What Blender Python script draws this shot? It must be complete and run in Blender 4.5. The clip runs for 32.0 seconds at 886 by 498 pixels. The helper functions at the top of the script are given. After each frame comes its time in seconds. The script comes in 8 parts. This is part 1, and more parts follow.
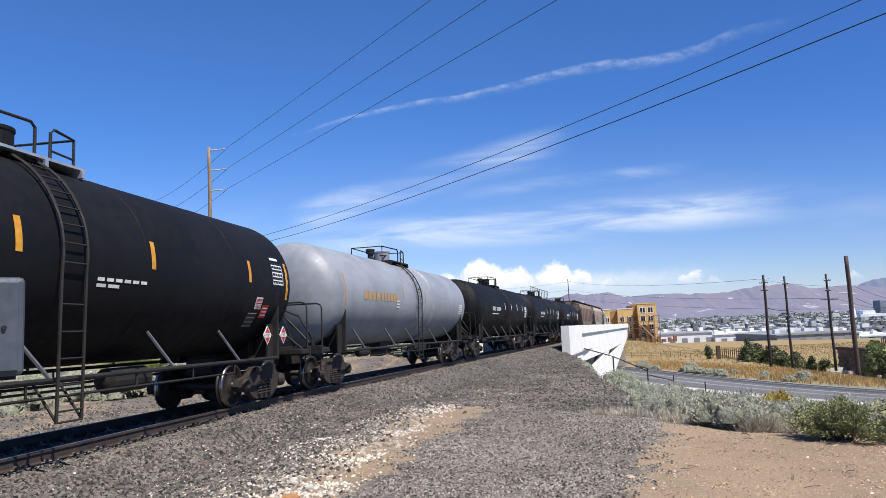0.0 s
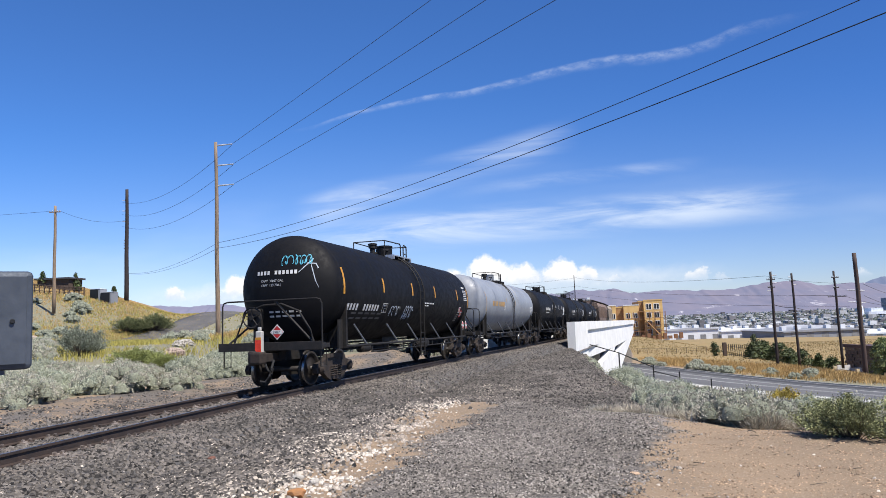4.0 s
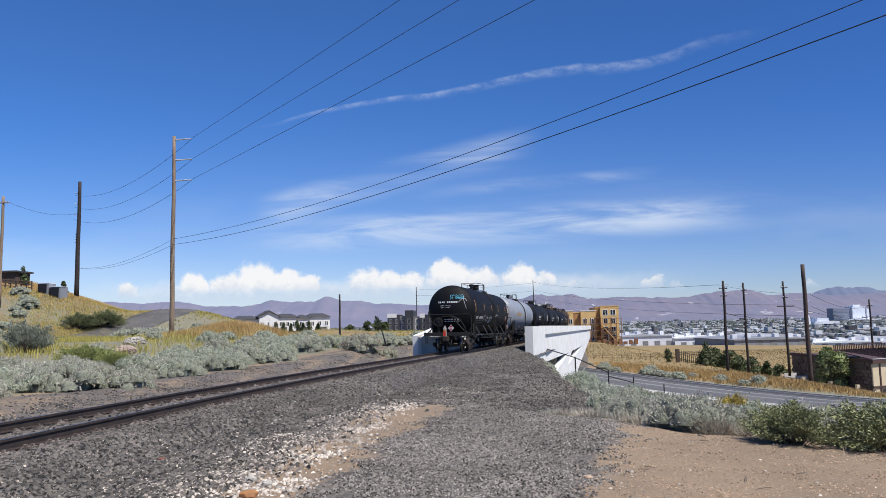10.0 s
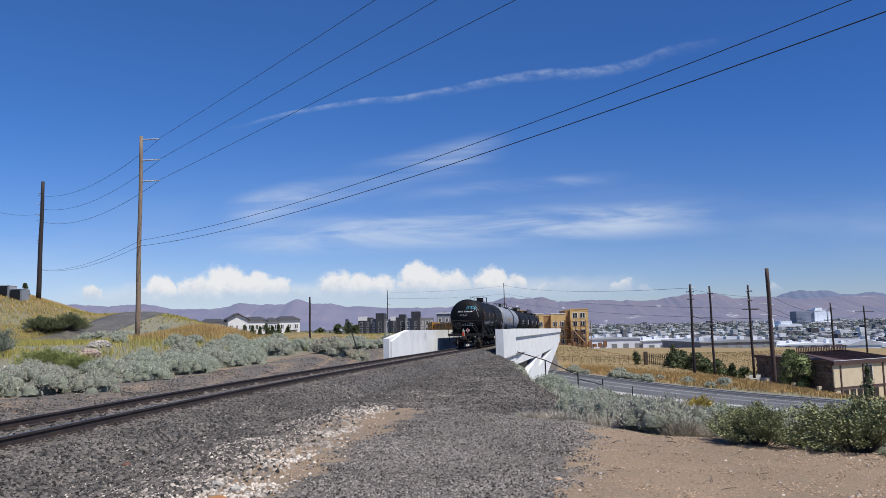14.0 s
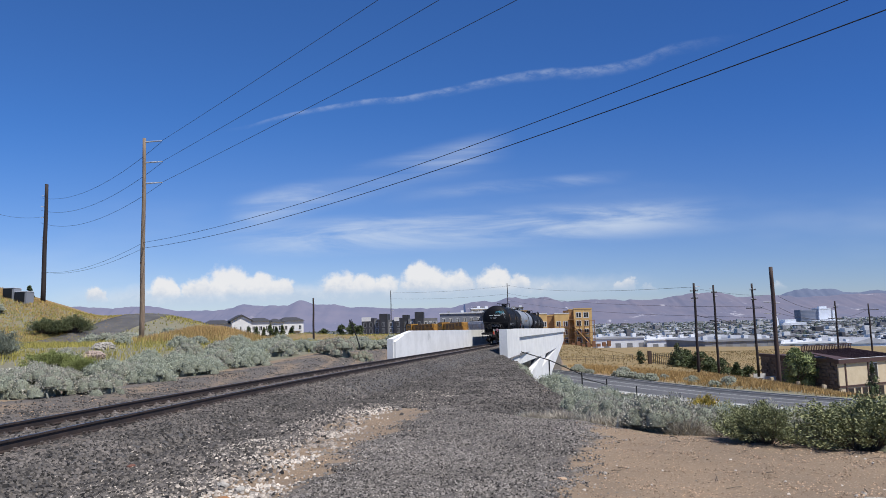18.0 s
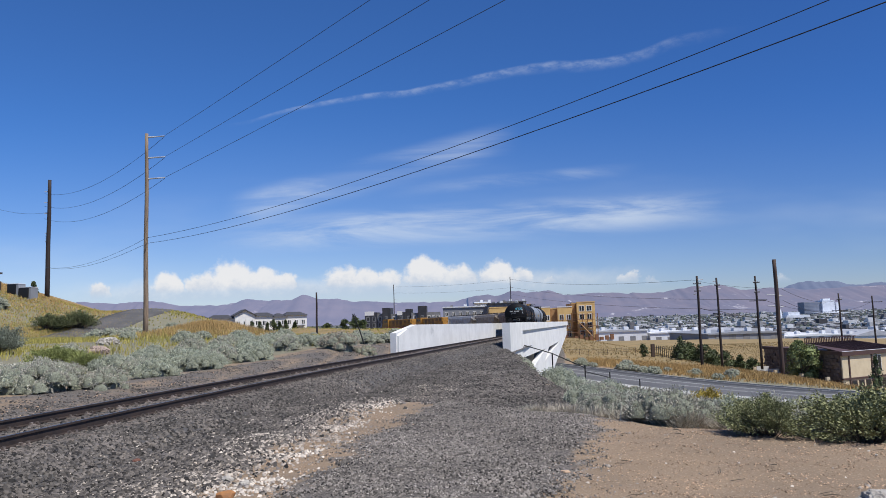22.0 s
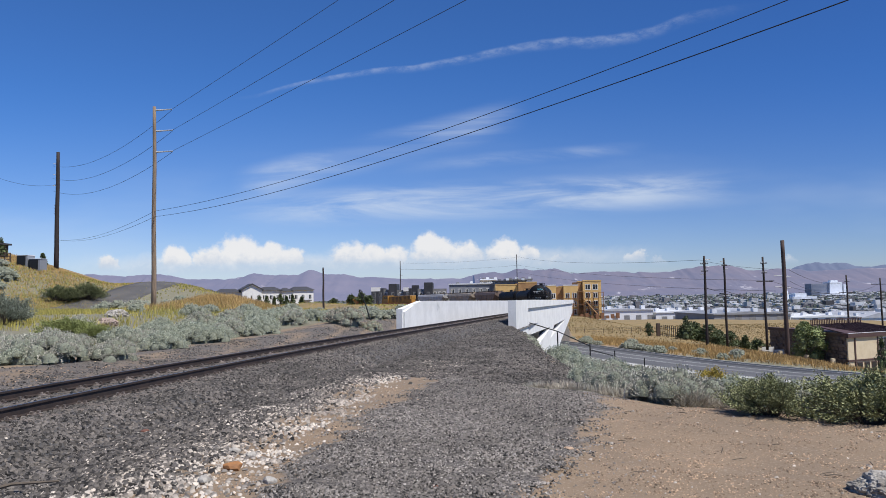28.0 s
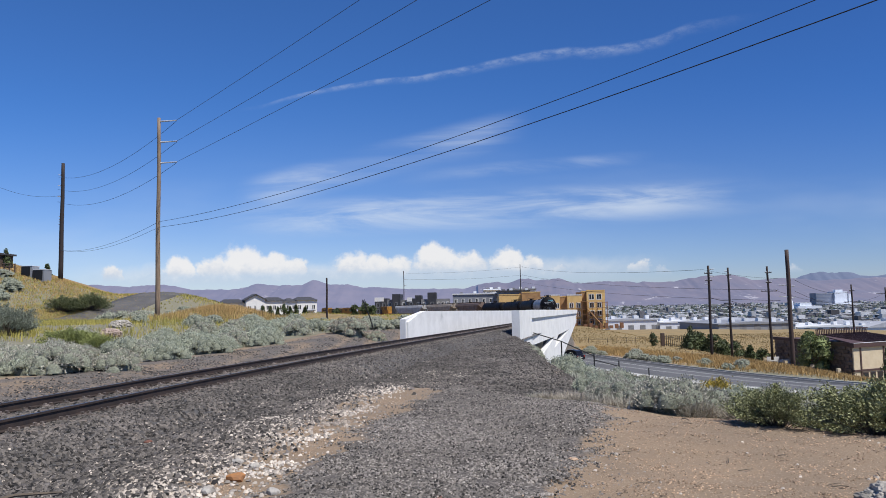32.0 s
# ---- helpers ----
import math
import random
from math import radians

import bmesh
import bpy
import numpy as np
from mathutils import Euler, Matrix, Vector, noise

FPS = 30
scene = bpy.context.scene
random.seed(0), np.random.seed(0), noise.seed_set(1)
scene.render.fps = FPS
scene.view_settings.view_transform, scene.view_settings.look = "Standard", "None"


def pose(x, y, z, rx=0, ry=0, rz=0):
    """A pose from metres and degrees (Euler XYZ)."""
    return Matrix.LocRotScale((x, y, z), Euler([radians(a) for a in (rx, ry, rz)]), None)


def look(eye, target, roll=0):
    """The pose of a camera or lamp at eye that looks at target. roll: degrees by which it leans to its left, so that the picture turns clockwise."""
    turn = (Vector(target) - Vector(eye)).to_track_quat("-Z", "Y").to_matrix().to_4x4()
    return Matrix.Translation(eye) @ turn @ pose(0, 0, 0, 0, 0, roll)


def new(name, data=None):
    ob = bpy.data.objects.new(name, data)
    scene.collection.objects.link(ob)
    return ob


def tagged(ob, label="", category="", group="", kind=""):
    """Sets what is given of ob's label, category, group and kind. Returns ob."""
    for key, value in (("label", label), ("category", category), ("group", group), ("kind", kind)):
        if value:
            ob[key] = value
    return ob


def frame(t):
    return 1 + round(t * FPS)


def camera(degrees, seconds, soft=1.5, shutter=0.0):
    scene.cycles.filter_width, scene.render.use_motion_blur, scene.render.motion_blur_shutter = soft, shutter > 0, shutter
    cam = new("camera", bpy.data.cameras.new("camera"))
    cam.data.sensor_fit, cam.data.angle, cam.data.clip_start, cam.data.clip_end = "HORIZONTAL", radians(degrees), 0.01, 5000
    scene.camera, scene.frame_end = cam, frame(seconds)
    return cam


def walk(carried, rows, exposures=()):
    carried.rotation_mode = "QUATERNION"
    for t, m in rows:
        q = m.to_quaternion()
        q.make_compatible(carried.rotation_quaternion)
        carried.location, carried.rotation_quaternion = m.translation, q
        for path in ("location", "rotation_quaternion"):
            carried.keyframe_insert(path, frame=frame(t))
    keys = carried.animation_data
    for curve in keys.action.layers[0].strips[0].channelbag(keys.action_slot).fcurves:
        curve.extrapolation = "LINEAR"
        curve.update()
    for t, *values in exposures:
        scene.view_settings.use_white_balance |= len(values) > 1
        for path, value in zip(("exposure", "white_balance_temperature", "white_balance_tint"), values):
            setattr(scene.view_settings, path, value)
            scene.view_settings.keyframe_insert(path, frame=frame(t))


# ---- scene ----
cam = camera(65.02, 32.0, 0.6)
EYE_Z = 1.433
# seconds and the three turns of a camera held by hand in one place
walk(cam, [(t, pose(0, 0, EYE_Z, a, b, c)) for t, a, b, c in (
    (0.0, 96.06, 2.47, 5.13), (0.5, 96.11, 2.40, 5.54), (1.0, 96.17, 2.48, 5.95), (1.5, 96.16, 2.40, 6.22),
    (2.0, 96.11, 2.43, 6.29), (2.5, 96.01, 2.48, 6.09), (3.0, 95.82, 2.32, 5.81), (3.5, 95.74, 2.29, 5.66),
    (5.5, 95.68, 1.80, 5.19), (6.0, 95.71, 1.68, 4.79), (6.5, 95.73, 1.59, 4.42), (7.0, 95.73, 1.56, 4.03),
    (7.5, 95.75, 1.43, 3.66), (8.0, 95.78, 1.30, 3.29), (8.5, 95.79, 1.27, 2.93), (9.0, 95.80, 1.28, 2.65),
    (9.5, 95.81, 1.19, 2.40), (10.0, 95.81, 1.16, 2.24), (10.5, 95.81, 1.11, 2.12), (11.0, 95.77, 1.11, 1.86),
    (11.5, 95.83, 1.13, 1.38), (12.0, 95.92, 1.16, 0.89), (12.5, 96.02, 1.13, 0.46), (13.0, 96.07, 1.14, 0.12),
    (13.5, 96.07, 1.17, -0.07), (14.0, 96.00, 1.17, -0.14), (14.5, 95.96, 1.19, -0.17), (16.5, 95.87, 1.23, -0.15),
    (17.0, 95.93, 1.25, -0.07), (17.5, 95.96, 1.32, 0.04), (18.0, 96.03, 1.46, 0.15), (18.5, 96.21, 1.59, 0.26),
    (19.0, 96.47, 1.66, 0.35), (19.5, 96.75, 1.69, 0.39), (20.0, 96.79, 1.74, 0.38), (20.5, 96.51, 1.74, 0.38),
    (21.0, 96.18, 1.71, 0.36), (21.5, 95.85, 1.67, 0.37), (22.0, 95.54, 1.69, 0.40), (22.5, 95.24, 1.64, 0.41),
    (23.0, 95.00, 1.65, 0.38), (23.5, 94.82, 1.64, 0.42), (24.0, 94.64, 1.66, 0.45), (24.5, 94.49, 1.55, 0.52),
    (25.0, 94.34, 1.42, 0.60), (25.5, 94.19, 1.34, 0.66), (27.5, 93.69, 1.03, 0.85), (28.0, 93.64, 0.95, 0.90),
    (28.5, 93.62, 0.97, 0.96), (29.0, 93.62, 0.94, 1.06), (29.5, 93.73, 1.04, 1.15), (30.0, 93.88, 1.04, 1.18),
    (30.5, 94.04, 1.02, 1.18), (31.0, 94.20, 1.06, 1.18), (31.5, 94.35, 1.04, 1.18), (32.0, 94.47, 1.03, 1.19),
)], [(0, 0.52, 6750, 10), (3.5, 0.5, 6700, 10), (6, 0.36, 6550, 10), (9, 0.28, 6500, 10), (13, 0.04, 6420, 10), (17, 0.04, 6400, 10), (25, 0.05, 6420, 10), (32, 0.08, 6450, 10)])

# ---- world, sun ----
SUN_AZ, SUN_EL = radians(126), radians(58)  # clockwise from +y; height
world = bpy.data.worlds.new("world")
scene.world = world
world.use_nodes = True


class Nodes:
    """Small shorthand for node trees."""

    def __init__(self, tree):
        self.tree = tree
        tree.nodes.clear()

    def add(self, kind, **props):
        n = self.tree.nodes.new(kind)
        for k, v in props.items():
            if k in ("operation", "blend_type", "data_type", "sky_type", "noise_dimensions", "feature", "interpolation_type"):
                if k == "operation":
                    n.operation = v
                elif k == "blend_type":
                    n.blend_type = v
                elif k == "data_type":
                    n.data_type = v
                elif k == "sky_type":
                    n.sky_type = v
                elif k == "feature":
                    n.feature = v
                elif k == "interpolation_type":
                    n.interpolation_type = v
            else:
                self.put(n.inputs[k.replace("_", " ")], v)
        return n

    def put(self, socket, v):
        if isinstance(v, bpy.types.NodeSocket):
            self.tree.links.new(v, socket)
        elif v is not None:
            socket.default_value = v

    def math(self, op, a, b=None, c=None, clamp=False):
        n = self.tree.nodes.new("ShaderNodeMath")
        n.operation, n.use_clamp = op, clamp
        for i, v in enumerate((a, b, c)):
            self.put(n.inputs[i], v)
        return n.outputs[0]

    def noise(self, vec, scale, detail=4.0, rough=0.55, distort=0.0):
        n = self.add("ShaderNodeTexNoise", Scale=scale, Detail=detail, Roughness=rough, Distortion=distort)
        if vec is not None:
            self.put(n.inputs["Vector"], vec)
        return n.outputs["Fac"]

    def ramp(self, fac, a, b, lo=0.0, hi=1.0):
        n = self.add("ShaderNodeMapRange", interpolation_type="SMOOTHSTEP", From_Min=a, From_Max=b, To_Min=lo, To_Max=hi)
        self.put(n.inputs["Value"], fac)
        return n.outputs["Result"]

    def mix(self, fac, a, b, blend="MIX"):
        n = self.tree.nodes.new("ShaderNodeMix")
        n.data_type, n.blend_type = "RGBA", blend
        self.put(n.inputs[0], fac)
        self.put(n.inputs[6], a)
        self.put(n.inputs[7], b)
        return n.outputs[2]


def sky():
    t = Nodes(world.node_tree)
    s = t.add("ShaderNodeTexSky", sky_type="NISHITA")
    s.sun_disc = False
    s.sun_elevation, s.sun_rotation = SUN_EL, SUN_AZ
    s.altitude, s.air_density, s.dust_density, s.ozone_density = 1400, 1.0, 0.35, 2.2
    gen = t.tree.nodes.new("ShaderNodeTexCoord").outputs["Generated"]
    xyz = t.tree.nodes.new("ShaderNodeSeparateXYZ")
    t.put(xyz.inputs[0], gen)
    x, y, z = xyz.outputs
    yy = t.math("MAXIMUM", t.math("ABSOLUTE", y), 0.15)
    u, w = t.math("DIVIDE", x, yy), t.math("DIVIDE", z, yy)
    uw = t.tree.nodes.new("ShaderNodeCombineXYZ")
    t.put(uw.inputs[0], u)
    t.put(uw.inputs[1], w)
    uw = uw.outputs[0]

    def stretched(sx, sy, tilt=0.0):
        m = t.tree.nodes.new("ShaderNodeMapping")
        t.put(m.inputs["Vector"], uw)
        m.inputs["Rotation"].default_value = (0, 0, tilt)
        m.inputs["Scale"].default_value = (sx, sy, 1)
        return m.outputs[0]

    def bump(c, wid, amp):
        """A smooth hump along u."""
        d = t.math("DIVIDE", t.math("SUBTRACT", u, c), wid)
        return t.math("MULTIPLY", t.ramp(t.math("MULTIPLY", d, d), 1.0, 0.0), amp)

    # long thin condensation trail, feathered on its lower side
    line = t.math("MULTIPLY_ADD", u, 0.159, 0.3404)
    for c, wid, amp in ((-0.17, 0.12, 0.007), (0.1, 0.08, 0.003), (0.26, 0.095, -0.009), (0.375, 0.1, 0.004)):
        line = t.math("ADD", line, bump(c, wid, amp))
    wob = t.math("MULTIPLY", t.math("SUBTRACT", t.noise(stretched(5, 5), 3.0, 4), 0.5), 0.005)
    off = t.math("SUBTRACT", t.math("ADD", w, wob), line)
    off = t.math("DIVIDE", off, t.ramp(u, -0.3, 0.3, 0.0055, 0.014))
    trail = t.math("MULTIPLY", t.ramp(off, -1.2, 0.05), t.ramp(off, 0.5, 0.05))
    fray = t.ramp(t.noise(stretched(26, 50, -0.5), 1.6, 6, 0.65), 0.3, 0.72, 0.12, 1.0)
    trail = t.math("MULTIPLY", trail, fray)
    trail = t.math("MULTIPLY", trail, t.math("MULTIPLY", t.ramp(u, -0.33, -0.17), t.ramp(u, 0.47, 0.22)))
    # thin high cloud in loose sheets
    thin = t.ramp(t.noise(stretched(3.0, 20, -0.07), 1.3, 7, 0.6, 0.5), 0.34, 0.68)
    soft = t.ramp(t.noise(stretched(2.0, 9, -0.1), 1.2, 5, 0.6, 0.8), 0.32, 0.68)
    lift = t.math("SUBTRACT", w, t.math("MULTIPLY", u, 0.03))
    sheet1 = t.math("MULTIPLY", t.ramp(lift, 0.098, 0.128), t.ramp(lift, 0.168, 0.138))
    sheet1 = t.math("MULTIPLY", sheet1, t.math("MULTIPLY", t.ramp(u, -0.38, -0.12), t.ramp(u, 0.48, 0.24)))
    tilt2 = t.math("SUBTRACT", w, t.math("MULTIPLY", u, 0.24))
    sheet2 = t.math("MULTIPLY", t.ramp(tilt2, 0.2, 0.232), t.ramp(tilt2, 0.268, 0.24))
    sheet2 = t.math("MULTIPLY", sheet2, t.math("MULTIPLY", t.ramp(u, -0.33, -0.26), t.ramp(u, 0.12, 0.03)))
    tilt3 = t.math("SUBTRACT", w, t.math("MULTIPLY", u, 0.06))
    sheet3 = t.math("MULTIPLY", t.math("MULTIPLY", t.ramp(tilt3, 0.175, 0.188), t.ramp(tilt3, 0.203, 0.19)), t.math("MULTIPLY", t.ramp(u, -0.1, 0.1), t.ramp(u, 0.3, 0.18)))
    cirrus = t.math("ADD", t.math("MULTIPLY", thin, t.math("ADD", sheet1, t.math("MULTIPLY", sheet3, 0.45))), t.math("MULTIPLY", t.math("MULTIPLY", soft, t.math("MULTIPLY_ADD", thin, 0.75, 0.25)), t.math("MULTIPLY", sheet2, 0.85)), clamp=True)
    veil = t.math("MULTIPLY", t.ramp(t.noise(stretched(1.5, 6, -0.1), 1.1, 4), 0.45, 0.8), t.math("MULTIPLY", t.ramp(w, 0.02, 0.08), t.ramp(w, 0.26, 0.12)))
    cirrus = t.math("ADD", cirrus, t.math("MULTIPLY", veil, 0.35), clamp=True)
    # heaped clouds on the skyline: round heads with curled edges
    puff = t.noise(stretched(1, 1.1), 26.0, 5, 0.6, 0.2)
    lumps = t.noise(stretched(1, 1.2), 80.0, 6, 0.65, 0.3)
    curl = t.tree.nodes.new("ShaderNodeTexNoise")
    t.put(curl.inputs["Vector"], uw)
    curl.inputs["Scale"].default_value, curl.inputs["Detail"].default_value, curl.inputs["Roughness"].default_value = 34.0, 6.0, 0.62
    shift = t.tree.nodes.new("ShaderNodeVectorMath")
    shift.operation = "MULTIPLY_ADD"
    t.put(shift.inputs[0], curl.outputs["Color"])
    shift.inputs[1].default_value = (0.042, 0.036, 0.0)
    sub = t.tree.nodes.new("ShaderNodeVectorMath")
    sub.operation = "SUBTRACT"
    t.put(sub.inputs[0], uw)
    sub.inputs[1].default_value = (0.021, 0.018, 0.0)
    t.put(shift.inputs[2], sub.outputs[0])
    body = -1.0
    for c, h, r in ((-0.5, 0.045, 0.016), (-0.401, 0.05, 0.022), (-0.352, 0.045, 0.025), (-0.311, 0.056, 0.031), (-0.283, 0.047, 0.025), (-0.262, 0.052, 0.022), (-0.234, 0.048, 0.021), (-0.148, 0.049, 0.027), (-0.115, 0.047, 0.023), (-0.082, 0.049, 0.022), (-0.033, 0.061, 0.026), (-0.012, 0.047, 0.022), (0.02, 0.049, 0.024), (0.072, 0.048, 0.026), (0.113, 0.043, 0.02), (0.145, 0.037, 0.018), (0.263, 0.04, 0.017), (0.299, 0.032, 0.014), (0.481, 0.032, 0.014)):
        gap = t.tree.nodes.new("ShaderNodeVectorMath")
        gap.operation = "DISTANCE"
        t.put(gap.inputs[0], shift.outputs[0])
        gap.inputs[1].default_value = (c, h, 0)
        body = t.math("MAXIMUM", body, t.math("SUBTRACT", 1.0, t.math("DIVIDE", gap.outputs["Value"], r * 1.12)))
    heap = t.math("MULTIPLY", t.ramp(body, -0.14, 0.26), t.ramp(w, 0.03, 0.055))
    shelf = t.math("MULTIPLY", t.math("MULTIPLY", t.ramp(w, 0.022, 0.042), t.ramp(t.math("ADD", w, t.math("MULTIPLY", t.math("SUBTRACT", puff, 0.5), 0.03)), 0.068, 0.046)), t.math("MULTIPLY", t.ramp(u, -0.6, -0.4), t.ramp(u, 0.34, 0.12)))
    heap = t.math("MAXIMUM", heap, t.math("MULTIPLY", shelf, 0.6))
    tint = t.mix(t.ramp(w, -0.02, 0.34), (0.82, 0.87, 1.12, 1), (0.40, 0.765, 1.30, 1))
    sky_col = t.mix(1.0, s.outputs[0], tint, "MULTIPLY")
    sky_col = t.mix(1.0, sky_col, t.mix(t.ramp(u, -0.3, 0.8), (1.09, 1.08, 1.06, 1), (0.8, 0.84, 0.9, 1)), "MULTIPLY")
    light = t.math("ADD", w, t.math("ADD", t.math("MULTIPLY", t.math("SUBTRACT", lumps, 0.5), 0.03), t.math("MULTIPLY", t.math("SUBTRACT", puff, 0.5), 0.04)))
    heap_shade = t.mix(t.ramp(light, 0.034, 0.066), (6.1, 6.8, 7.9, 1), (9.6, 9.4, 9.2, 1))
    col = t.mix(t.math("MULTIPLY", cirrus, 0.66), sky_col, (7.4, 8.2, 9.2, 1))
    col = t.mix(t.math("MULTIPLY", trail, 0.27), col, (7.4, 8.2, 9.4, 1))
    col = t.mix(t.math("MULTIPLY", heap, 0.9), col, heap_shade)
    bg = t.add("ShaderNodeBackground", Strength=0.088)
    t.put(bg.inputs[0], col)
    out = t.add("ShaderNodeOutputWorld")
    t.tree.links.new(bg.outputs[0], out.inputs[0])


sky()
sun = new("sun", bpy.data.lights.new("sun", "SUN"))
sun.data.energy, sun.data.angle, sun.data.color = 5.0, radians(0.53), (1.0, 0.955, 0.89)
sun_dir = Vector((math.sin(SUN_AZ) * math.cos(SUN_EL), math.cos(SUN_AZ) * math.cos(SUN_EL), math.sin(SUN_EL)))
sun.matrix_world = look(sun_dir * 100, (0, 0, 0))



# ---- materials ----
def mat(name, color, rough=0.7, metal=0.0, color2=None, scale=8.0, amount=1.0, bump=0.0, bump_scale=None, fine=0.15, stretch=(1, 1, 1), per_object=0.0, per_island=0.0, stain=None, stain_scale=0.8, stain_at=(0.55, 0.75), coords="Object", gloss=0.5):
    """Two colours mixed by noise at two scales, optional stains, relief, and a value that varies from piece to piece."""
    m = bpy.data.materials.new(name)
    m.use_nodes = True
    t = Nodes(m.node_tree)
    vec = t.tree.nodes.new("ShaderNodeTexCoord").outputs[coords] if coords != "World" else t.tree.nodes.new("ShaderNodeNewGeometry").outputs["Position"]
    mp = t.tree.nodes.new("ShaderNodeMapping")
    t.put(mp.inputs["Vector"], vec)
    mp.inputs["Scale"].default_value = stretch
    vec = mp.outputs[0]
    c1 = (*color, 1)
    c2 = (*(color2 or tuple(c * 0.72 for c in color)), 1)
    big = t.ramp(t.noise(vec, scale, 5, 0.6), 0.35, 0.65)
    col = t.mix(t.math("MULTIPLY", big, amount), c1, c2)
    if stain:
        col = t.mix(t.ramp(t.noise(vec, stain_scale, 6, 0.65, 0.4), *stain_at), col, (*stain, 1))
    small = t.noise(vec, scale * 7, 3, 0.6)
    if fine:
        col = t.mix(1.0, col, t.mix(small, (1 - fine,) * 3 + (1,), (1 + fine,) * 3 + (1,)), "MULTIPLY")
    if per_object:
        r = t.tree.nodes.new("ShaderNodeObjectInfo").outputs["Random"]
        col = t.mix(1.0, col, t.mix(r, (1 - per_object,) * 3 + (1,), (1 + per_object,) * 3 + (1,)), "MULTIPLY")
    if per_island:
        r = t.tree.nodes.new("ShaderNodeNewGeometry").outputs["Random Per Island"]
        col = t.mix(1.0, col, t.mix(r, (1 - per_island,) * 3 + (1,), (1 + per_island,) * 3 + (1,)), "MULTIPLY")
    b = t.add("ShaderNodeBsdfPrincipled", Metallic=metal, Specular_IOR_Level=gloss)
    t.put(b.inputs["Base Color"], col)
    t.put(b.inputs["Roughness"], t.ramp(small, 0.2, 0.8, max(rough - 0.12, 0.03), min(rough + 0.12, 1)))
    if bump:
        bp = t.add("ShaderNodeBump", Strength=bump, Distance=0.02)
        t.put(bp.inputs["Height"], t.noise(vec, bump_scale or scale * 5, 5, 0.65))
        t.put(b.inputs["Normal"], bp.outputs[0])
    out = t.add("ShaderNodeOutputMaterial")
    t.tree.links.new(b.outputs[0], out.inputs[0])
    return m


TANK_BLACK = mat("tank_black_paint", (0.0045, 0.0047, 0.0058), 0.64, 0, (0.0075, 0.0075, 0.0088), 0.7, 1, 0.03, 30, 0.2, (1, 1, 1), stain=(0.022, 0.02, 0.018), stain_scale=1.6, stain_at=(0.6, 0.95), gloss=0.17)
TANK_GREY = mat("tank_grey_paint", (0.24, 0.26, 0.29), 0.5, 0, (0.19, 0.205, 0.23), 0.8, 1, 0.05, 30, 0.12, stain=(0.11, 0.10, 0.09), stain_scale=1.5, stain_at=(0.62, 0.9))
STEEL_DARK = mat("dark_greasy_steel", (0.008, 0.0075, 0.007), 0.7, 0.1, (0.018, 0.015, 0.013), 6, 1, 0.2, 40)
STEEL_RUST = mat("rusty_steel", (0.036, 0.025, 0.019), 0.8, 0.1, (0.018, 0.014, 0.012), 5, 1, 0.3, 40)
WHEEL_STEEL = mat("worn_wheel_steel", (0.032, 0.027, 0.024), 0.55, 0.2, (0.02, 0.017, 0.015), 6)
BRIGHT_STEEL = mat("polished_tread_steel", (0.3, 0.3, 0.3), 0.3, 1.0, (0.2, 0.19, 0.18), 10)
RAIL_STEEL = mat("weathered_rail_steel", (0.05, 0.034, 0.027), 0.7, 0.1, (0.03, 0.022, 0.019), 4, 1, 0.2, 30, stretch=(1, 1, 1))
RAIL_TOP = mat("rail_running_surface", (0.17, 0.15, 0.14), 0.4, 0.6, (0.08, 0.07, 0.065), 3)
YELLOW = mat("amber_reflective_tape", (0.55, 0.26, 0.02), 0.45, 0, (0.45, 0.2, 0.015), 6)
WHITE_PAINT = mat("white_stencil_paint", (0.68, 0.68, 0.66), 0.6, 0, (0.5, 0.5, 0.48), 9)
ORANGE_PAINT = mat("faded_orange_stencil", (0.45, 0.24, 0.04), 0.6, 0, (0.3, 0.2, 0.08), 9)
CYAN_SPRAY = mat("cyan_spray_paint", (0.09, 0.42, 0.55), 0.6)
PALE_SPRAY = mat("pale_spray_paint", (0.5, 0.56, 0.62), 0.6)
BRACE_GREY = mat("grey_brace_steel", (0.16, 0.17, 0.185), 0.5, 0.4)
RED_SIGN = mat("red_placard", (0.5, 0.02, 0.02), 0.5)
RED_LAMP = mat("red_marker_plate", (0.75, 0.05, 0.02), 0.5)
BLACK_SIGN = mat("black_decal", (0.01, 0.01, 0.01), 0.5)
ALU = mat("brushed_aluminium", (0.42, 0.46, 0.52), 0.5, 0.55, (0.34, 0.38, 0.43), 3, 1, 0.05, 60, 0.1)
CONCRETE_WHITE = mat("whitewashed_concrete", (0.74, 0.74, 0.72), 0.85, 0, (0.66, 0.66, 0.64), 0.6, 1, 0.25, 14, 0.08, coords="World", stain=(0.42, 0.43, 0.42), stain_scale=0.55, stain_at=(0.6, 0.85))
CONCRETE = mat("plain_concrete", (0.42, 0.41, 0.38), 0.85, 0, (0.34, 0.33, 0.31), 0.9, 1, 0.2, 14, coords="World")
WOOD_POLE = mat("weathered_pole_wood", (0.29, 0.21, 0.14), 0.85, 0, (0.17, 0.122, 0.085), 3, 1, 0.3, 30, stretch=(6, 6, 0.35))
WOOD_DARK = mat("creosoted_pole_wood", (0.02, 0.014, 0.013), 0.8, 0, (0.034, 0.023, 0.02), 3, 1, 0.3, 30, stretch=(6, 6, 0.35))
WOOD_BROWN = mat("brown_pole_wood", (0.075, 0.045, 0.035), 0.8, 0, (0.05, 0.032, 0.026), 3, 1, 0.3, 30, stretch=(6, 6, 0.35))
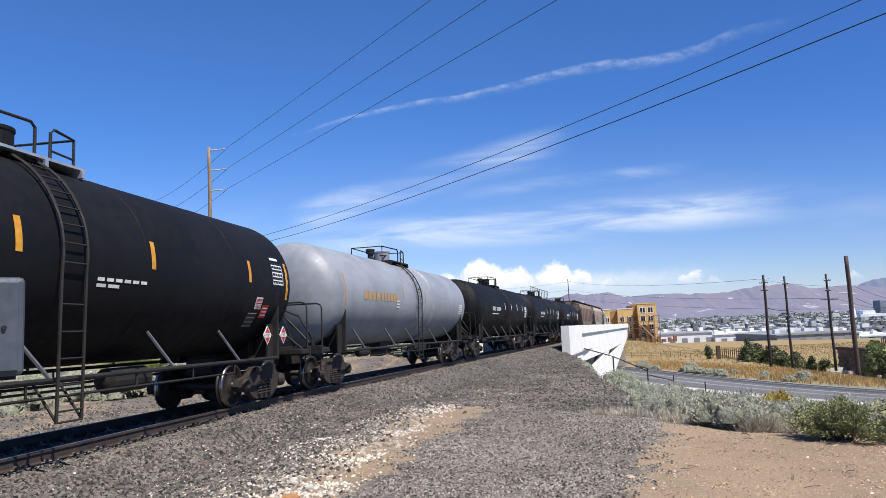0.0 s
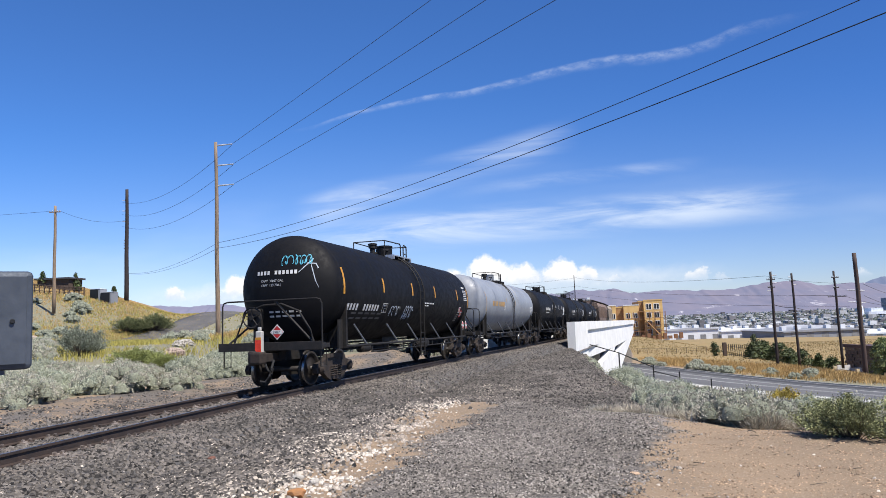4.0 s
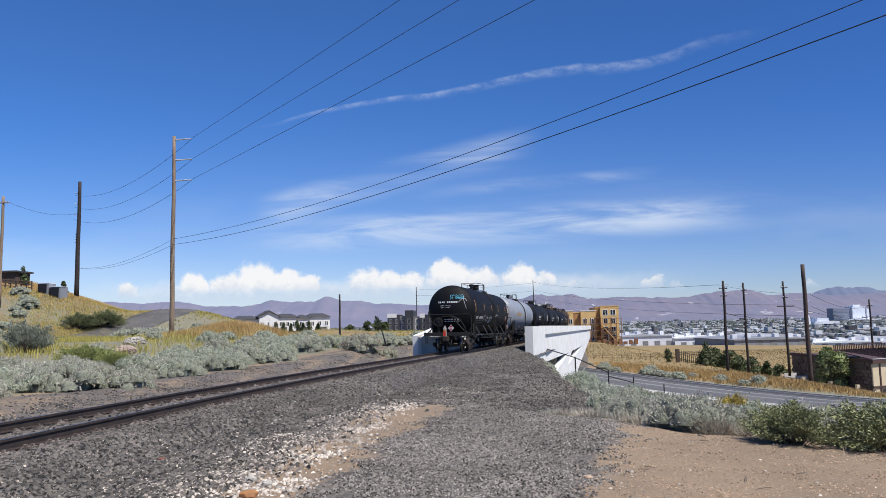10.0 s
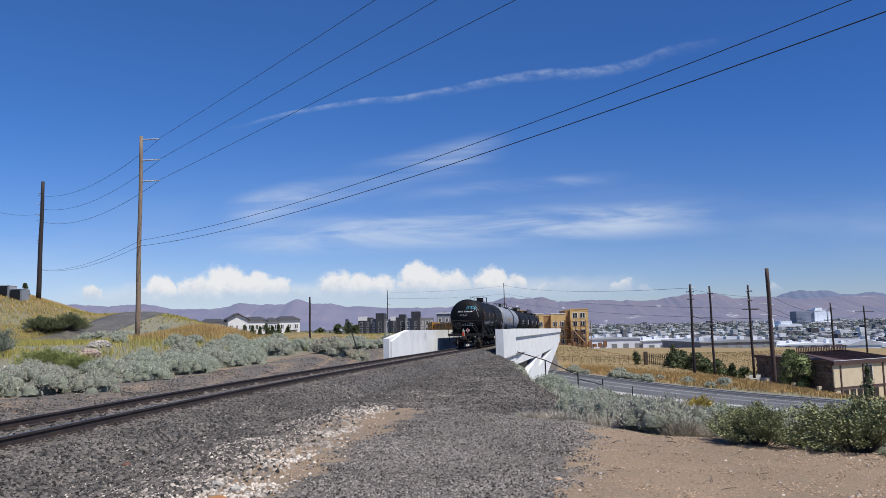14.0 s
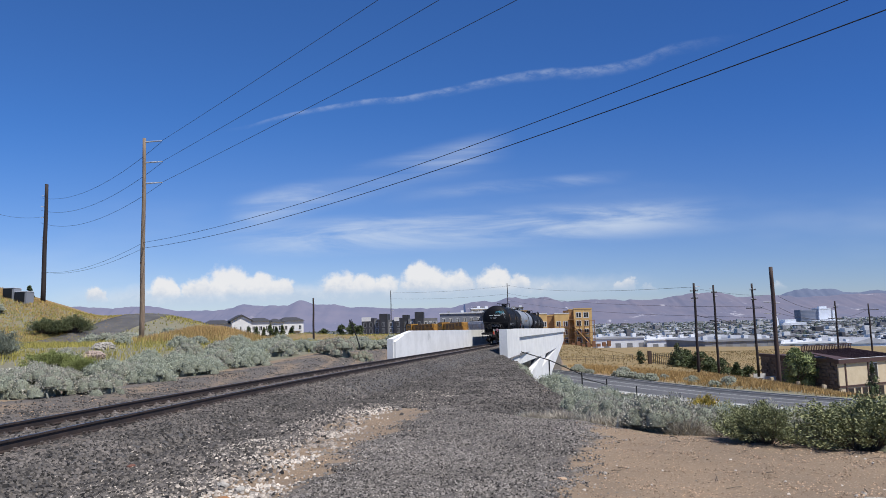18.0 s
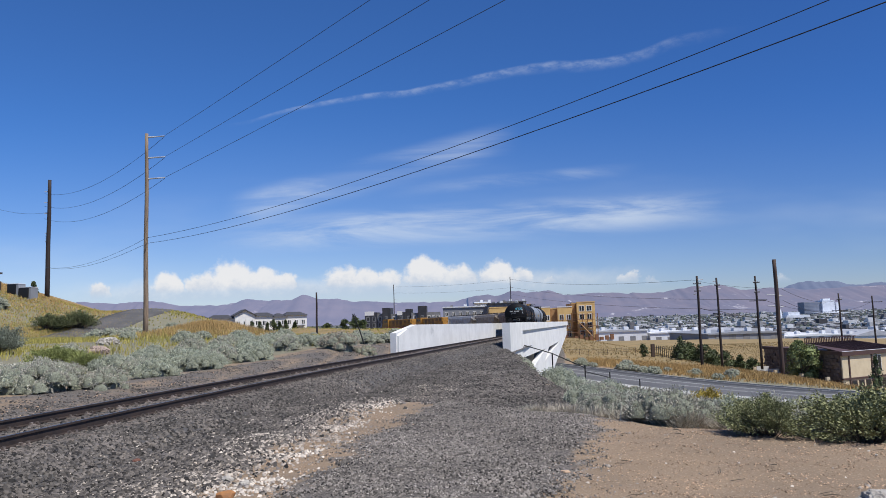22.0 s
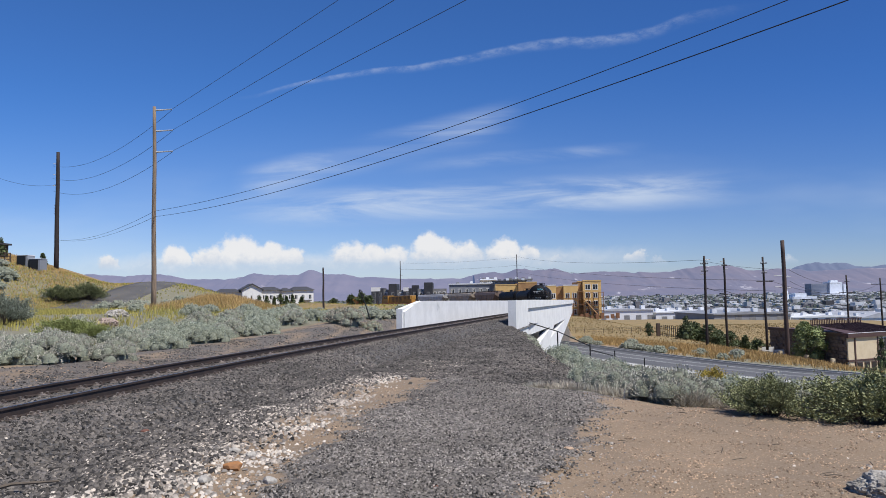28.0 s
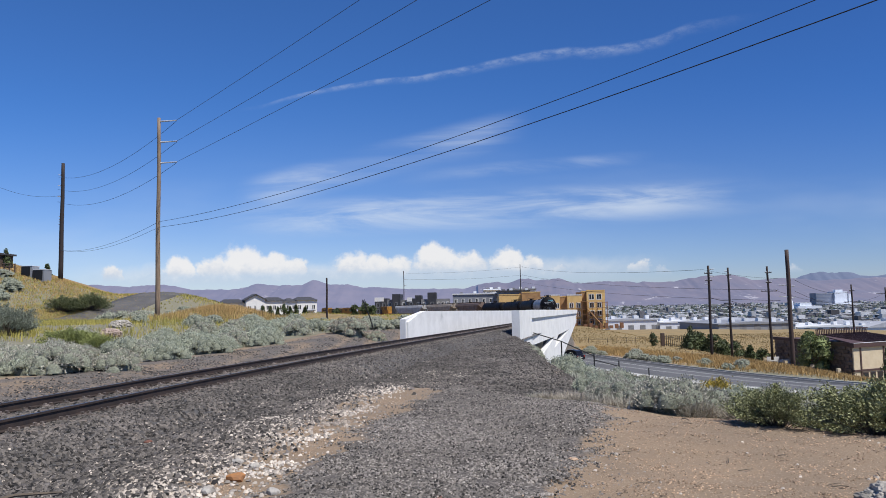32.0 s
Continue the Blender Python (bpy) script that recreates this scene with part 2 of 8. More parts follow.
TIE_WOOD = mat("tie_wood", (0.2, 0.165, 0.135), 0.9, 0, (0.09, 0.072, 0.058), 3, 1, 0.4, 25, stretch=(1, 5, 5), per_object=0.2)
INSULATOR = mat("pale_insulator", (0.55, 0.55, 0.55), 0.35)
WIRE = mat("dark_cable", (0.012, 0.012, 0.014), 0.6)
ASPHALT = mat("road_asphalt", (0.085, 0.086, 0.09), 0.85, 0, (0.11, 0.11, 0.112), 0.15, 1, 0.1, 20, 0.12, coords="World")
ASPHALT_DARK = mat("patched_asphalt", (0.035, 0.036, 0.04), 0.85, 0, (0.05, 0.05, 0.052), 0.15, 1, 0.1, 20, 0.12, coords="World")
ASPHALT_DRIVE = mat("worn_drive_asphalt", (0.075, 0.072, 0.07), 0.9, 0, (0.11, 0.105, 0.1), 0.25, 1, 0.1, 20, 0.12, coords="World")
CONCRETE_PALE = mat("pale_pavement_concrete", (0.5, 0.49, 0.46), 0.85, 0, (0.4, 0.39, 0.37), 0.9, 1, 0.2, 14, coords="World")
ROAD_PAINT = mat("worn_road_paint", (0.5, 0.5, 0.48), 0.8, 0, (0.34, 0.34, 0.33), 0.6, coords="World")
LEAF_SAGE = mat("sage_leaves", (0.46, 0.485, 0.375), 0.95, 0, (0.33, 0.355, 0.265), 3, 1, per_island=0.2, per_object=0.15)
LEAF_GREY = mat("grey_sage_leaves", (0.47, 0.45, 0.37), 0.95, 0, (0.34, 0.325, 0.26), 3, 1, per_island=0.2, per_object=0.12)
LEAF_GREEN = mat("green_shrub_leaves", (0.27, 0.28, 0.13), 0.85, 0, (0.17, 0.18, 0.08), 3, 1, per_island=0.4, per_object=0.15)
LEAF_FRESH = mat("fresh_green_leaves", (0.27, 0.3, 0.095), 0.85, 0, (0.19, 0.215, 0.07), 3, 1, per_island=0.35)
LEAF_SPIKY = mat("dark_grey_green_leaves", (0.24, 0.265, 0.2), 0.9, 0, (0.15, 0.17, 0.125), 3, 1, per_island=0.4)
LEAF_OLIVE = mat("olive_shrub_leaves", (0.17, 0.185, 0.075), 0.8, 0, (0.1, 0.115, 0.05), 3, 1, per_island=0.4)
LEAF_TREE = mat("tree_leaves", (0.1, 0.125, 0.045), 0.75, 0, (0.055, 0.075, 0.03), 1.5, 1, per_island=0.4, per_object=0.2)
LEAF_YELLOW = mat("yellow_bloom", (0.46, 0.34, 0.055), 0.8, 0, (0.27, 0.22, 0.05), 3, 1, per_island=0.3)
LEAF_DRY = mat("dry_twigs", (0.46, 0.41, 0.32), 0.9, 0, (0.32, 0.28, 0.22), 3, 1, per_island=0.35)
GRASS_GOLD = mat("dry_golden_grass", (0.5, 0.335, 0.135), 0.9, 0, (0.38, 0.25, 0.095), 0.4, 1, per_island=0.3, coords="World")
GRASS_GREEN = mat("olive_grass", (0.42, 0.36, 0.085), 0.9, 0, (0.27, 0.25, 0.065), 0.4, 1, per_island=0.3, coords="World")
GRASS_TAN = mat("tan_field_grass", (0.33, 0.23, 0.1), 0.9, 0, (0.23, 0.18, 0.08), 0.15, 1, per_island=0.35, coords="World")
# darker sage for the inner lumps; the shade between leaves is in this colour
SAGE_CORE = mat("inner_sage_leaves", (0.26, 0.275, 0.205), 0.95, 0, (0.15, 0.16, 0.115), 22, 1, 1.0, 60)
TREE_GREEN = mat("fresh_tree_leaves", (0.21, 0.24, 0.095), 0.8, 0, (0.12, 0.15, 0.055), 1.5, 1, per_island=0.4)
TWIG = mat("shrub_twigs", (0.12, 0.095, 0.07), 0.9)
STONE_DARK = mat("crushed_basalt", (0.105, 0.093, 0.083), 0.9, 0, (0.062, 0.056, 0.05), 0.6, 1, 0, fine=0.1, per_island=1.0, coords="World")
STONE_HEAP = mat("fine_dark_gravel", (0.165, 0.149, 0.133), 0.9, 0, (0.1, 0.09, 0.08), 0.6, 1, 0, fine=0.1, per_island=1.0, coords="World")
STONE_GREY = mat("grey_crushed_rock", (0.29, 0.265, 0.235), 0.9, 0, (0.2, 0.18, 0.16), 0.8, 1, 0, fine=0.1, per_island=0.6, coords="World")
STONE_PALE = mat("pale_crushed_rock", (0.47, 0.42, 0.36), 0.9, 0, (0.28, 0.24, 0.2), 0.8, 1, 0, fine=0.1, per_island=0.55, coords="World")
STONE_TAN = mat("tan_rubble", (0.33, 0.23, 0.15), 0.9, 0, (0.24, 0.17, 0.115), 0.8, 1, 0, fine=0.1, per_island=0.6, coords="World")
STUCCO_WHITE = mat("white_stucco", (0.72, 0.71, 0.68), 0.85, 0, (0.66, 0.65, 0.62), 0.5)
ROOF_DARK = mat("dark_shingle_roof", (0.06, 0.06, 0.065), 0.85, 0, (0.045, 0.045, 0.05), 1.0)
SHEATH_YELLOW = mat("yellow_wall_sheathing", (0.66, 0.45, 0.18), 0.7, 0, (0.58, 0.38, 0.15), 0.4, fine=0.08)
SHEATH_ORANGE = mat("orange_wood_sheathing", (0.4, 0.235, 0.1), 0.75, 0, (0.3, 0.17, 0.075), 0.4, fine=0.1)
SCAFFOLD = mat("scaffold_planks", (0.25, 0.12, 0.06), 0.8)
PANEL_BLACK = mat("black_cladding", (0.025, 0.026, 0.03), 0.6, 0, (0.04, 0.04, 0.045), 0.5)
PANEL_GREY = mat("grey_cladding", (0.22, 0.22, 0.22), 0.7, 0, (0.16, 0.16, 0.165), 0.5)
PANEL_TAN = mat("tan_cladding", (0.36, 0.28, 0.18), 0.75, 0, (0.3, 0.23, 0.15), 0.5)
BLOCK_BROWN = mat("brown_split_block", (0.165, 0.125, 0.1), 0.9, 0, (0.11, 0.085, 0.07), 1.2, 1, 0.4, 12, 0.3, per_object=0.25)
ROOF_BROWN = mat("brown_metal_roof", (0.085, 0.045, 0.037), 0.6, 0.0, (0.07, 0.038, 0.032), 0.6)
BEIGE = mat("beige_stucco", (0.6, 0.5, 0.34), 0.85, 0, (0.55, 0.45, 0.3), 0.8)
METAL_WHITE = mat("white_metal_roof", (0.7, 0.71, 0.72), 0.6, 0, (0.6, 0.61, 0.62), 0.1)
METAL_PALE = mat("pale_grey_metal_roof", (0.42, 0.43, 0.45), 0.6, 0, (0.34, 0.35, 0.37), 0.1)
METAL_GREY = mat("grey_metal_wall", (0.25, 0.26, 0.28), 0.65, 0, (0.2, 0.21, 0.23), 0.1)
ROOF_RED = mat("red_roof", (0.3, 0.09, 0.06), 0.8)
# far tower colours are paled and blued: the distance haze is mixed in
TOWER_DARK = mat("hazy_dark_tower", (0.22, 0.235, 0.28), 0.7, 0, (0.25, 0.265, 0.31), 0.02)
TOWER_BAND = mat("hazy_window_band", (0.17, 0.2, 0.27), 0.7, 0, (0.2, 0.23, 0.3), 0.02)
TOWER_PALE = mat("hazy_pale_tower", (0.72, 0.75, 0.8), 0.7, 0, (0.66, 0.69, 0.74), 0.02)
GLASS_DARK = mat("dark_window_glass", (0.02, 0.024, 0.03), 0.12)
FENCE_IRON = mat("dark_iron_fence", (0.018, 0.018, 0.018), 0.6, 0.3)
FENCE_TIMBER = mat("dark_timber_fence", (0.09, 0.06, 0.045), 0.85)
LOCO_YELLOW = mat("loco_yellow_paint", (0.42, 0.21, 0.03), 0.55, 0, (0.28, 0.14, 0.025), 0.8, stain=(0.2, 0.11, 0.03), stain_scale=0.7)
LOCO_DARK = mat("loco_dark_grille", (0.06, 0.045, 0.035), 0.7, 0, (0.1, 0.06, 0.035), 1.2)
LOCO_RED = mat("loco_red_band", (0.35, 0.03, 0.02), 0.5)
LOCO_GREY = mat("loco_grey_roof", (0.13, 0.13, 0.135), 0.7)
HOPPER_GREY = mat("hopper_grey_paint", (0.42, 0.42, 0.42), 0.65, 0, (0.34, 0.33, 0.32), 0.7, stain=(0.24, 0.2, 0.16), stain_scale=0.6)
HOPPER_BEIGE = mat("hopper_beige_paint", (0.36, 0.31, 0.25), 0.7, 0, (0.27, 0.22, 0.17), 0.7, stain=(0.2, 0.14, 0.1), stain_scale=0.6)
HOPPER_BROWN = mat("hopper_brown_paint", (0.2, 0.14, 0.105), 0.7, 0, (0.16, 0.11, 0.085), 0.7)
CAR_SILVER = mat("white_car_paint", (0.72, 0.72, 0.71), 0.35, 0.0)
CAR_BLACK = mat("black_car_paint", (0.012, 0.012, 0.016), 0.25, 0.2)
RUBBER = mat("tyre_rubber", (0.015, 0.015, 0.015), 0.85)
LAMP_RED = mat("tail_lamp_lens", (0.4, 0.02, 0.015), 0.25)
RED_STONE = mat("dark_red_stone", (0.17, 0.075, 0.05), 0.9, 0, (0.11, 0.055, 0.04), 8)
ROCK = mat("pale_boulder", (0.44, 0.41, 0.36), 0.9, 0, (0.22, 0.2, 0.17), 6, 1, 0.8, 30)
PINK_ROCK = mat("pinkish_rock", (0.42, 0.33, 0.27), 0.9, 0, (0.3, 0.23, 0.19), 2, 1, 0.8, 12)
CASE_METAL = mat("dull_grey_case", (0.075, 0.09, 0.115), 0.6, 0.3, (0.055, 0.068, 0.088), 3, 1, 0.05, 60, 0.1)


# ---- building helpers ----
def part(name, bm, material, parent=None, label="", smooth=False):
    me = bpy.data.meshes.new(name)
    if smooth:
        for f in bm.faces:
            f.smooth = True
    bm.to_mesh(me)
    bm.free()
    me.materials.append(material)
    ob = new(name, me)
    if parent is not None:
        ob.parent = parent
    return tagged(ob, label)


def again(ob, parent, m=None):
    """One more piece on the same mesh."""
    o = new(ob.name.split(".")[0], ob.data)
    o.parent = parent
    if m is not None:
        o.matrix_basis = m
    return o


def thing(name, label, category, m=None, group="", kind=""):
    e = tagged(new(name), label, category, group, kind)
    e.empty_display_size = 0.3
    if m is not None:
        e.matrix_basis = m
    return e


def box(bm, x0, x1, y0, y1, z0, z1, m=None, bevel=0.0):
    vs = [bm.verts.new((x, y, z)) for x in (x0, x1) for y in (y0, y1) for z in (z0, z1)]
    fs = [bm.faces.new([vs[i] for i in q]) for q in ((0, 1, 3, 2), (4, 6, 7, 5), (0, 4, 5, 1), (2, 3, 7, 6), (0, 2, 6, 4), (1, 5, 7, 3))]
    if bevel:
        es = list({e for f in fs for e in f.edges})
        r = bmesh.ops.bevel(bm, geom=es, offset=bevel, segments=2, affect="EDGES", profile=0.5)
        vs = list({v for f in r["faces"] for v in f.verts} | {v for v in vs if v.is_valid})
    if m is not None:
        for v in vs:
            v.co = m @ v.co
    return vs


def tube(bm, points, r, seg=8, close=False, r2=None):
    """A round bar along points."""
    pts = [Vector(p) for p in points]
    n = len(pts)
    rings = []
    up = Vector((0, 0, 1))
    for i, p in enumerate(pts):
        a = pts[i - 1] if i > 0 or close else pts[i]
        b = pts[(i + 1) % n] if i < n - 1 or close else pts[i]
        d = (b - a).normalized()
        side = d.cross(up if abs(d.z) < 0.9 else Vector((1, 0, 0)))
        side.normalize()
        nrm = side.cross(d)
        rr = r if r2 is None else r + (r2 - r) * i / (n - 1)
        rings.append([bm.verts.new(p + (side * math.cos(k) + nrm * math.sin(k)) * rr) for k in (2 * math.pi * j / seg for j in range(seg))])
    pairs = list(zip(rings, rings[1:])) + ([(rings[-1], rings[0])] if close else [])
    for a, b in pairs:
        for j in range(seg):
            bm.faces.new((a[j], a[(j + 1) % seg], b[(j + 1) % seg], b[j]))
    if not close:
        bm.faces.new(rings[0][::-1])
        bm.faces.new(rings[-1])


def lathe(bm, profile, axis="x", seg=32, centre=(0, 0, 0), cap=True):
    """profile: (along, radius)."""
    c = Vector(centre)
    rings = []
    for a, r in profile:
        ring = []
        for j in range(seg):
            k = 2 * math.pi * j / seg
            u, v = r * math.cos(k), r * math.sin(k)
            ring.append(bm.verts.new(c + Vector({"x": (a, u, v), "y": (v, a, u), "z": (u, v, a)}[axis])))
        rings.append(ring)
    for a, b in zip(rings, rings[1:]):
        for j in range(seg):
            bm.faces.new((a[j], a[(j + 1) % seg], b[(j + 1) % seg], b[j]))
    if cap:
        bm.faces.new(rings[0][::-1])
        bm.faces.new(rings[-1])


def extrude_poly(bm, poly, y0, y1, m=None):
    """A plate: outline in x and z, thickness along y."""
    a = [bm.verts.new((x, y0, z)) for x, z in poly]
    b = [bm.verts.new((x, y1, z)) for x, z in poly]
    n = len(poly)
    bm.faces.new(a)
    bm.faces.new(b[::-1])
    for i in range(n):
        bm.faces.new((a[i], b[i], b[(i + 1) % n], a[(i + 1) % n]))
    if m is not None:
        for v in a + b:
            v.co = m @ v.co


def finish(bm):
    bmesh.ops.recalc_face_normals(bm, faces=bm.faces)
    return bm


# ---- the line of the railway ----
GRADE, PHI, KAPPA, S1, SA, RAD = -0.0132, 0.1177, 0.005, 27.0, 130.0, 160.0


def heading(s):
    h = PHI + KAPPA * (np.clip(s, -5, S1) - 10)
    return h - np.maximum(0, s - SA) / RAD


_S = np.arange(-90, 440, 0.5)
_H = heading(_S)
_X, _Y = np.cumsum(np.sin(_H)) * 0.5, np.cumsum(np.cos(_H)) * 0.5
_i = int((10 + 90) / 0.5)
_X, _Y = _X - _X[_i] - 7.045, _Y - _Y[_i] + 12.0


def track(s, lat=0.0, up=0.0):
    """The point of the line s metres along it, lat metres to its right, up metres over the rails."""
    x, y, h = np.interp(s, _S, _X), np.interp(s, _S, _Y), heading(s)
    return Vector((x + lat * math.cos(h), y - lat * math.sin(h), GRADE * s + up))


def along(x, y):
    """s and lat of points."""
    k = np.empty(x.shape, int)
    xf, yf, kf = x.ravel(), y.ravel(), k.ravel()
    for i in range(0, xf.size, 20000):
        d = (xf[i:i + 20000, None] - _X[None, ::4]) ** 2 + (yf[i:i + 20000, None] - _Y[None, ::4]) ** 2
        kf[i:i + 20000] = d.argmin(1) * 4
    k = kf.reshape(x.shape)
    h = _H[k]
    dx, dy = x - _X[k], y - _Y[k]
    return _S[k] + dx * np.sin(h) + dy * np.cos(h), dx * np.cos(h) - dy * np.sin(h)


def smooth(a, lo, hi):
    t = np.clip((a - lo) / (hi - lo), 0, 1)
    return t * t * (3 - 2 * t)


# the street: from the near right, under the bridge, to the far left
ROAD = [(420.0, -140.0, -12.0), (200.0, -8.0, -11.5), (95.0, 58.0, -10.6), (70.0, 74.0, -10.3), (47.0, 91.0, -9.9), (35.0, 103.5, -9.3), (27.0, 113.0, -8.6), (20.0, 124.0, -8.0), (10.0, 139.0, -7.3), (-6.0, 156.0, -6.4), (-26.0, 178.0, -5.9), (-70.0, 215.0, -5.0), (-160.0, 280.0, -4.0), (-420.0, 460.0, -12.0)]


def road_line(n=500):
    p = np.array(ROAD)
    c = np.concatenate([[0], np.cumsum(np.hypot(*np.diff(p[:, :2], axis=0).T))])
    k = np.linspace(0, c[-1], n)
    q = np.stack([np.interp(k, c, p[:, i]) for i in range(3)], 1)
    for _ in range(60):
        q[1:-1] = (q[:-2] + 2 * q[1:-1] + q[2:]) / 4
    d = np.gradient(q[:, :2], axis=0)
    d /= np.hypot(d[:, 0], d[:, 1])[:, None]
    q[:, 0], q[:, 1] = q[:, 0] - 3.65 * d[:, 1], q[:, 1] + 3.65 * d[:, 0]
    return q


ROAD_Q = road_line()
# the drive that climbs the hill
DRIVE = [(-60, 64), (-55, 69), (-51.8, 74), (-50, 79), (-50, 84), (-50.6, 90), (-51.3, 96), (-51.3, 102), (-50.8, 107), (-50.2, 111), (-49.6, 115), (-49.2, 119)]


def road_near(x, y):
    """Distance to the street's middle, and its height there."""
    d = np.full(x.shape, 1e9)
    z = np.zeros(x.shape)
    for a, b in zip(ROAD_Q[::6][:-1], ROAD_Q[::6][1:]):
        ab = b[:2] - a[:2]
        t = np.clip(((x - a[0]) * ab[0] + (y - a[1]) * ab[1]) / (ab @ ab), 0, 1)
        e = np.hypot(x - a[0] - t * ab[0], y - a[1] - t * ab[1])
        m = e < d
        d[m], z[m] = e[m], (a[2] + t * (b[2] - a[2]))[m]
    return d, z


ROAD_HALF = 6.85


def shoulder(s):
    """How far the gravel shoulder reaches to the right of the line."""
    return np.clip(9.2 - (s - 20) * 0.15, 3.3, 9.2)


def land(x, y):
    """Height of the ground, without its small relief."""
    x, y = np.asarray(x, float), np.asarray(y, float)
    s, lat = along(x, y)
    rail = GRADE * s
    # natural ground: a plain on the left, a slope down to the street on the right
    q = np.maximum(0, (x - 2.2) * 0.67 + (y - 11.5) * 0.74)
    right = -0.28 - 0.158 * q
    low = 4.0 * smooth(x, 44, 66)
    right = np.maximum(right, -8.6 - low)
    rise = smooth(y, 120, 260)
    right = right * (1 - rise) + (-7.9 - low - 0.012 * np.maximum(0, y - 260)) * rise
    left = -0.55 + 0.85 * smooth(-lat, 8, 30) * smooth(y, 110, 70) - 0.011 * np.maximum(0, y - 45)
    left = np.maximum(left, -2.6)
    hill = 13.5 * np.exp(-((x + 96) / 30.5) ** 2 - ((y - 128) / 40) ** 2) + 2.9 * np.exp(-((x + 69) / 10) ** 2 - ((y - 112) / 13) ** 2)
    hill = hill + 4.1 * np.exp(-((x + 48) / 12) ** 2 - ((y - 118) / 14) ** 2) + 1.25 * np.exp(-((x + 22.3) / 4.2) ** 2 - ((y - 67) / 7) ** 2)
    hill = hill + 0.3 * np.exp(-((x + 36) / 9) ** 2 - ((y - 92) / 12) ** 2) + 2.6 * np.exp(-((x + 70) / 40) ** 2 - ((y - 212) / 16) ** 2)
    left = left + hill
    side = smooth(lat, -6, 6)
    z = left * (1 - side) + right * side
    # the valley far off
    far = smooth(np.hypot(x, y - 150), 190, 520)
    z = z * (1 - far) + (-29.0) * far
    # street cutting
    d, rz = road_near(x, y)
    w = smooth(d, ROAD_HALF + 2.5, ROAD_HALF + 16)
    z = (rz - 0.12) * (1 - w) + z * w
    # the railway's bed
    bed = rail - 0.62
    open_span = smooth(s, 60, 80) * smooth(s, 146, 136)
    foot = shoulder(s)
    wb = np.where(lat > 0, smooth(lat, foot - 0.7, foot + 2.6), smooth(-lat, 3.0, 7.0))
    wb = np.maximum(wb, open_span)
    wb = np.where((s < -80) | (s > 430), 1, wb)
    near_pad = smooth(y, 26, 13) * smooth(lat, 2.0, 3.5)
    z = bed * (1 - wb) + z * wb
    z = z * (1 - near_pad) + np.maximum(z, np.minimum(right, -0.28)) * near_pad
    return z


def ground_z(x, y):
    """Height of the ground with its relief."""
    x, y = np.array([float(x)]), np.array([float(y)])
    lat = along(x, y)[1]
    return float((land(x, y) + relief(x, y) * smooth(np.abs(lat), 2.5, 4.5) * smooth(road_near(x, y)[0], ROAD_HALF + 2, ROAD_HALF + 5))[0])


def relief(x, y):
    r = np.zeros(x.shape)
    for k, (a, f) in enumerate(((0.03, 1.1), (0.018, 2.7), (0.25, 0.11), (0.012, 6.1))):
        r += a * (smooth(np.hypot(x, y), 14, 40) * smooth(np.abs(x + 3 - 0.14 * y), 8, 14) if a > 0.1 else 1.0) * np.sin(x * f + 1.7 * k + 1.3 * np.sin(y * f * 0.7 + k)) * np.sin(y * f * 1.13 + 0.9 * k + np.sin(x * f * 0.6))
    return r


def grid_axis(n, near, far, c):
    u = np.linspace(-1, 1, n)
    k = math.asinh(far / near)
    return c + near * np.sinh(u * k)


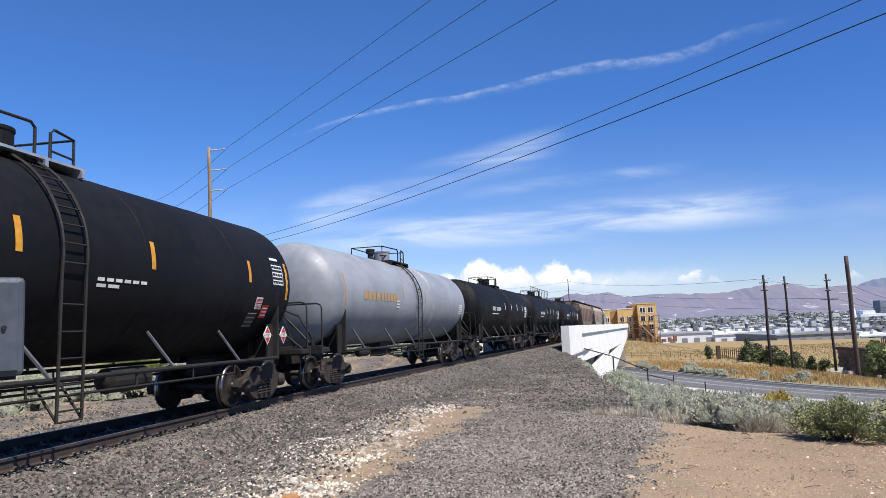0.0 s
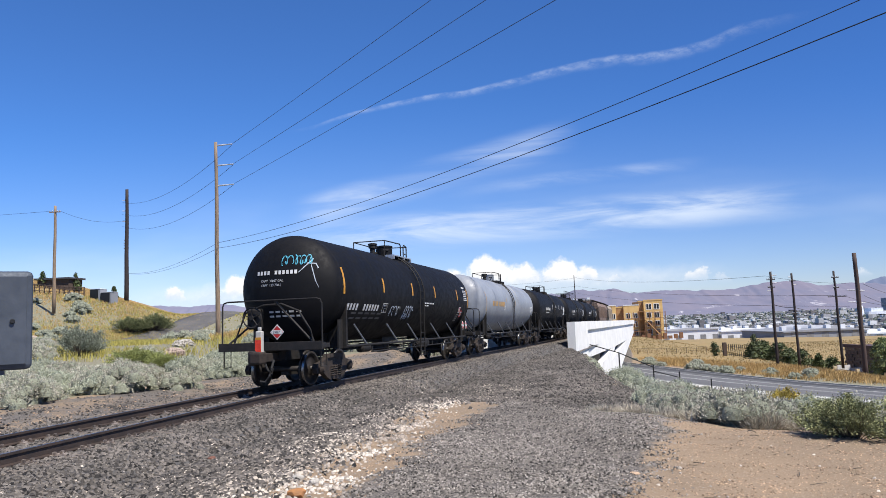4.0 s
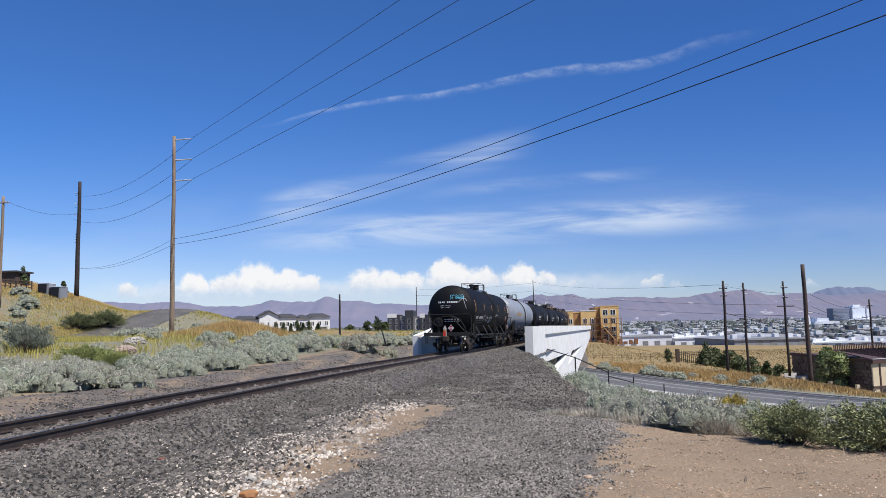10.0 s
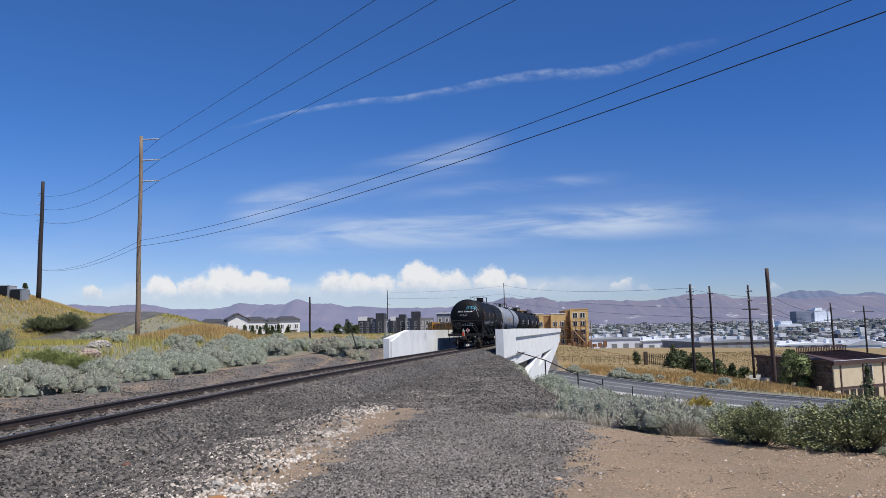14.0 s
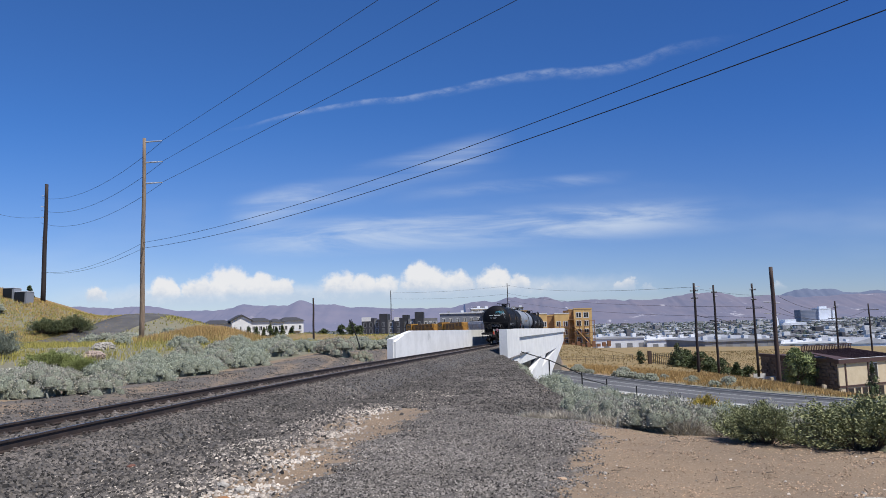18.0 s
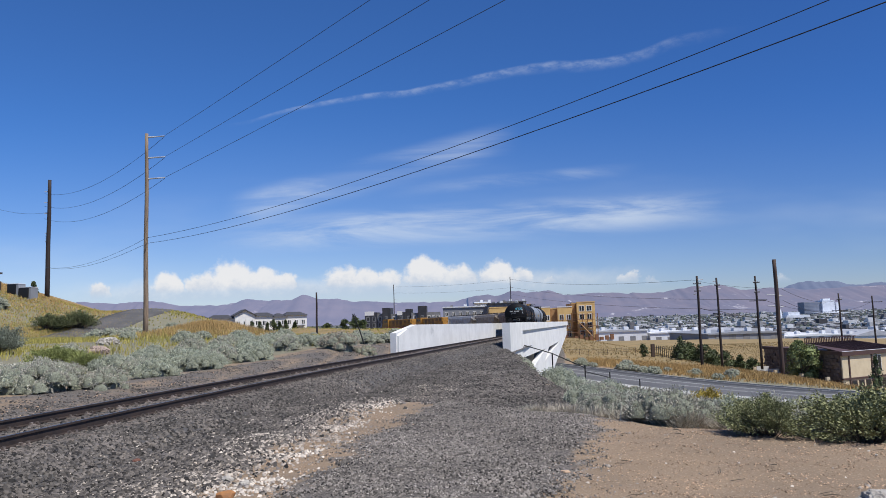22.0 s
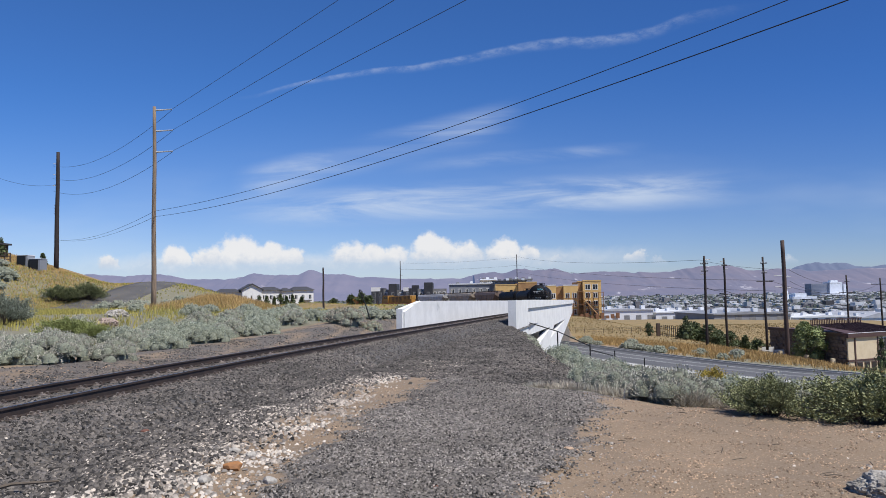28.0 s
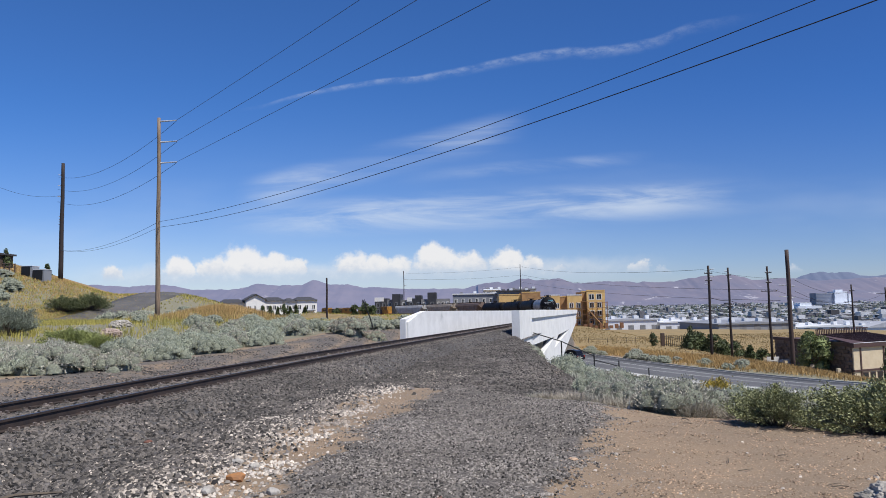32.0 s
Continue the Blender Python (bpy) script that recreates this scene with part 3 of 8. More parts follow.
def ground_material():
    m = bpy.data.materials.new("desert_ground")
    m.use_nodes = True
    t = Nodes(m.node_tree)
    pos = t.tree.nodes.new("ShaderNodeNewGeometry").outputs["Position"]
    at = t.tree.nodes.new("ShaderNodeVertexColor")
    at.layer_name = "cover"
    sp = t.tree.nodes.new("ShaderNodeSeparateColor")
    t.put(sp.inputs[0], at.outputs["Color"])
    gravel, grass, town = sp.outputs
    n1, n2, n3 = t.noise(pos, 0.35, 6, 0.65), t.noise(pos, 3.0, 8, 0.75), t.noise(pos, 34.0, 6, 0.8)
    dirt = t.mix(t.ramp(n1, 0.35, 0.65), (0.26, 0.187, 0.118, 1), (0.2, 0.147, 0.096, 1))
    dirt = t.mix(t.ramp(n3, 0.54, 0.66), dirt, (0.4, 0.32, 0.23, 1))
    dirt = t.mix(t.ramp(n2, 0.58, 0.75), dirt, (0.17, 0.125, 0.09, 1))
    grav = t.mix(t.ramp(n3, 0.4, 0.6), (0.05, 0.044, 0.039, 1), (0.17, 0.15, 0.13, 1))
    grav = t.mix(t.ramp(n2, 0.5, 0.75), grav, (0.19, 0.16, 0.13, 1))
    gold = t.mix(t.ramp(n1, 0.3, 0.7), (0.3, 0.205, 0.085, 1), (0.2, 0.155, 0.068, 1))
    gold = t.mix(t.ramp(n2, 0.5, 0.8), gold, (0.33, 0.25, 0.13, 1))
    farpos = t.noise(pos, 0.012, 8, 0.75)
    green = t.mix(t.ramp(farpos, 0.42, 0.6), (0.035, 0.055, 0.03, 1), (0.16, 0.14, 0.1, 1))
    edge = t.math("MULTIPLY", t.math("SUBTRACT", n2, 0.5), 0.9)
    col = t.mix(t.ramp(t.math("ADD", gravel, edge), 0.35, 0.65), dirt, grav)
    col = t.mix(t.ramp(t.math("ADD", grass, edge), 0.35, 0.65), col, gold)
    brush = t.mix(t.ramp(n2, 0.35, 0.65), (0.22, 0.2, 0.145, 1), (0.16, 0.155, 0.095, 1))
    col = t.mix(t.ramp(t.math("ADD", at.outputs["Alpha"], edge), 0.35, 0.65), col, brush)
    col = t.mix(town, col, green)
    b = t.add("ShaderNodeBsdfPrincipled", Roughness=0.95)
    t.put(b.inputs["Base Color"], col)
    bp = t.add("ShaderNodeBump", Strength=0.6, Distance=0.03)
    t.put(bp.inputs["Height"], t.math("ADD", t.math("MULTIPLY", n3, 0.5), n2))
    t.put(b.inputs["Normal"], bp.outputs[0])
    out = t.add("ShaderNodeOutputMaterial")
    t.tree.links.new(b.outputs[0], out.inputs[0])
    return m


def heap_cover(x, y):
    """The spread heap of gravel on the pad."""
    axis = -0.3 + 0.24 * (y - 7)
    half = np.clip(1.3 + 0.1 * (y - 7), 1.1, 1.6)
    rag = 0.06 * np.sin(3.1 * y + 2 * np.sin(2.3 * x)) + 0.06 * np.sin(7.3 * y + 5.1 * x) + 0.05 * np.sin(17 * y - 11 * x)
    return smooth(np.abs(x - axis) / half + rag, 1.3, 0.72) * smooth(y + rag, 5.2, 6.0) * smooth(y, 20, 15)


def gravel_cover(x, y, s, lat):
    """Share of dark gravel: the bed, and a spread heap in front of the camera."""
    bed = smooth(np.abs(lat), 4.0, 3.3) + smooth(lat, 0, 1) * smooth(lat, 5.3, 4.4)
    heap = heap_cover(x, y)
    ridge = smooth(lat - shoulder(s), 0.2, -0.8) * smooth(lat, 0, 3) * smooth(y, 13.5, 16) * smooth(s, 78, 68)
    verge = (0.42 + 0.34 * np.sin(0.5 * s + 2 * np.sin(1.3 * lat)) ** 2) * smooth(lat, -8.5, -6.8) * smooth(lat, -2, -3.5) * smooth(s, 90, 60)
    return np.clip(bed + heap + ridge + verge, 0, 1)


def ground():
    xs, ys = grid_axis(330, 5.5, 4800, 0.5), grid_axis(330, 5.5, 4800, 9.0)
    x, y = np.meshgrid(xs, ys, indexing="ij")
    s, lat = along(x, y)
    z = land(x, y) + relief(x, y) * smooth(np.abs(lat), 2.5, 4.5) * smooth(road_near(x, y)[0], ROAD_HALF + 2, ROAD_HALF + 5)
    heap = gravel_cover(x, y, s, lat)
    z = z + 0.05 * heap * smooth(np.abs(lat), 3.5, 5)
    n, k = x.shape
    verts = np.stack([x, y, z], -1).reshape(-1, 3)
    i = np.arange((n - 1) * k).reshape(n - 1, k)[:, :-1].ravel()
    faces = np.stack([i, i + k, i + k + 1, i + 1], 1)
    me = bpy.data.meshes.new("ground")
    me.from_pydata(verts.tolist(), [], faces.tolist())
    me.polygons.foreach_set("use_smooth", np.ones(len(faces), bool))
    d, _ = road_near(x, y)
    grass = smooth(lat, 3, 9) * smooth(y, 95, 125) * smooth(d, 9, 13) * smooth(y, 420, 300)
    grass += smooth(-lat, 24, 34) * smooth(y, 55, 70) * smooth(y, 200, 160) * 0.8
    grass += smooth(-lat, 8, 20) * smooth(y, 130, 170) * smooth(y, 330, 280) * 0.6
    town = smooth(np.hypot(x, y - 150), 230, 330)
    col = np.stack([heap, np.clip(grass, 0, 1), town, np.clip(smooth(-lat, 7, 9) * smooth(y, 140, 100) + smooth((x - 2.2) * 0.67 + (y - 11.5) * 0.74, 0.6, 2.5) * smooth(lat - shoulder(s), -0.3, 0.6) * smooth(y, 130, 100), 0, 1) * 0.85], -1).reshape(-1, 4)
    layer = me.color_attributes.new("cover", "FLOAT_COLOR", "POINT")
    layer.data.foreach_set("color", col.ravel())
    me.materials.append(ground_material())
    return tagged(new("ground", me), "tan desert dirt, dark gravel and dry grass running to the valley", "ground", kind="structure")


ground()


def strip(name, line, offsets, material, kind_label, category, up=0.0, parent=None):
    """A ribbon along a line of points; offsets: (to the right, height) across it."""
    bm = bmesh.new()
    prev = None
    for i, p in enumerate(line):
        a, b = line[max(i - 1, 0)], line[min(i + 1, len(line) - 1)]
        d = (Vector(b) - Vector(a))
        r = Vector((d.y, -d.x, 0)).normalized()
        row = [bm.verts.new(Vector(p) + r * o + Vector((0, 0, h + up))) for o, h in offsets]
        if prev:
            for j in range(len(row) - 1):
                bm.faces.new((prev[j], row[j], row[j + 1], prev[j + 1]))
        prev = row
    ob = part(name, finish(bm), material, parent)
    if kind_label:
        tagged(ob, kind_label, category, kind="structure")
    return ob


def street():
    q = [Vector(p) for p in ROAD_Q[100::2]]
    h = ROAD_HALF
    strip("road", q, [(-h, -0.3), (-h, 0.0), (-h / 2, 0.06), (0, 0.1), (h / 2, 0.06), (h, 0.0), (h, -0.3)], ASPHALT, "grey asphalt street with several lanes, passing under the railway", "road")
    strip("road_patch", q, [(2.5, 0.066), (4.5, 0.037), (6.5, 0.008)], ASPHALT_DARK, "newer dark asphalt lane on the far side", "road", 0.006)
    for o, w in ((-5.9, 0.12), (-1.75, 0.16), (-1.3, 0.16), (1.55, 0.16), (2.1, 0.16), (6.3, 0.12)):
        zz = 0.1 - abs(o) / h * 0.1
        strip("lane_line", q, [(o - w / 2, zz), (o + w / 2, zz)], ROAD_PAINT, "worn white lane line on the asphalt", "road marking", 0.018)
    strip("kerb", q, [(-h - 0.2, -0.3), (-h - 0.2, 0.15), (-h, 0.15), (-h, -0.2)], CONCRETE, "grey concrete kerb along the street", "kerb")
    strip("kerb", q, [(h, -0.2), (h, 0.15), (h + 0.2, 0.15), (h + 0.2, -0.3)], CONCRETE, "grey concrete kerb along the street", "kerb")
    strip("pavement", q, [(-h - 2.6, -0.4), (-h - 2.6, 0.2), (-h - 0.2, 0.14), (-h - 0.2, -0.3)], CONCRETE_PALE, "pale concrete pavement beside the street", "pavement")


street()


# ---- railway ----
def rail_line(lat, s0, s1, step=2.0):
    n = int((s1 - s0) / step) + 1
    return [track(s0 + (s1 - s0) * i / (n - 1), lat) for i in range(n)]


def railway():
    # ballast bed: flat between the rail ends, sloping shoulders
    def bed(name, s0, s1, right_foot, left_foot, label):
        strip(name, rail_line(0, s0, s1), [(-left_foot, -1.0), (-2.2, -0.32), (-1.4, -0.2), (-0.85, -0.19), (0.85, -0.19), (1.4, -0.2), (2.0, -0.29), (right_foot, -1.0)], BALLAST_BED, label, "ballast")
    whole = thing("railway_track", "single railway track of brown rails on half-buried wooden ties", "railway track", kind="structure")
    bed("ballast_bed", -80, 400, 3.5, 3.7, "dark crushed basalt ballast under the rails")
    prof = [(-0.07, -0.172), (-0.07, -0.16), (-0.012, -0.145), (-0.012, -0.045), (-0.036, -0.035), (-0.036, -0.004), (0.036, -0.004), (0.036, -0.035), (0.012, -0.045), (0.012, -0.145), (0.07, -0.16), (0.07, -0.172)]
    for side, lat in (("near", 0.753), ("far", -0.753)):
        r = strip("rail", rail_line(lat, -80, 400), prof, RAIL_STEEL, "", "", parent=whole)
        r["label"] = "brown weathered steel rail"
        strip("running_surface", rail_line(lat, -80, 400), [(-0.03, 0.0), (0.03, 0.0)], RAIL_TOP, "", "", -0.001, parent=r)
    tie = None
    rnd = random.Random(3)
    for k in range(190):
        sk = -6 + 0.54 * k + rnd.uniform(-0.03, 0.03)
        h = -heading(sk) + rnd.uniform(-0.02, 0.02)
        m = Matrix.Translation(track(sk)) @ Matrix.Rotation(h, 4, "Z")
        if tie is None:
            bm = bmesh.new()
            box(bm, -1.3, 1.3, -0.115, 0.115, -0.36, -0.175, None, 0.012)
            tie = part("tie", finish(bm), TIE_WOOD, whole)
            tie.matrix_basis = m
            bm = bmesh.new()
            for c in (-0.753, 0.753):
                box(bm, c - 0.19, c + 0.19, -0.095, 0.095, -0.176, -0.158)
                for dx, dy in ((-0.11, 0.05), (0.11, -0.05), (-0.15, -0.05), (0.15, 0.05)):
                    box(bm, c + dx - 0.02, c + dx + 0.02, dy - 0.02, dy + 0.02, -0.16, -0.118)
            plate_ = part("tie_plate", finish(bm), TIE_PLATE, tie, "worn steel tie plates with spikes")
        else:
            t2 = again(tie, whole, m)
            again(plate_, t2)


TIE_PLATE = mat("worn_tie_plate", (0.3, 0.26, 0.23), 0.7, 0.2, (0.07, 0.052, 0.042), 5, per_object=0.6)
BALLAST_BED = mat("ballast_bed_stone", (0.06, 0.058, 0.058), 0.95, 0, (0.1, 0.095, 0.09), 9, 1, 0.9, 16, 0.4, coords="World")
railway()
BR_S0L, BR_S0R, BR_S1 = 44.5, 57.5, 138.0


def plate(bm, poly, lat0, lat1, flare0=0.0, flare1=0.0):
    """A plate whose outline is in s and height (absolute), between two offsets from the line; flare: how fast it leaves the line."""
    a = [bm.verts.new((*track(s, lat0 + max(0, s - 66) * flare0).xy, z)) for s, z in poly]
    b = [bm.verts.new((*track(s, lat1 + max(0, s - 66) * flare1).xy, z)) for s, z in poly]
    n = len(poly)
    for i in range(n):
        bm.faces.new((a[i], a[(i + 1) % n], b[(i + 1) % n], b[i]))
    bm.faces.new(a)
    bm.faces.new(b[::-1])


def bridge():
    g = GRADE
    top = lambda s: g * s + 1.55
    e = thing("railway_bridge", "whitewashed concrete railway bridge with solid parapets over the street", "bridge", kind="structure")
    bm = bmesh.new()
    plate(bm, [(BR_S0L, g * 44 - 1.6), (BR_S0L, top(44) - 0.55), (BR_S0L + 5.5, top(50)), (BR_S1, top(BR_S1)), (BR_S1, g * BR_S1 - 1.6)], -3.15, -2.75)
    part("parapet", finish(bm), CONCRETE_WHITE, e)
    bm = bmesh.new()
    plate(bm, [(BR_S0L + 0.2, g * 44 - 1.3), (BR_S0L + 0.2, top(44) - 0.75), (BR_S0L + 2.6, top(47) - 0.3), (BR_S0L + 2.6, g * 44 - 1.3)], -2.75, -2.62)
    part("pilaster", finish(bm), CONCRETE_WHITE, e)
    bm = bmesh.new()
    plate(bm, [(BR_S0R, -3.0), (BR_S0R, top(57) - 0.04), (BR_S0R + 10.5, top(68) - 0.04), (BR_S0R + 10.5, -4.6), (BR_S0R + 5, -4.4)], 2.7, 3.36)
    part("end_pier", finish(bm), CONCRETE_WHITE, e)
    k = 0.038
    bm = bmesh.new()
    plate(bm, [(68.0, -4.6), (68.0, top(68) - 0.8), (128.5, top(128) - 0.62), (128.5, -2.4), (112.5, -3.05), (91.0, -3.1), (70.0, -2.9), (69.9, -4.6)], 2.75, 3.06, k, k)
    part("parapet", finish(bm), CONCRETE_WHITE, e)
    bm = bmesh.new()
    plate(bm, [(68.0, top(68) - 0.82), (68.0, top(68)), (129.0, top(129)), (129.0, top(129) - 0.64)], 2.7, 3.28, k, k)
    part("coping", finish(bm), CONCRETE_WHITE, e)
    # deck, and the leaning frame legs beside the street
    bm = bmesh.new()
    plate(bm, [(60, g * 60 - 0.7), (128, g * 128 - 0.7), (128, -2.3), (112, -2.9), (91, -2.95), (74, -2.6), (60, -2.4)], -2.75, 2.745, 0, k)
    part("deck", finish(bm), CONCRETE, e)
    bm = bmesh.new()
    plate(bm, [(128.02, g * 128 - 0.7), (142, g * 142 - 0.7), (142, -3.0), (128.02, -2.3)], -2.75, 2.745)
    part("deck", finish(bm), CONCRETE, e)
    for lat0, lat1, f in ((2.5, 3.05, k), (-3.05, -2.6, 0.0)):
        bm = bmesh.new()
        plate(bm, [(91.0, -3.105), (95.6, -3.1), (89.8, -4.54), (80.0, -7.0), (62.0, -5.8), (81.3, -3.96)], lat0, lat1, f, f)
        part("leg", finish(bm), CONCRETE_WHITE, e)
        bm = bmesh.new()
        plate(bm, [(112.5, -3.052), (128.5, -2.42), (103.0, -6.15), (92.0, -10.5), (70.0, -10.5), (80.2, -7.0), (89.9, -4.54)], lat0, lat1, f, f)
        part("leg", finish(bm), CONCRETE_WHITE, e)
    bm = bmesh.new()
    plate(bm, [(74, -10.2), (72, -2.6), (118, -2.85), (96.0, -10.2)], -0.8, 0.8)
    part("leg_web", finish(bm), CONCRETE, e)
    bm = bmesh.new()
    plate(bm, [(56, -6), (56, -1.6), (76, -2.9), (82, -7)], -2.6, 2.6)
    part("abutment", finish(bm), CONCRETE, e)
    bm = bmesh.new()
    plate(bm, [(146, -9.5), (139, -2.4), (160, -2.4), (160, -9.5)], -3.0, 3.0)
    part("abutment", finish(bm), CONCRETE, e)


bridge()


# ---- the train; local frame: x forwards from the rear end, y to the left, z up from the rail tops ----
TANK_R, TANK_Z, HEAD = 1.52, 2.64, 0.78
TANK_X0, TANK_X1 = 0.52, 16.1


def head_x(y, z):
    """Where the rear head of a tank lies, over y and height."""
    q = min((y * y + (z - TANK_Z) ** 2) / TANK_R ** 2, 0.999)
    return TANK_X0 + HEAD * (1 - math.sqrt(1 - q)) 


def side_patch(bm, x0, x1, z0, z1, lift=0.006, n=4):
    """A thin patch on the right flank of a tank, between two heights."""
    r = TANK_R + lift
    cols = []
    for x in (x0, x1):
        cols.append([bm.verts.new((x, -math.sqrt(max(r * r - (z - TANK_Z) ** 2, 0)), z)) for z in np.linspace(z0, z1, n + 1)])
    for j in range(n):
        bm.faces.new((cols[0][j], cols[1][j], cols[1][j + 1], cols[0][j + 1]))


def head_patch(bm, y0, y1, z0, z1, n=3):
    """A thin patch on the rear head; y runs to the left."""
    g = [[bm.verts.new((head_x(y, z) - 0.008, y, z)) for z in np.linspace(z0, z1, n + 1)] for y in np.linspace(y0, y1, n + 1)]
    for i in range(n):
        for j in range(n):
            bm.faces.new((g[i][j], g[i][j + 1], g[i + 1][j + 1], g[i + 1][j]))


def lettering(text, size):
    """Mesh of a word in the built-in font, in its own plane: x along, y up."""
    cu = bpy.data.curves.new("word", "FONT")
    cu.body, cu.size, cu.resolution_u = text, size, 2
    ob = new("word", cu)
    bpy.context.view_layer.update()
    me = bpy.data.meshes.new_from_object(ob.evaluated_get(bpy.context.evaluated_depsgraph_get()))
    bpy.data.objects.remove(ob)
    bpy.data.curves.remove(cu)
    return me


def word_on(name, text, size, place, material, parent, label=""):
    """Letters laid on a surface: place(u, v) gives the point."""
    me = lettering(text, size)
    for v in me.vertices:
        v.co = place(v.co.x, v.co.y)
    me.name = name
    me.materials.clear()
    me.materials.append(material)
    ob = new(name, me)
    ob.parent = parent
    return tagged(ob, label)


def stroke(bm, pts, place, w):
    """A hand-drawn line of some width on a surface."""
    prev = None
    for i, (u, v) in enumerate(pts):
        a, b = pts[max(i - 1, 0)], pts[min(i + 1, len(pts) - 1)]
        d = Vector((b[0] - a[0], b[1] - a[1]))
        d = d.normalized() if d.length > 1e-6 else Vector((1, 0))
        k = w * (0.6 + 0.4 * math.sin(i * 1.3))
        row = [bm.verts.new(place(u - d.y * k, v + d.x * k)), bm.verts.new(place(u + d.y * k, v - d.x * k))]
        if prev:
            bm.faces.new((prev[0], prev[1], row[1], row[0]))
        prev = row


def scrawl(seed, n, w, h):
    """Loops of a spray tag: no letters, only strokes of its size."""
    rnd = random.Random(seed)
    out = []
    for k in range(n):
        x0 = w * (k + 0.15) / n
        ph, loops = rnd.uniform(0, 6), rnd.uniform(0.8, 1.5)
        line = []
        for i in range(22):
            a = i / 21
            line.append((x0 + w / n * (0.75 * a + 0.3 * math.sin(ph + a * 6.28 * loops)), h * (0.5 + 0.46 * math.cos(ph + a * 6.28 * loops) * (1 - 0.3 * a))))
        out.append(line)
    return out


def wheel_mesh():
    bm = bmesh.new()
    for sgn in (-1, 1):
        y = 0.72 * sgn
        prof = [(-0.055, 0.06), (-0.055, 0.12), (-0.012, 0.15), (-0.012, 0.37), (-0.065, 0.39), (-0.065, 0.455), (0.04, 0.462), (0.052, 0.485), (0.072, 0.485), (0.075, 0.39), (0.03, 0.36), (0.022, 0.16), (0.05, 0.13), (0.05, 0.06)]
        lathe(bm, [(y - a * sgn, r) for a, r in prof], "y", 28)
    lathe(bm, [(-1.05, 0.075), (1.05, 0.075)], "y", 12)
    me = bpy.data.meshes.new("wheelset")
    for f in bm.faces:
        f.smooth = True
    bm.to_mesh(finish(bm) and me)
    bm.free()
    me.materials.append(WHEEL_STEEL)
    return me


def tread_mesh():
    bm = bmesh.new()
    lathe(bm, [(0.785, 0.4575), (0.785, 0.458), (0.69, 0.464), (0.69, 0.463)], "y", 28, cap=False)
    me = bpy.data.meshes.new("tread")
    for f in bm.faces:
        f.smooth = True
    bm.to_mesh(me)
    bm.free()
    me.materials.append(BRIGHT_STEEL)
    return me


WHEEL_ME, TREAD_ME = wheel_mesh(), tread_mesh()
MESHES = {}


def shared(name, key, make, material, parent, label="", sm=False, m=None):
    """A part on a mesh that alike parts share."""
    if key not in MESHES:
        bm = bmesh.new()
        make(bm)
        finish(bm)
        me = bpy.data.meshes.new(name)
        if sm:
            for f in bm.faces:
                f.smooth = True
        bm.to_mesh(me)
        bm.free()
        me.materials.append(material)
        MESHES[key] = me
    ob = new(name, MESHES[key])
    ob.parent = parent
    if m is not None:
        ob.matrix_basis = m
    return tagged(ob, label)


def side_frame(bm):
    """Cast truck side: arched top bar, pedestals, spring window; lies in the x-z plane, outer face to -y."""
    outer = [(-1.12, 0.33), (-1.18, 0.45), (-1.12, 0.58), (-0.75, 0.64), (-0.42, 0.76), (0.42, 0.76), (0.75, 0.64), (1.12, 0.58), (1.18, 0.45), (1.12, 0.33), (0.78, 0.36), (0.55, 0.2), (0.34, 0.12), (-0.34, 0.12), (-0.55, 0.2), (-0.78, 0.36)]
    extrude_poly(bm, outer, -0.07, 0.07)
    extrude_poly(bm, [(-0.5, 0.72), (-0.42, 0.82), (0.42, 0.82), (0.5, 0.72)], -0.12, 0.1)


def truck(parent, x, tags=True):
    t = shared("bogie", "bolster", lambda bm: (box(bm, -0.22, 0.22, -1.0, 1.0, 0.42, 0.72, None, 0.03), box(bm, -0.9, 0.9, -0.12, 0.12, 0.3, 0.4)), STEEL_DARK, parent, m=pose(x, 0, 0))
    for sgn in (-1, 1):
        shared("side_frame", ("frame", sgn), lambda bm: side_frame(bm) or [setattr(v, "co", Vector((v.co.x, v.co.y * 1 + sgn * 1.0, v.co.z))) for v in bm.verts], STEEL_RUST, t, "rust-brown cast side frame")
        for k, dx in enumerate((-0.24, 0, 0.24)):
            shared("spring", ("spring", sgn, k), lambda bm: [tube(bm, [(dx + 0.075 * math.cos(a), sgn * 1.06 + 0.075 * math.sin(a), 0.2 + 0.3 * a / 31.4) for a in np.linspace(0, 31.4, 46)], 0.016, 5)], STEEL_RUST, t)
        for k, dx in enumerate((-0.89, 0.89)):
            shared("bearing_cap", ("bearing", sgn, k), lambda bm: lathe(bm, [(sgn * 1.0, 0.15), (sgn * 1.1, 0.15), (sgn * 1.13, 0.12), (sgn * 1.17, 0.07)], "y", 14, (dx, 0, 0.46)), STEEL_RUST, t)
    sets = []
    for dx in (-0.89, 0.89):
        w = new("wheelset", WHEEL_ME)
        w.parent = t
        w.matrix_basis = pose(dx, 0, 0.464)
        for turn in (0, 180):
            d = new("tread", TREAD_ME)
            d.parent = t
            d.matrix_basis = pose(dx, 0, 0.464, 0, 0, turn)
            tagged(d, "polished steel wheel tread")
        sets.append(w)
    return sets


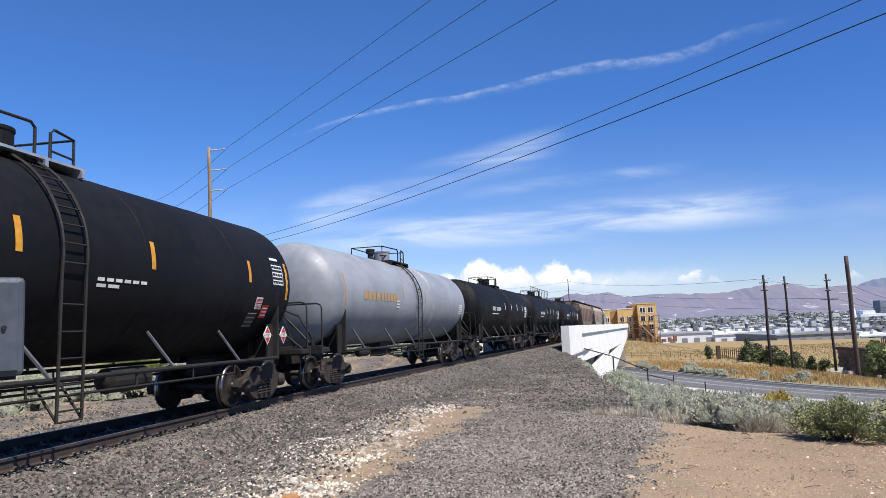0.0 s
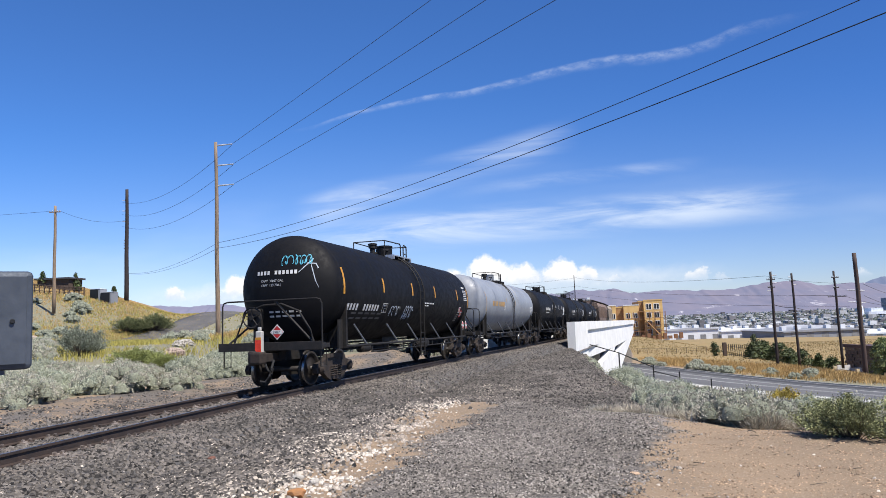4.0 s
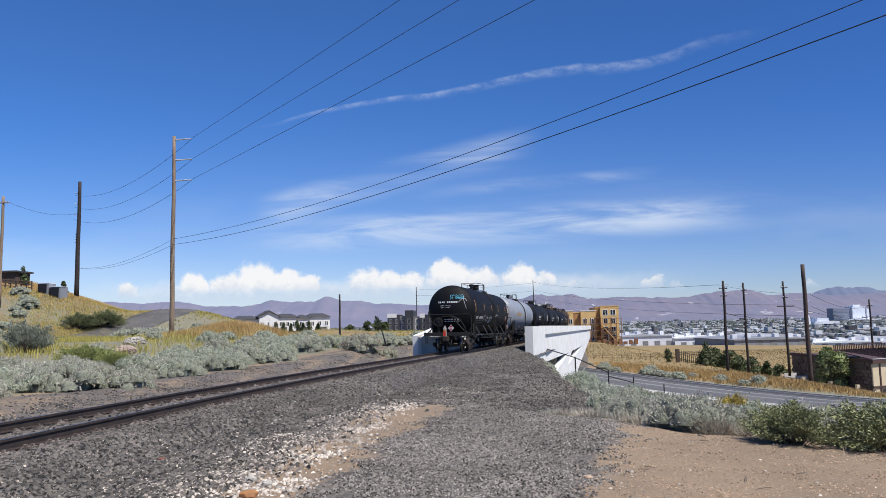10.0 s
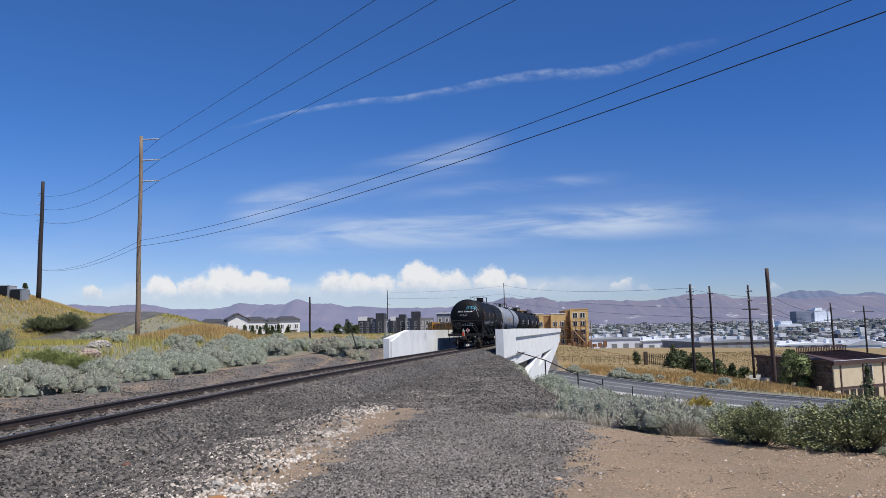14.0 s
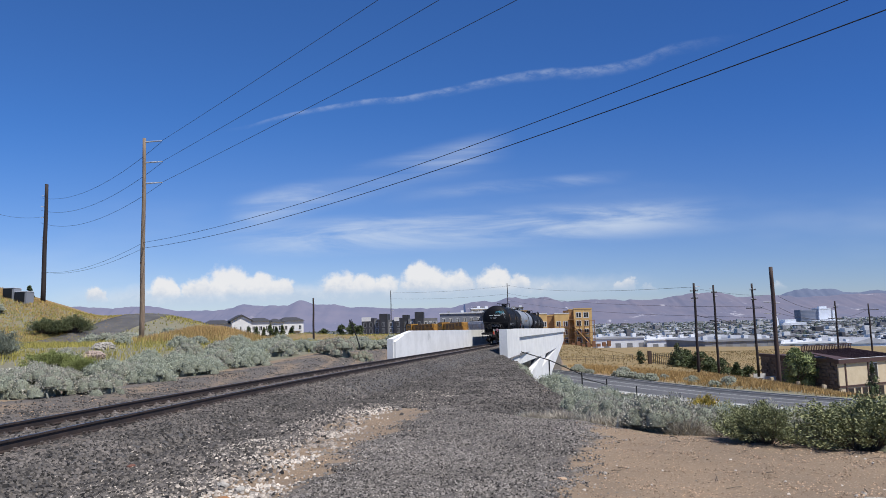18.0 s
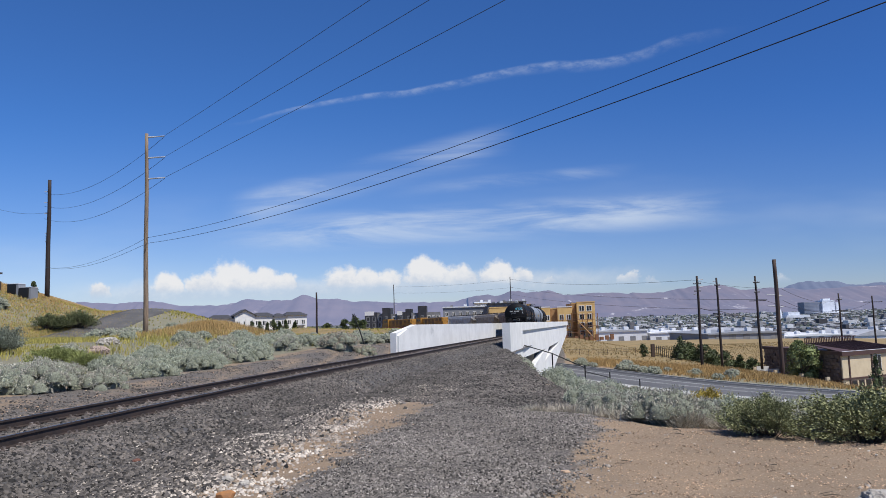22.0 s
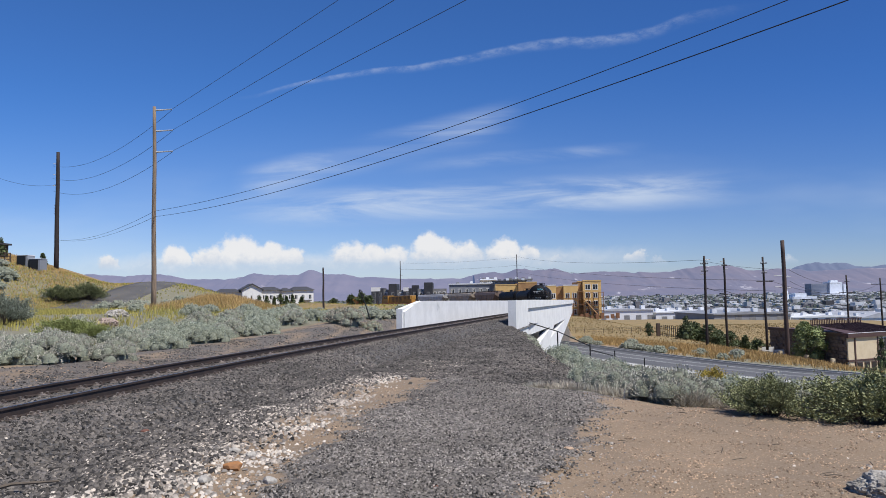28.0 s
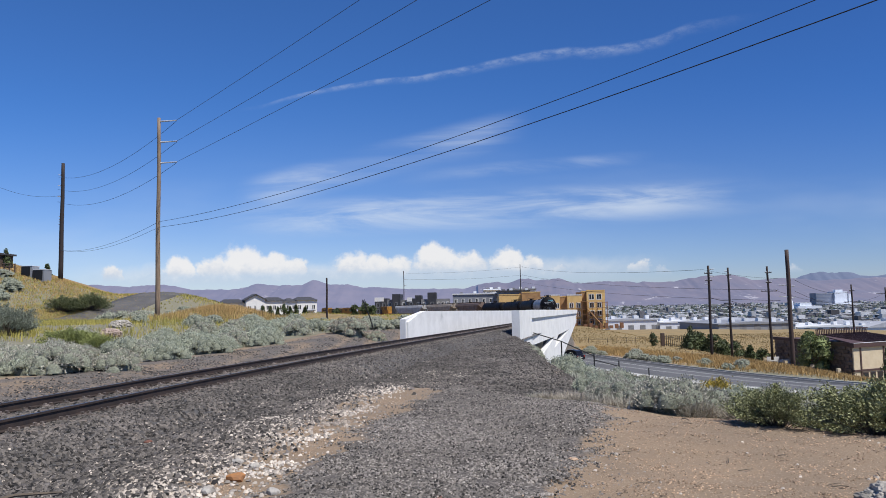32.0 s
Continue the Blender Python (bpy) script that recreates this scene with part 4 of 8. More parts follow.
def coupler(parent, x, sgn):
    shared("coupler", "coupler", lambda bm: (box(bm, -0.45, 0.5, -0.09, 0.09, 0.7, 0.92, None, 0.02), box(bm, -0.72, -0.4, -0.17, 0.17, 0.66, 0.97, None, 0.05), box(bm, -0.66, -0.5, 0.05, 0.24, 0.62, 1.0, None, 0.04)), STEEL_RUST, parent, "rust-brown knuckle coupler", m=pose(x, 0, 0, 0, 0, 0 if sgn < 0 else 180))
    shared("air_hose", "air_hose", lambda bm: tube(bm, [(-0.3, -0.3, 0.75), (-0.45, -0.32, 0.55), (-0.52, -0.3, 0.36), (-0.55, -0.2, 0.22), (-0.6, -0.08, 0.24)], 0.03, 8), RUBBER, parent, "black rubber air hose", m=pose(x, 0, 0, 0, 0, 0 if sgn < 0 else 180))


def end_gear(car, x, sgn, wheel_side):
    """Platform, hand rails, ladder step and brake wheel of one end; sgn -1: rear end."""
    turn = pose(x, 0, 0, 0, 0, 0 if sgn < 0 else 180)
    plat = shared("end_platform", "end_platform", lambda bm: (box(bm, 0.0, 0.5, -1.5, 1.5, 1.02, 1.14, None, 0.015), box(bm, -0.02, 0.05, -1.52, 1.52, 0.98, 1.2, None, 0.01), box(bm, 0.1, 0.42, -1.42, 1.42, 1.142, 1.165)), STEEL_DARK, car, "dark steel end platform with grating", m=turn)
    shared("hand_rail", "hand_rail", lambda bm: tube(bm, [(0.1, -1.47, 1.14), (0.1, -1.47, 2.18), (0.1, -1.42, 2.27), (0.1, -1.32, 2.3), (0.1, 1.32, 2.3), (0.1, 1.42, 2.27), (0.1, 1.47, 2.18), (0.1, 1.47, 1.14)], 0.022, 8), STEEL_DARK, plat)
    shared("platform_brace", "plat_brace", lambda bm: (tube(bm, [(0.12, -0.1, 2.28), (0.35, -1.05, 1.2)], 0.035, 6), tube(bm, [(0.2, 1.35, 1.16), (0.55, 0.9, 1.65)], 0.03, 6), tube(bm, [(0.25, 1.2, 1.2), (0.32, 0.9, 2.0), (0.3, 0.35, 2.18), (0.28, -0.2, 2.2), (0.3, -0.7, 2.0), (0.35, -1.0, 1.5), (0.35, -1.1, 1.2)], 0.03, 8)), STEEL_DARK, plat)
    for sy in (-1, 1):
        shared("step", ("step", sy), lambda bm: tube(bm, [(0.1, sy * 1.42, 1.02), (0.1, sy * 1.42, 0.55), (0.42, sy * 1.42, 0.55), (0.42, sy * 1.42, 1.02)], 0.02, 6), STEEL_DARK, plat)
    if sgn < 0:
        br = shared("brake_wheel", "brake_wheel", lambda bm: (tube(bm, [(0.18, 0.62 + 0.27 * math.cos(a), 1.86 + 0.27 * math.sin(a)) for a in np.linspace(0, 2 * math.pi, 20)[:-1]], 0.022, 6, True), [tube(bm, [(0.18, 0.62, 1.86), (0.18, 0.62 + 0.27 * math.cos(a), 1.86 + 0.27 * math.sin(a))], 0.016, 5) for a in (0.3, 1.55, 2.8, 4.05, 5.3)], lathe(bm, [(0.12, 0.06), (0.24, 0.06)], "x", 10, (0, 0.62, 1.86)), box(bm, 0.24, 0.45, 0.42, 0.82, 1.55, 2.1, None, 0.05), tube(bm, [(0.3, 0.62, 1.6), (0.3, 0.62, 1.15)], 0.03, 6)), STEEL_DARK, plat, "dark hand-brake wheel with gear housing")
    coupler(car, x, sgn)
    return plat


def saddle(bm, x):
    """Bolster web that carries the tank: a plate with a rounded seat, and gussets."""
    n = 14
    pts = [(-1.42, 0.95), (1.42, 0.95)] + [((TANK_R + 0.0) * math.cos(a), TANK_Z + TANK_R * math.sin(a)) for a in np.linspace(math.radians(-18), math.radians(-162), n)]
    a = [bm.verts.new((x - 0.03, y, z)) for y, z in pts]
    b = [bm.verts.new((x + 0.03, y, z)) for y, z in pts]
    bm.faces.new(a)
    bm.faces.new(b[::-1])
    for i in range(len(pts)):
        bm.faces.new((a[i], b[i], b[(i + 1) % len(pts)], a[(i + 1) % len(pts)]))
    for y in (-1.3, -0.85, 0.85, 1.3):
        box(bm, x - 0.3, x + 0.3, y - 0.02, y + 0.02, 0.95, 1.75 if abs(y) > 1 else 1.4)


def tank_shell(bm):
    prof = [(TANK_X0 + HEAD * (1 - math.cos(a)), TANK_R * math.sin(a)) for a in np.linspace(0.04, math.pi / 2, 14)]
    prof += [(x, TANK_R) for x in (3.4, 3.42, 6.0, 8.95, 11.5, 13.2)]
    prof += [(TANK_X1 - HEAD * (1 - math.cos(a)), TANK_R * math.sin(a)) for a in np.linspace(math.pi / 2, 0.04, 14)]
    lathe(bm, prof, "x", 64, (0, 0, TANK_Z))


def tank_car(label, paint, look_, ladder=9.4):
    """look_: black_marked, grey, black, black_long_rail."""
    car = thing("tank_car", label, "tank car", group="cars of the freight train")
    own = paint.name
    tank = shared("tank", ("tank", own), tank_shell, paint, car, sm=True)
    dome_at = 8.3
    r = TANK_R
    for x in (1.34, 3.9, 6.9, 9.9, 12.8, 15.27):
        shared("weld_seam", ("weld", own, x), lambda bm: lathe(bm, [(x - 0.02, r - 0.01), (x - 0.014, r + 0.004), (x + 0.014, r + 0.004), (x + 0.02, r - 0.01)], "x", 64, (0, 0, TANK_Z), cap=False), paint, tank, sm=True)
    for x0, x1 in ((0.3, 2.6), (14.0, 16.3)):
        shared("stub_sill", ("sill", x0), lambda bm: box(bm, x0, x1, -0.3, 0.3, 0.72, 1.05), STEEL_DARK, car)
    for x in (1.72, 14.9):
        shared("saddle", ("saddle", x), lambda bm: saddle(bm, x), STEEL_DARK if paint is not TANK_GREY else TANK_GREY, car)
    # side pipes, hangers and the flank braces
    for sy in (-1, 1):
        shared("side_rail", ("siderail", sy), lambda bm: (tube(bm, [(1.7, sy * 1.42, 1.0), (14.9, sy * 1.42, 1.0)], 0.035, 8), tube(bm, [(3.6, sy * 1.4, 0.78), (12.9, sy * 1.4, 0.78)], 0.022, 6), [tube(bm, [(x, sy * 1.41, 1.0), (x, sy * 1.41, 0.78)], 0.02, 5) for x in (3.6, 5.0, 6.5, 7.6, 9.8, 11.4, 12.9)]), STEEL_DARK, car)
        for k, x in enumerate((3.2, 5.9, 8.0, 10.8, 13.1)):
            shared("brace", ("brace", sy, k), lambda bm: tube(bm, [(x, sy * 1.42, 1.0), (x - 0.4, sy * 1.17, 1.62)], 0.028, 6), BRACE_GREY if paint is not TANK_GREY else TANK_GREY, car, "bare steel brace")
    shared("valve_skid", "skid", lambda bm: (lathe(bm, [(0.62, 0.12), (0.66, 0.3), (1.05, 0.34), (1.3, 0.3)], "z", 16, (7.9, 0, 0)), box(bm, 7.2, 8.6, -0.35, 0.35, 1.0, 1.18), tube(bm, [(7.9, -0.3, 0.85), (7.9, -0.75, 0.85)], 0.04, 6)), STEEL_DARK, car)
    shared("brake_gear", "brakegear", lambda bm: (lathe(bm, [(9.9, 0.05), (9.95, 0.2), (10.9, 0.2), (10.95, 0.05)], "x", 16, (0, -0.75, 0.86)), lathe(bm, [(4.3, 0.05), (4.35, 0.15), (5.0, 0.15), (5.05, 0.05)], "x", 14, (0, -0.7, 0.88)), tube(bm, [(5.0, -0.6, 0.8), (9.9, -0.7, 0.8)], 0.02, 5), tube(bm, [(3.0, 0.4, 0.8), (13.5, 0.4, 0.8)], 0.025, 5)), STEEL_DARK, car)
    # ladder bent round the flank
    lx = ladder

    def rungs(bm):
        def at(a, lift=0.07):
            return (-(r + lift) * math.cos(a), TANK_Z + (r + lift) * math.sin(a))
        arc = [at(a) for a in np.linspace(math.radians(68), math.radians(-8), 12)]
        path = arc + [(-1.56, 1.6), (-1.54, 0.45)]
        for dx in (-0.23, 0.23):
            tube(bm, [(lx + dx, y, z) for y, z in path], 0.024, 6)
        for dx in (-0.23, 0.23):
            tube(bm, [(lx + dx, -1.54, 0.47), (lx + dx, -1.15, 1.0)], 0.02, 5)
    ladder_ = shared("ladder", ("ladder", lx), rungs, STEEL_DARK, car, "narrow dark ladder bent round the tank")
    steps = [(-(r + 0.07) * math.cos(a), TANK_Z + (r + 0.07) * math.sin(a)) for a in np.linspace(math.radians(62), math.radians(-4), 8)] + [(-1.555, z) for z in (1.98, 1.62, 1.27, 0.93, 0.6, 0.46)]
    for y, z in steps:
        shared("rung", "rung", lambda bm: tube(bm, [(-0.23, 0, 0), (0.23, 0, 0)], 0.014, 5), STEEL_DARK, ladder_, m=pose(lx, y, z))
    # dome fittings
    platform = shared("walkway", ("walkway", look_), lambda bm: (box(bm, dome_at - 0.9, dome_at + 1.05, -0.8, -0.42, 4.1, 4.14), box(bm, dome_at - 1.2, dome_at + 1.05, 0.42, 0.8, 4.1, 4.14), [box(bm, x, x + 0.06, -0.82, 0.82, 3.98, 4.1) for x in (dome_at - 0.9, dome_at + 0.2, dome_at + 0.95)]), ALU if look_ == "black_marked" else STEEL_DARK, car, "perforated walkway beside the dome")

    def rails(bm):
        z = 4.62
        a0, a1, b0, b1 = dome_at - 1.3, dome_at + 0.12, dome_at + 0.42, dome_at + 1.0
        tube(bm, [(a0, -0.6, 4.05), (a0, -0.6, z), (a1 - 0.08, -0.7, z), (a1, -0.7, z - 0.07), (a1, -0.7, 4.1)], 0.024, 7)
        tube(bm, [(b0, -0.7, 4.1), (b0, -0.7, z - 0.06), (b0 + 0.07, -0.7, z), (b1, -0.62, z - 0.02), (b1, -0.62, 4.1)], 0.024, 7)
        tube(bm, [(a0, -0.6, z), (a0, 0.6, z), (b1, 0.62, z), (b1, 0.62, 4.1)], 0.02, 6)
        tube(bm, [(b1, -0.62, z - 0.02), (b1, 0.62, z)], 0.02, 6)
        tube(bm, [(b0, -0.7, z - 0.33), (b1, -0.62, z - 0.33)], 0.018, 6)
        tube(bm, [(a0, 0.6, 4.05), (a0, 0.6, z)], 0.02, 6)
    shared("dome_rail", ("domerail", look_), rails, STEEL_DARK, platform)
    if look_ == "black_long_rail":
        shared("long_rail", "longrail", lambda bm: (tube(bm, [(4.0, -0.75, 4.75), (13.6, -0.75, 4.75)], 0.024, 6), [tube(bm, [(x, -0.75, 3.95), (x, -0.75, 4.75)], 0.02, 6) for x in np.arange(4.0, 13.7, 0.96)]), STEEL_DARK, platform)
    dome = shared("dome", ("dome", own), lambda bm: lathe(bm, [(4.0, 0.31), (4.5, 0.31), (4.51, 0.325), (4.56, 0.325), (4.57, 0.28)], "z", 24, (dome_at - 0.05, -0.1, 0)), paint, car, "short cylindrical manway dome", sm=False)
    shared("relief_valve", ("valve", own), lambda bm: (lathe(bm, [(4.05, 0.1), (4.36, 0.1), (4.38, 0.15), (4.46, 0.15), (4.48, 0.17), (4.54, 0.17), (4.56, 0.1)], "z", 14, (dome_at - 1.2, -0.1, 0)), lathe(bm, [(4.1, 0.12), (4.3, 0.16), (4.34, 0.1)], "z", 12, (dome_at - 0.25, 0.2, 0)), tube(bm, [(dome_at - 0.7, -0.3, 4.35), (dome_at - 0.1, -0.35, 4.4), (dome_at + 0.0, -0.3, 4.2)], 0.03, 6)), STEEL_DARK, car)
    end_gear(car, 0.0, -1, True)
    end_gear(car, 16.62, 1, False)
    sets = truck(car, 1.72) + truck(car, 14.9)
    return car, sets


def flank(x, z):
    """A point on the right flank, over x and the arc height."""
    a = (z - TANK_Z) / TANK_R
    r = TANK_R + 0.008
    return Vector((x, -r * math.cos(a), TANK_Z + r * math.sin(a)))


def rear(u, v):
    """A point on the rear head; u runs to the right seen from behind."""
    return Vector((head_x(-u, v) - 0.01, -u, v))


def bars(name, rows, place, material, parent, label):
    """Plain bars for small print: rows of (u, v, width, height)."""
    bm = bmesh.new()
    for u, v, w, h in rows:
        n = max(1, int(w / 0.12))
        g = [[bm.verts.new(place(u + w * i / n, v + h * j / 2)) for j in range(3)] for i in range(n + 1)]
        for i in range(n):
            for j in range(2):
                bm.faces.new((g[i][j], g[i + 1][j], g[i + 1][j + 1], g[i][j + 1]))
    return part(name, finish(bm), material, parent, label)


def glyph_bars(u, v, n, w, h, gap=0.35):
    """A row of upright bars in place of a row of characters."""
    return [(u + i * w, v, w * (1 - gap), h) for i in range(n)]


def marks(rows, place, material, parent, label):
    """Each bar a part of its own."""
    for row in rows:
        bars("stencil_mark", [row], place, material, parent, label)


def dress_black(car):
    """Marks of the last car."""
    for x, z0, z1 in ((1.42, 2.45, 3.2), (4.46, 2.6, 3.05), (7.3, 2.6, 3.05), (10.05, 2.6, 3.05), (13.39, 2.6, 3.05), (15.22, 2.3, 3.15)):
        bm = bmesh.new()
        side_patch(bm, x - 0.055, x + 0.055, z0, z1)
        part("reflective_stripe", finish(bm), YELLOW, car, "upright amber reflective stripe")
    marks(glyph_bars(1.75, 2.0, 4, 0.215, 0.2, 0.42) + glyph_bars(2.95, 2.0, 6, 0.215, 0.2, 0.42), flank, WHITE_PAINT, car, "narrow white stencilled mark")
    bars("weight_data", [(2.2 + 0.5 * i, 1.88 - 0.16 * j, 0.36, 0.06) for i in range(5) for j in range(2)], flank, mat("grey_stencil", (0.1, 0.1, 0.1), 0.6), car, "faint grey rows of small print")
    bm = bmesh.new()
    for u, v, w, h in ((4.5, 1.95, 0.02, 0.3), (4.9, 1.95, 0.02, 0.3), (4.5, 1.95, 0.42, 0.02), (4.5, 2.24, 0.42, 0.02)):
        g = [bm.verts.new(flank(u + a * w, v + b * h)) for a, b in ((0, 0), (1, 0), (1, 1), (0, 1))]
        bm.faces.new(g)
    plate_ = part("plate_mark", finish(bm), WHITE_PAINT, car, "white outlined plate mark")
    word_on("word", "PLATE", 0.085, lambda u, v: flank(4.58 + u, 2.16 + v), WHITE_PAINT, plate_)
    word_on("word", "C", 0.2, lambda u, v: flank(4.63 + u, 1.98 + v), WHITE_PAINT, plate_)
    bars("paint_record", [(8.75 + 0.2 * i, 2.34, 0.15, 0.05) for i in range(6)] + [(8.75, 2.25, 0.2, 0.05), (9.0, 2.25, 0.25, 0.05)], flank, WHITE_PAINT, car, "two short rows of white small print")
    for seed, n, w, h, at in ((4, 3, 0.95, 0.42, (5.15, 1.82)), (7, 4, 0.86, 0.55, (6.6, 1.72)), (9, 2, 0.45, 0.25, (6.6, 1.72))):
        for line in scrawl(seed, n, w, h):
            bm = bmesh.new()
            stroke(bm, line, lambda u, v: flank(at[0] + u, at[1] + v), 0.026)
            part("spray_stroke", finish(bm), PALE_SPRAY, car, "pale sprayed stroke on the flank")
    # front end labels
    bm = bmesh.new()
    side_patch(bm, 14.45, 15.0, 2.6, 3.12)
    part("test_panel", finish(bm), BLACK_SIGN, car)
    bars("test_panel_rows", [(14.48, 2.62 + 0.085 * j, 0.5, 0.025) for j in range(6)] + [(14.48 + 0.13 * i, 2.62, 0.02, 0.45) for i in range(5)] + [(14.5, 3.18, 0.4, 0.06)], flank, WHITE_PAINT, car, "white ruled test panel with small print")
    for u, v, w, h, m_ in ((13.75, 2.05, 0.3, 0.26, WHITE_PAINT), (14.1, 1.85, 0.3, 0.3, RED_SIGN), (13.55, 1.62, 0.42, 0.36, BLACK_SIGN)):
        bm = bmesh.new()
        g = [bm.verts.new(flank(u + a * w, v + b * h) + Vector((0, -0.003, 0))) for a, b in ((0, 0), (1, 0), (1, 1), (0, 1))]
        bm.faces.new(g)
        part("warning_label", finish(bm), m_, car)
    bars("label_print", [(13.77, 2.08 + 0.08 * j, 0.26, 0.03) for j in range(3)], lambda u, v: flank(u, v) + Vector((0, -0.006, 0)), RED_SIGN, car, "red small print")
    bars("label_print", [(14.13, 1.9 + 0.08 * j, 0.24, 0.03) for j in range(3)] + [(13.57, 1.64 + 0.1 * j, 0.38, 0.015) for j in range(4)], lambda u, v: flank(u, v) + Vector((0, -0.006, 0)), WHITE_PAINT, car, "white small print")
    # rear head
    marks(glyph_bars(-0.72, 3.02, 4, 0.115, 0.105) + glyph_bars(-0.14, 3.02, 6, 0.115, 0.105), rear, WHITE_PAINT, car, "small white stencilled mark")
    word_on("capacity", "CAPY  30057 GAL", 0.092, lambda u, v: rear(-0.58 + u, 2.82 + v), WHITE_PAINT, car, "white stencilled capacity in gallons")
    word_on("capacity", "CAPY  113 778 L", 0.092, lambda u, v: rear(-0.58 + u, 2.7 + v), WHITE_PAINT, car, "white stencilled capacity in litres")
    bars("small_print", [(-0.35 + 0.2 * i, 1.98 - 0.12 * j, 0.14, 0.05) for i in range(5) for j in range(2)], rear, WHITE_PAINT, car, "white small print")
    for line in scrawl(12, 5, 0.85, 0.32):
        bm = bmesh.new()
        stroke(bm, line, lambda u, v: rear(0.05 + u, 3.24 + v), 0.018)
        part("spray_stroke", finish(bm), CYAN_SPRAY, car, "cyan sprayed stroke on the tank head")
    for line, w in (([(0.55, 3.05), (0.75, 3.25), (0.9, 3.42)], 0.014), ([(0.75, 3.3), (0.98, 3.28), (1.05, 3.15)], 0.014), ([(0.85, 3.3), (0.93, 3.05), (1.0, 2.8), (1.08, 2.62)], 0.012)):
        bm = bmesh.new()
        stroke(bm, line, rear, w)
        part("spray_stroke", finish(bm), PALE_SPRAY, car, "pale sprayed stroke on the tank head")
    for x, y, z, turn in ((0.06, -0.2, 1.46, 90), (14.15, -1.52, 1.5, 0), (15.35, -1.35, 1.5, 0)):
        m_ = pose(x, y, z, 0, 0, -turn)
        bm = bmesh.new()
        extrude_poly(bm, [(0, -0.2), (0.2, 0), (0, 0.2), (-0.2, 0)], -0.012, 0, m_)
        p = part("placard", finish(bm), WHITE_PAINT, car, "red and white diamond placard")
        bm = bmesh.new()
        extrude_poly(bm, [(0, -0.17), (0.17, 0), (0, 0.17), (-0.17, 0)], -0.015, -0.011, m_)
        part("placard_field", finish(bm), RED_SIGN, p)
        bm = bmesh.new()
        extrude_poly(bm, [(-0.15, -0.05), (0.15, -0.05), (0.15, 0.05), (-0.15, 0.05)], -0.018, -0.014, m_)
        part("placard_band", finish(bm), WHITE_PAINT, p)
        word_on("word", "1987", 0.11, lambda u, v: m_ @ Vector((u - 0.13, -0.02, v - 0.04)), BLACK_SIGN, p)
    # end-of-train marker on the coupler
    bm = bmesh.new()
    box(bm, -0.36, -0.22, 0.02, 0.2, 0.92, 1.5, None, 0.03)
    box(bm, -0.33, -0.25, 0.07, 0.15, 1.5, 1.6, None, 0.015)
    eot = part("marker_box", finish(bm), CONCRETE, car, "grey end-of-train marker hung on the coupler")
    bm = bmesh.new()
    box(bm, -0.385, -0.36, 0.03, 0.19, 0.96, 1.27)
    part("marker_plate", finish(bm), RED_LAMP, eot, "red reflective plate")
    bm = bmesh.new()
    box(bm, -0.382, -0.36, 0.03, 0.19, 1.28, 1.34)
    part("marker_band", finish(bm), YELLOW, eot, "amber band")
    bm = bmesh.new()
    tube(bm, [(-0.3, 0.05, 0.95), (-0.42, -0.1, 0.72), (-0.45, -0.22, 0.5), (-0.4, -0.3, 0.4), (-0.35, -0.3, 0.55)], 0.028, 7)
    part("marker_hose", finish(bm), RUBBER, eot, "black rubber air hose")


def dress_grey(car):
    marks(glyph_bars(3.0, 2.5, 4, 0.32, 0.26, 0.4) + glyph_bars(4.4, 2.5, 6, 0.28, 0.26, 0.4), flank, ORANGE_PAINT, car, "faded orange stencilled mark")
    bm = bmesh.new()
    for x, z0, z1 in ((1.6, 2.2, 3.2), (6.6, 2.7, 3.0), (9.2, 2.6, 3.0)):
        side_patch(bm, x - 0.04, x + 0.04, z0, z1)
    part("paint_drip", finish(bm), ORANGE_PAINT, car, "faded yellow paint drips")
    bm = bmesh.new()
    for x in (8.9, 10.1, 10.35):
        lathe(bm, [(x - 0.05, TANK_R - 0.01), (x - 0.03, TANK_R + 0.03), (x + 0.03, TANK_R + 0.03), (x + 0.05, TANK_R - 0.01)], "x", 64, (0, 0, TANK_Z), cap=False)
    part("jacket_band", finish(bm), TANK_GREY, car, "", True)
    bars("test_panel_rows", [(14.3, 2.2 + 0.09 * j, 0.55, 0.06) for j in range(5)], flank, WHITE_PAINT, car, "pale panel of small print")
    bars("small_print", [(5.9, 2.3 + 0.1 * j, 0.3, 0.05) for j in range(3)], flank, WHITE_PAINT, car, "faint small print")


def dress_plain(car):
    marks(glyph_bars(4.0, 2.5, 3, 0.26, 0.22, 0.45) + glyph_bars(5.0, 2.5, 5, 0.24, 0.22, 0.45) + [(4.0, 2.3, 1.6, 0.05)], flank, WHITE_PAINT, car, "white stencilled mark")
    bm = bmesh.new()
    for x in (7.5, 9.4, 11.3, 13.2):
        side_patch(bm, x - 0.05, x + 0.05, 2.6, 3.0)
    part("reflective_stripe", finish(bm), WHITE_PAINT, car)
    bars("test_panel_rows", [(14.0, 2.2 + 0.12 * j, 0.7, 0.08) for j in range(6)], flank, WHITE_PAINT, car, "pale panel of small print")


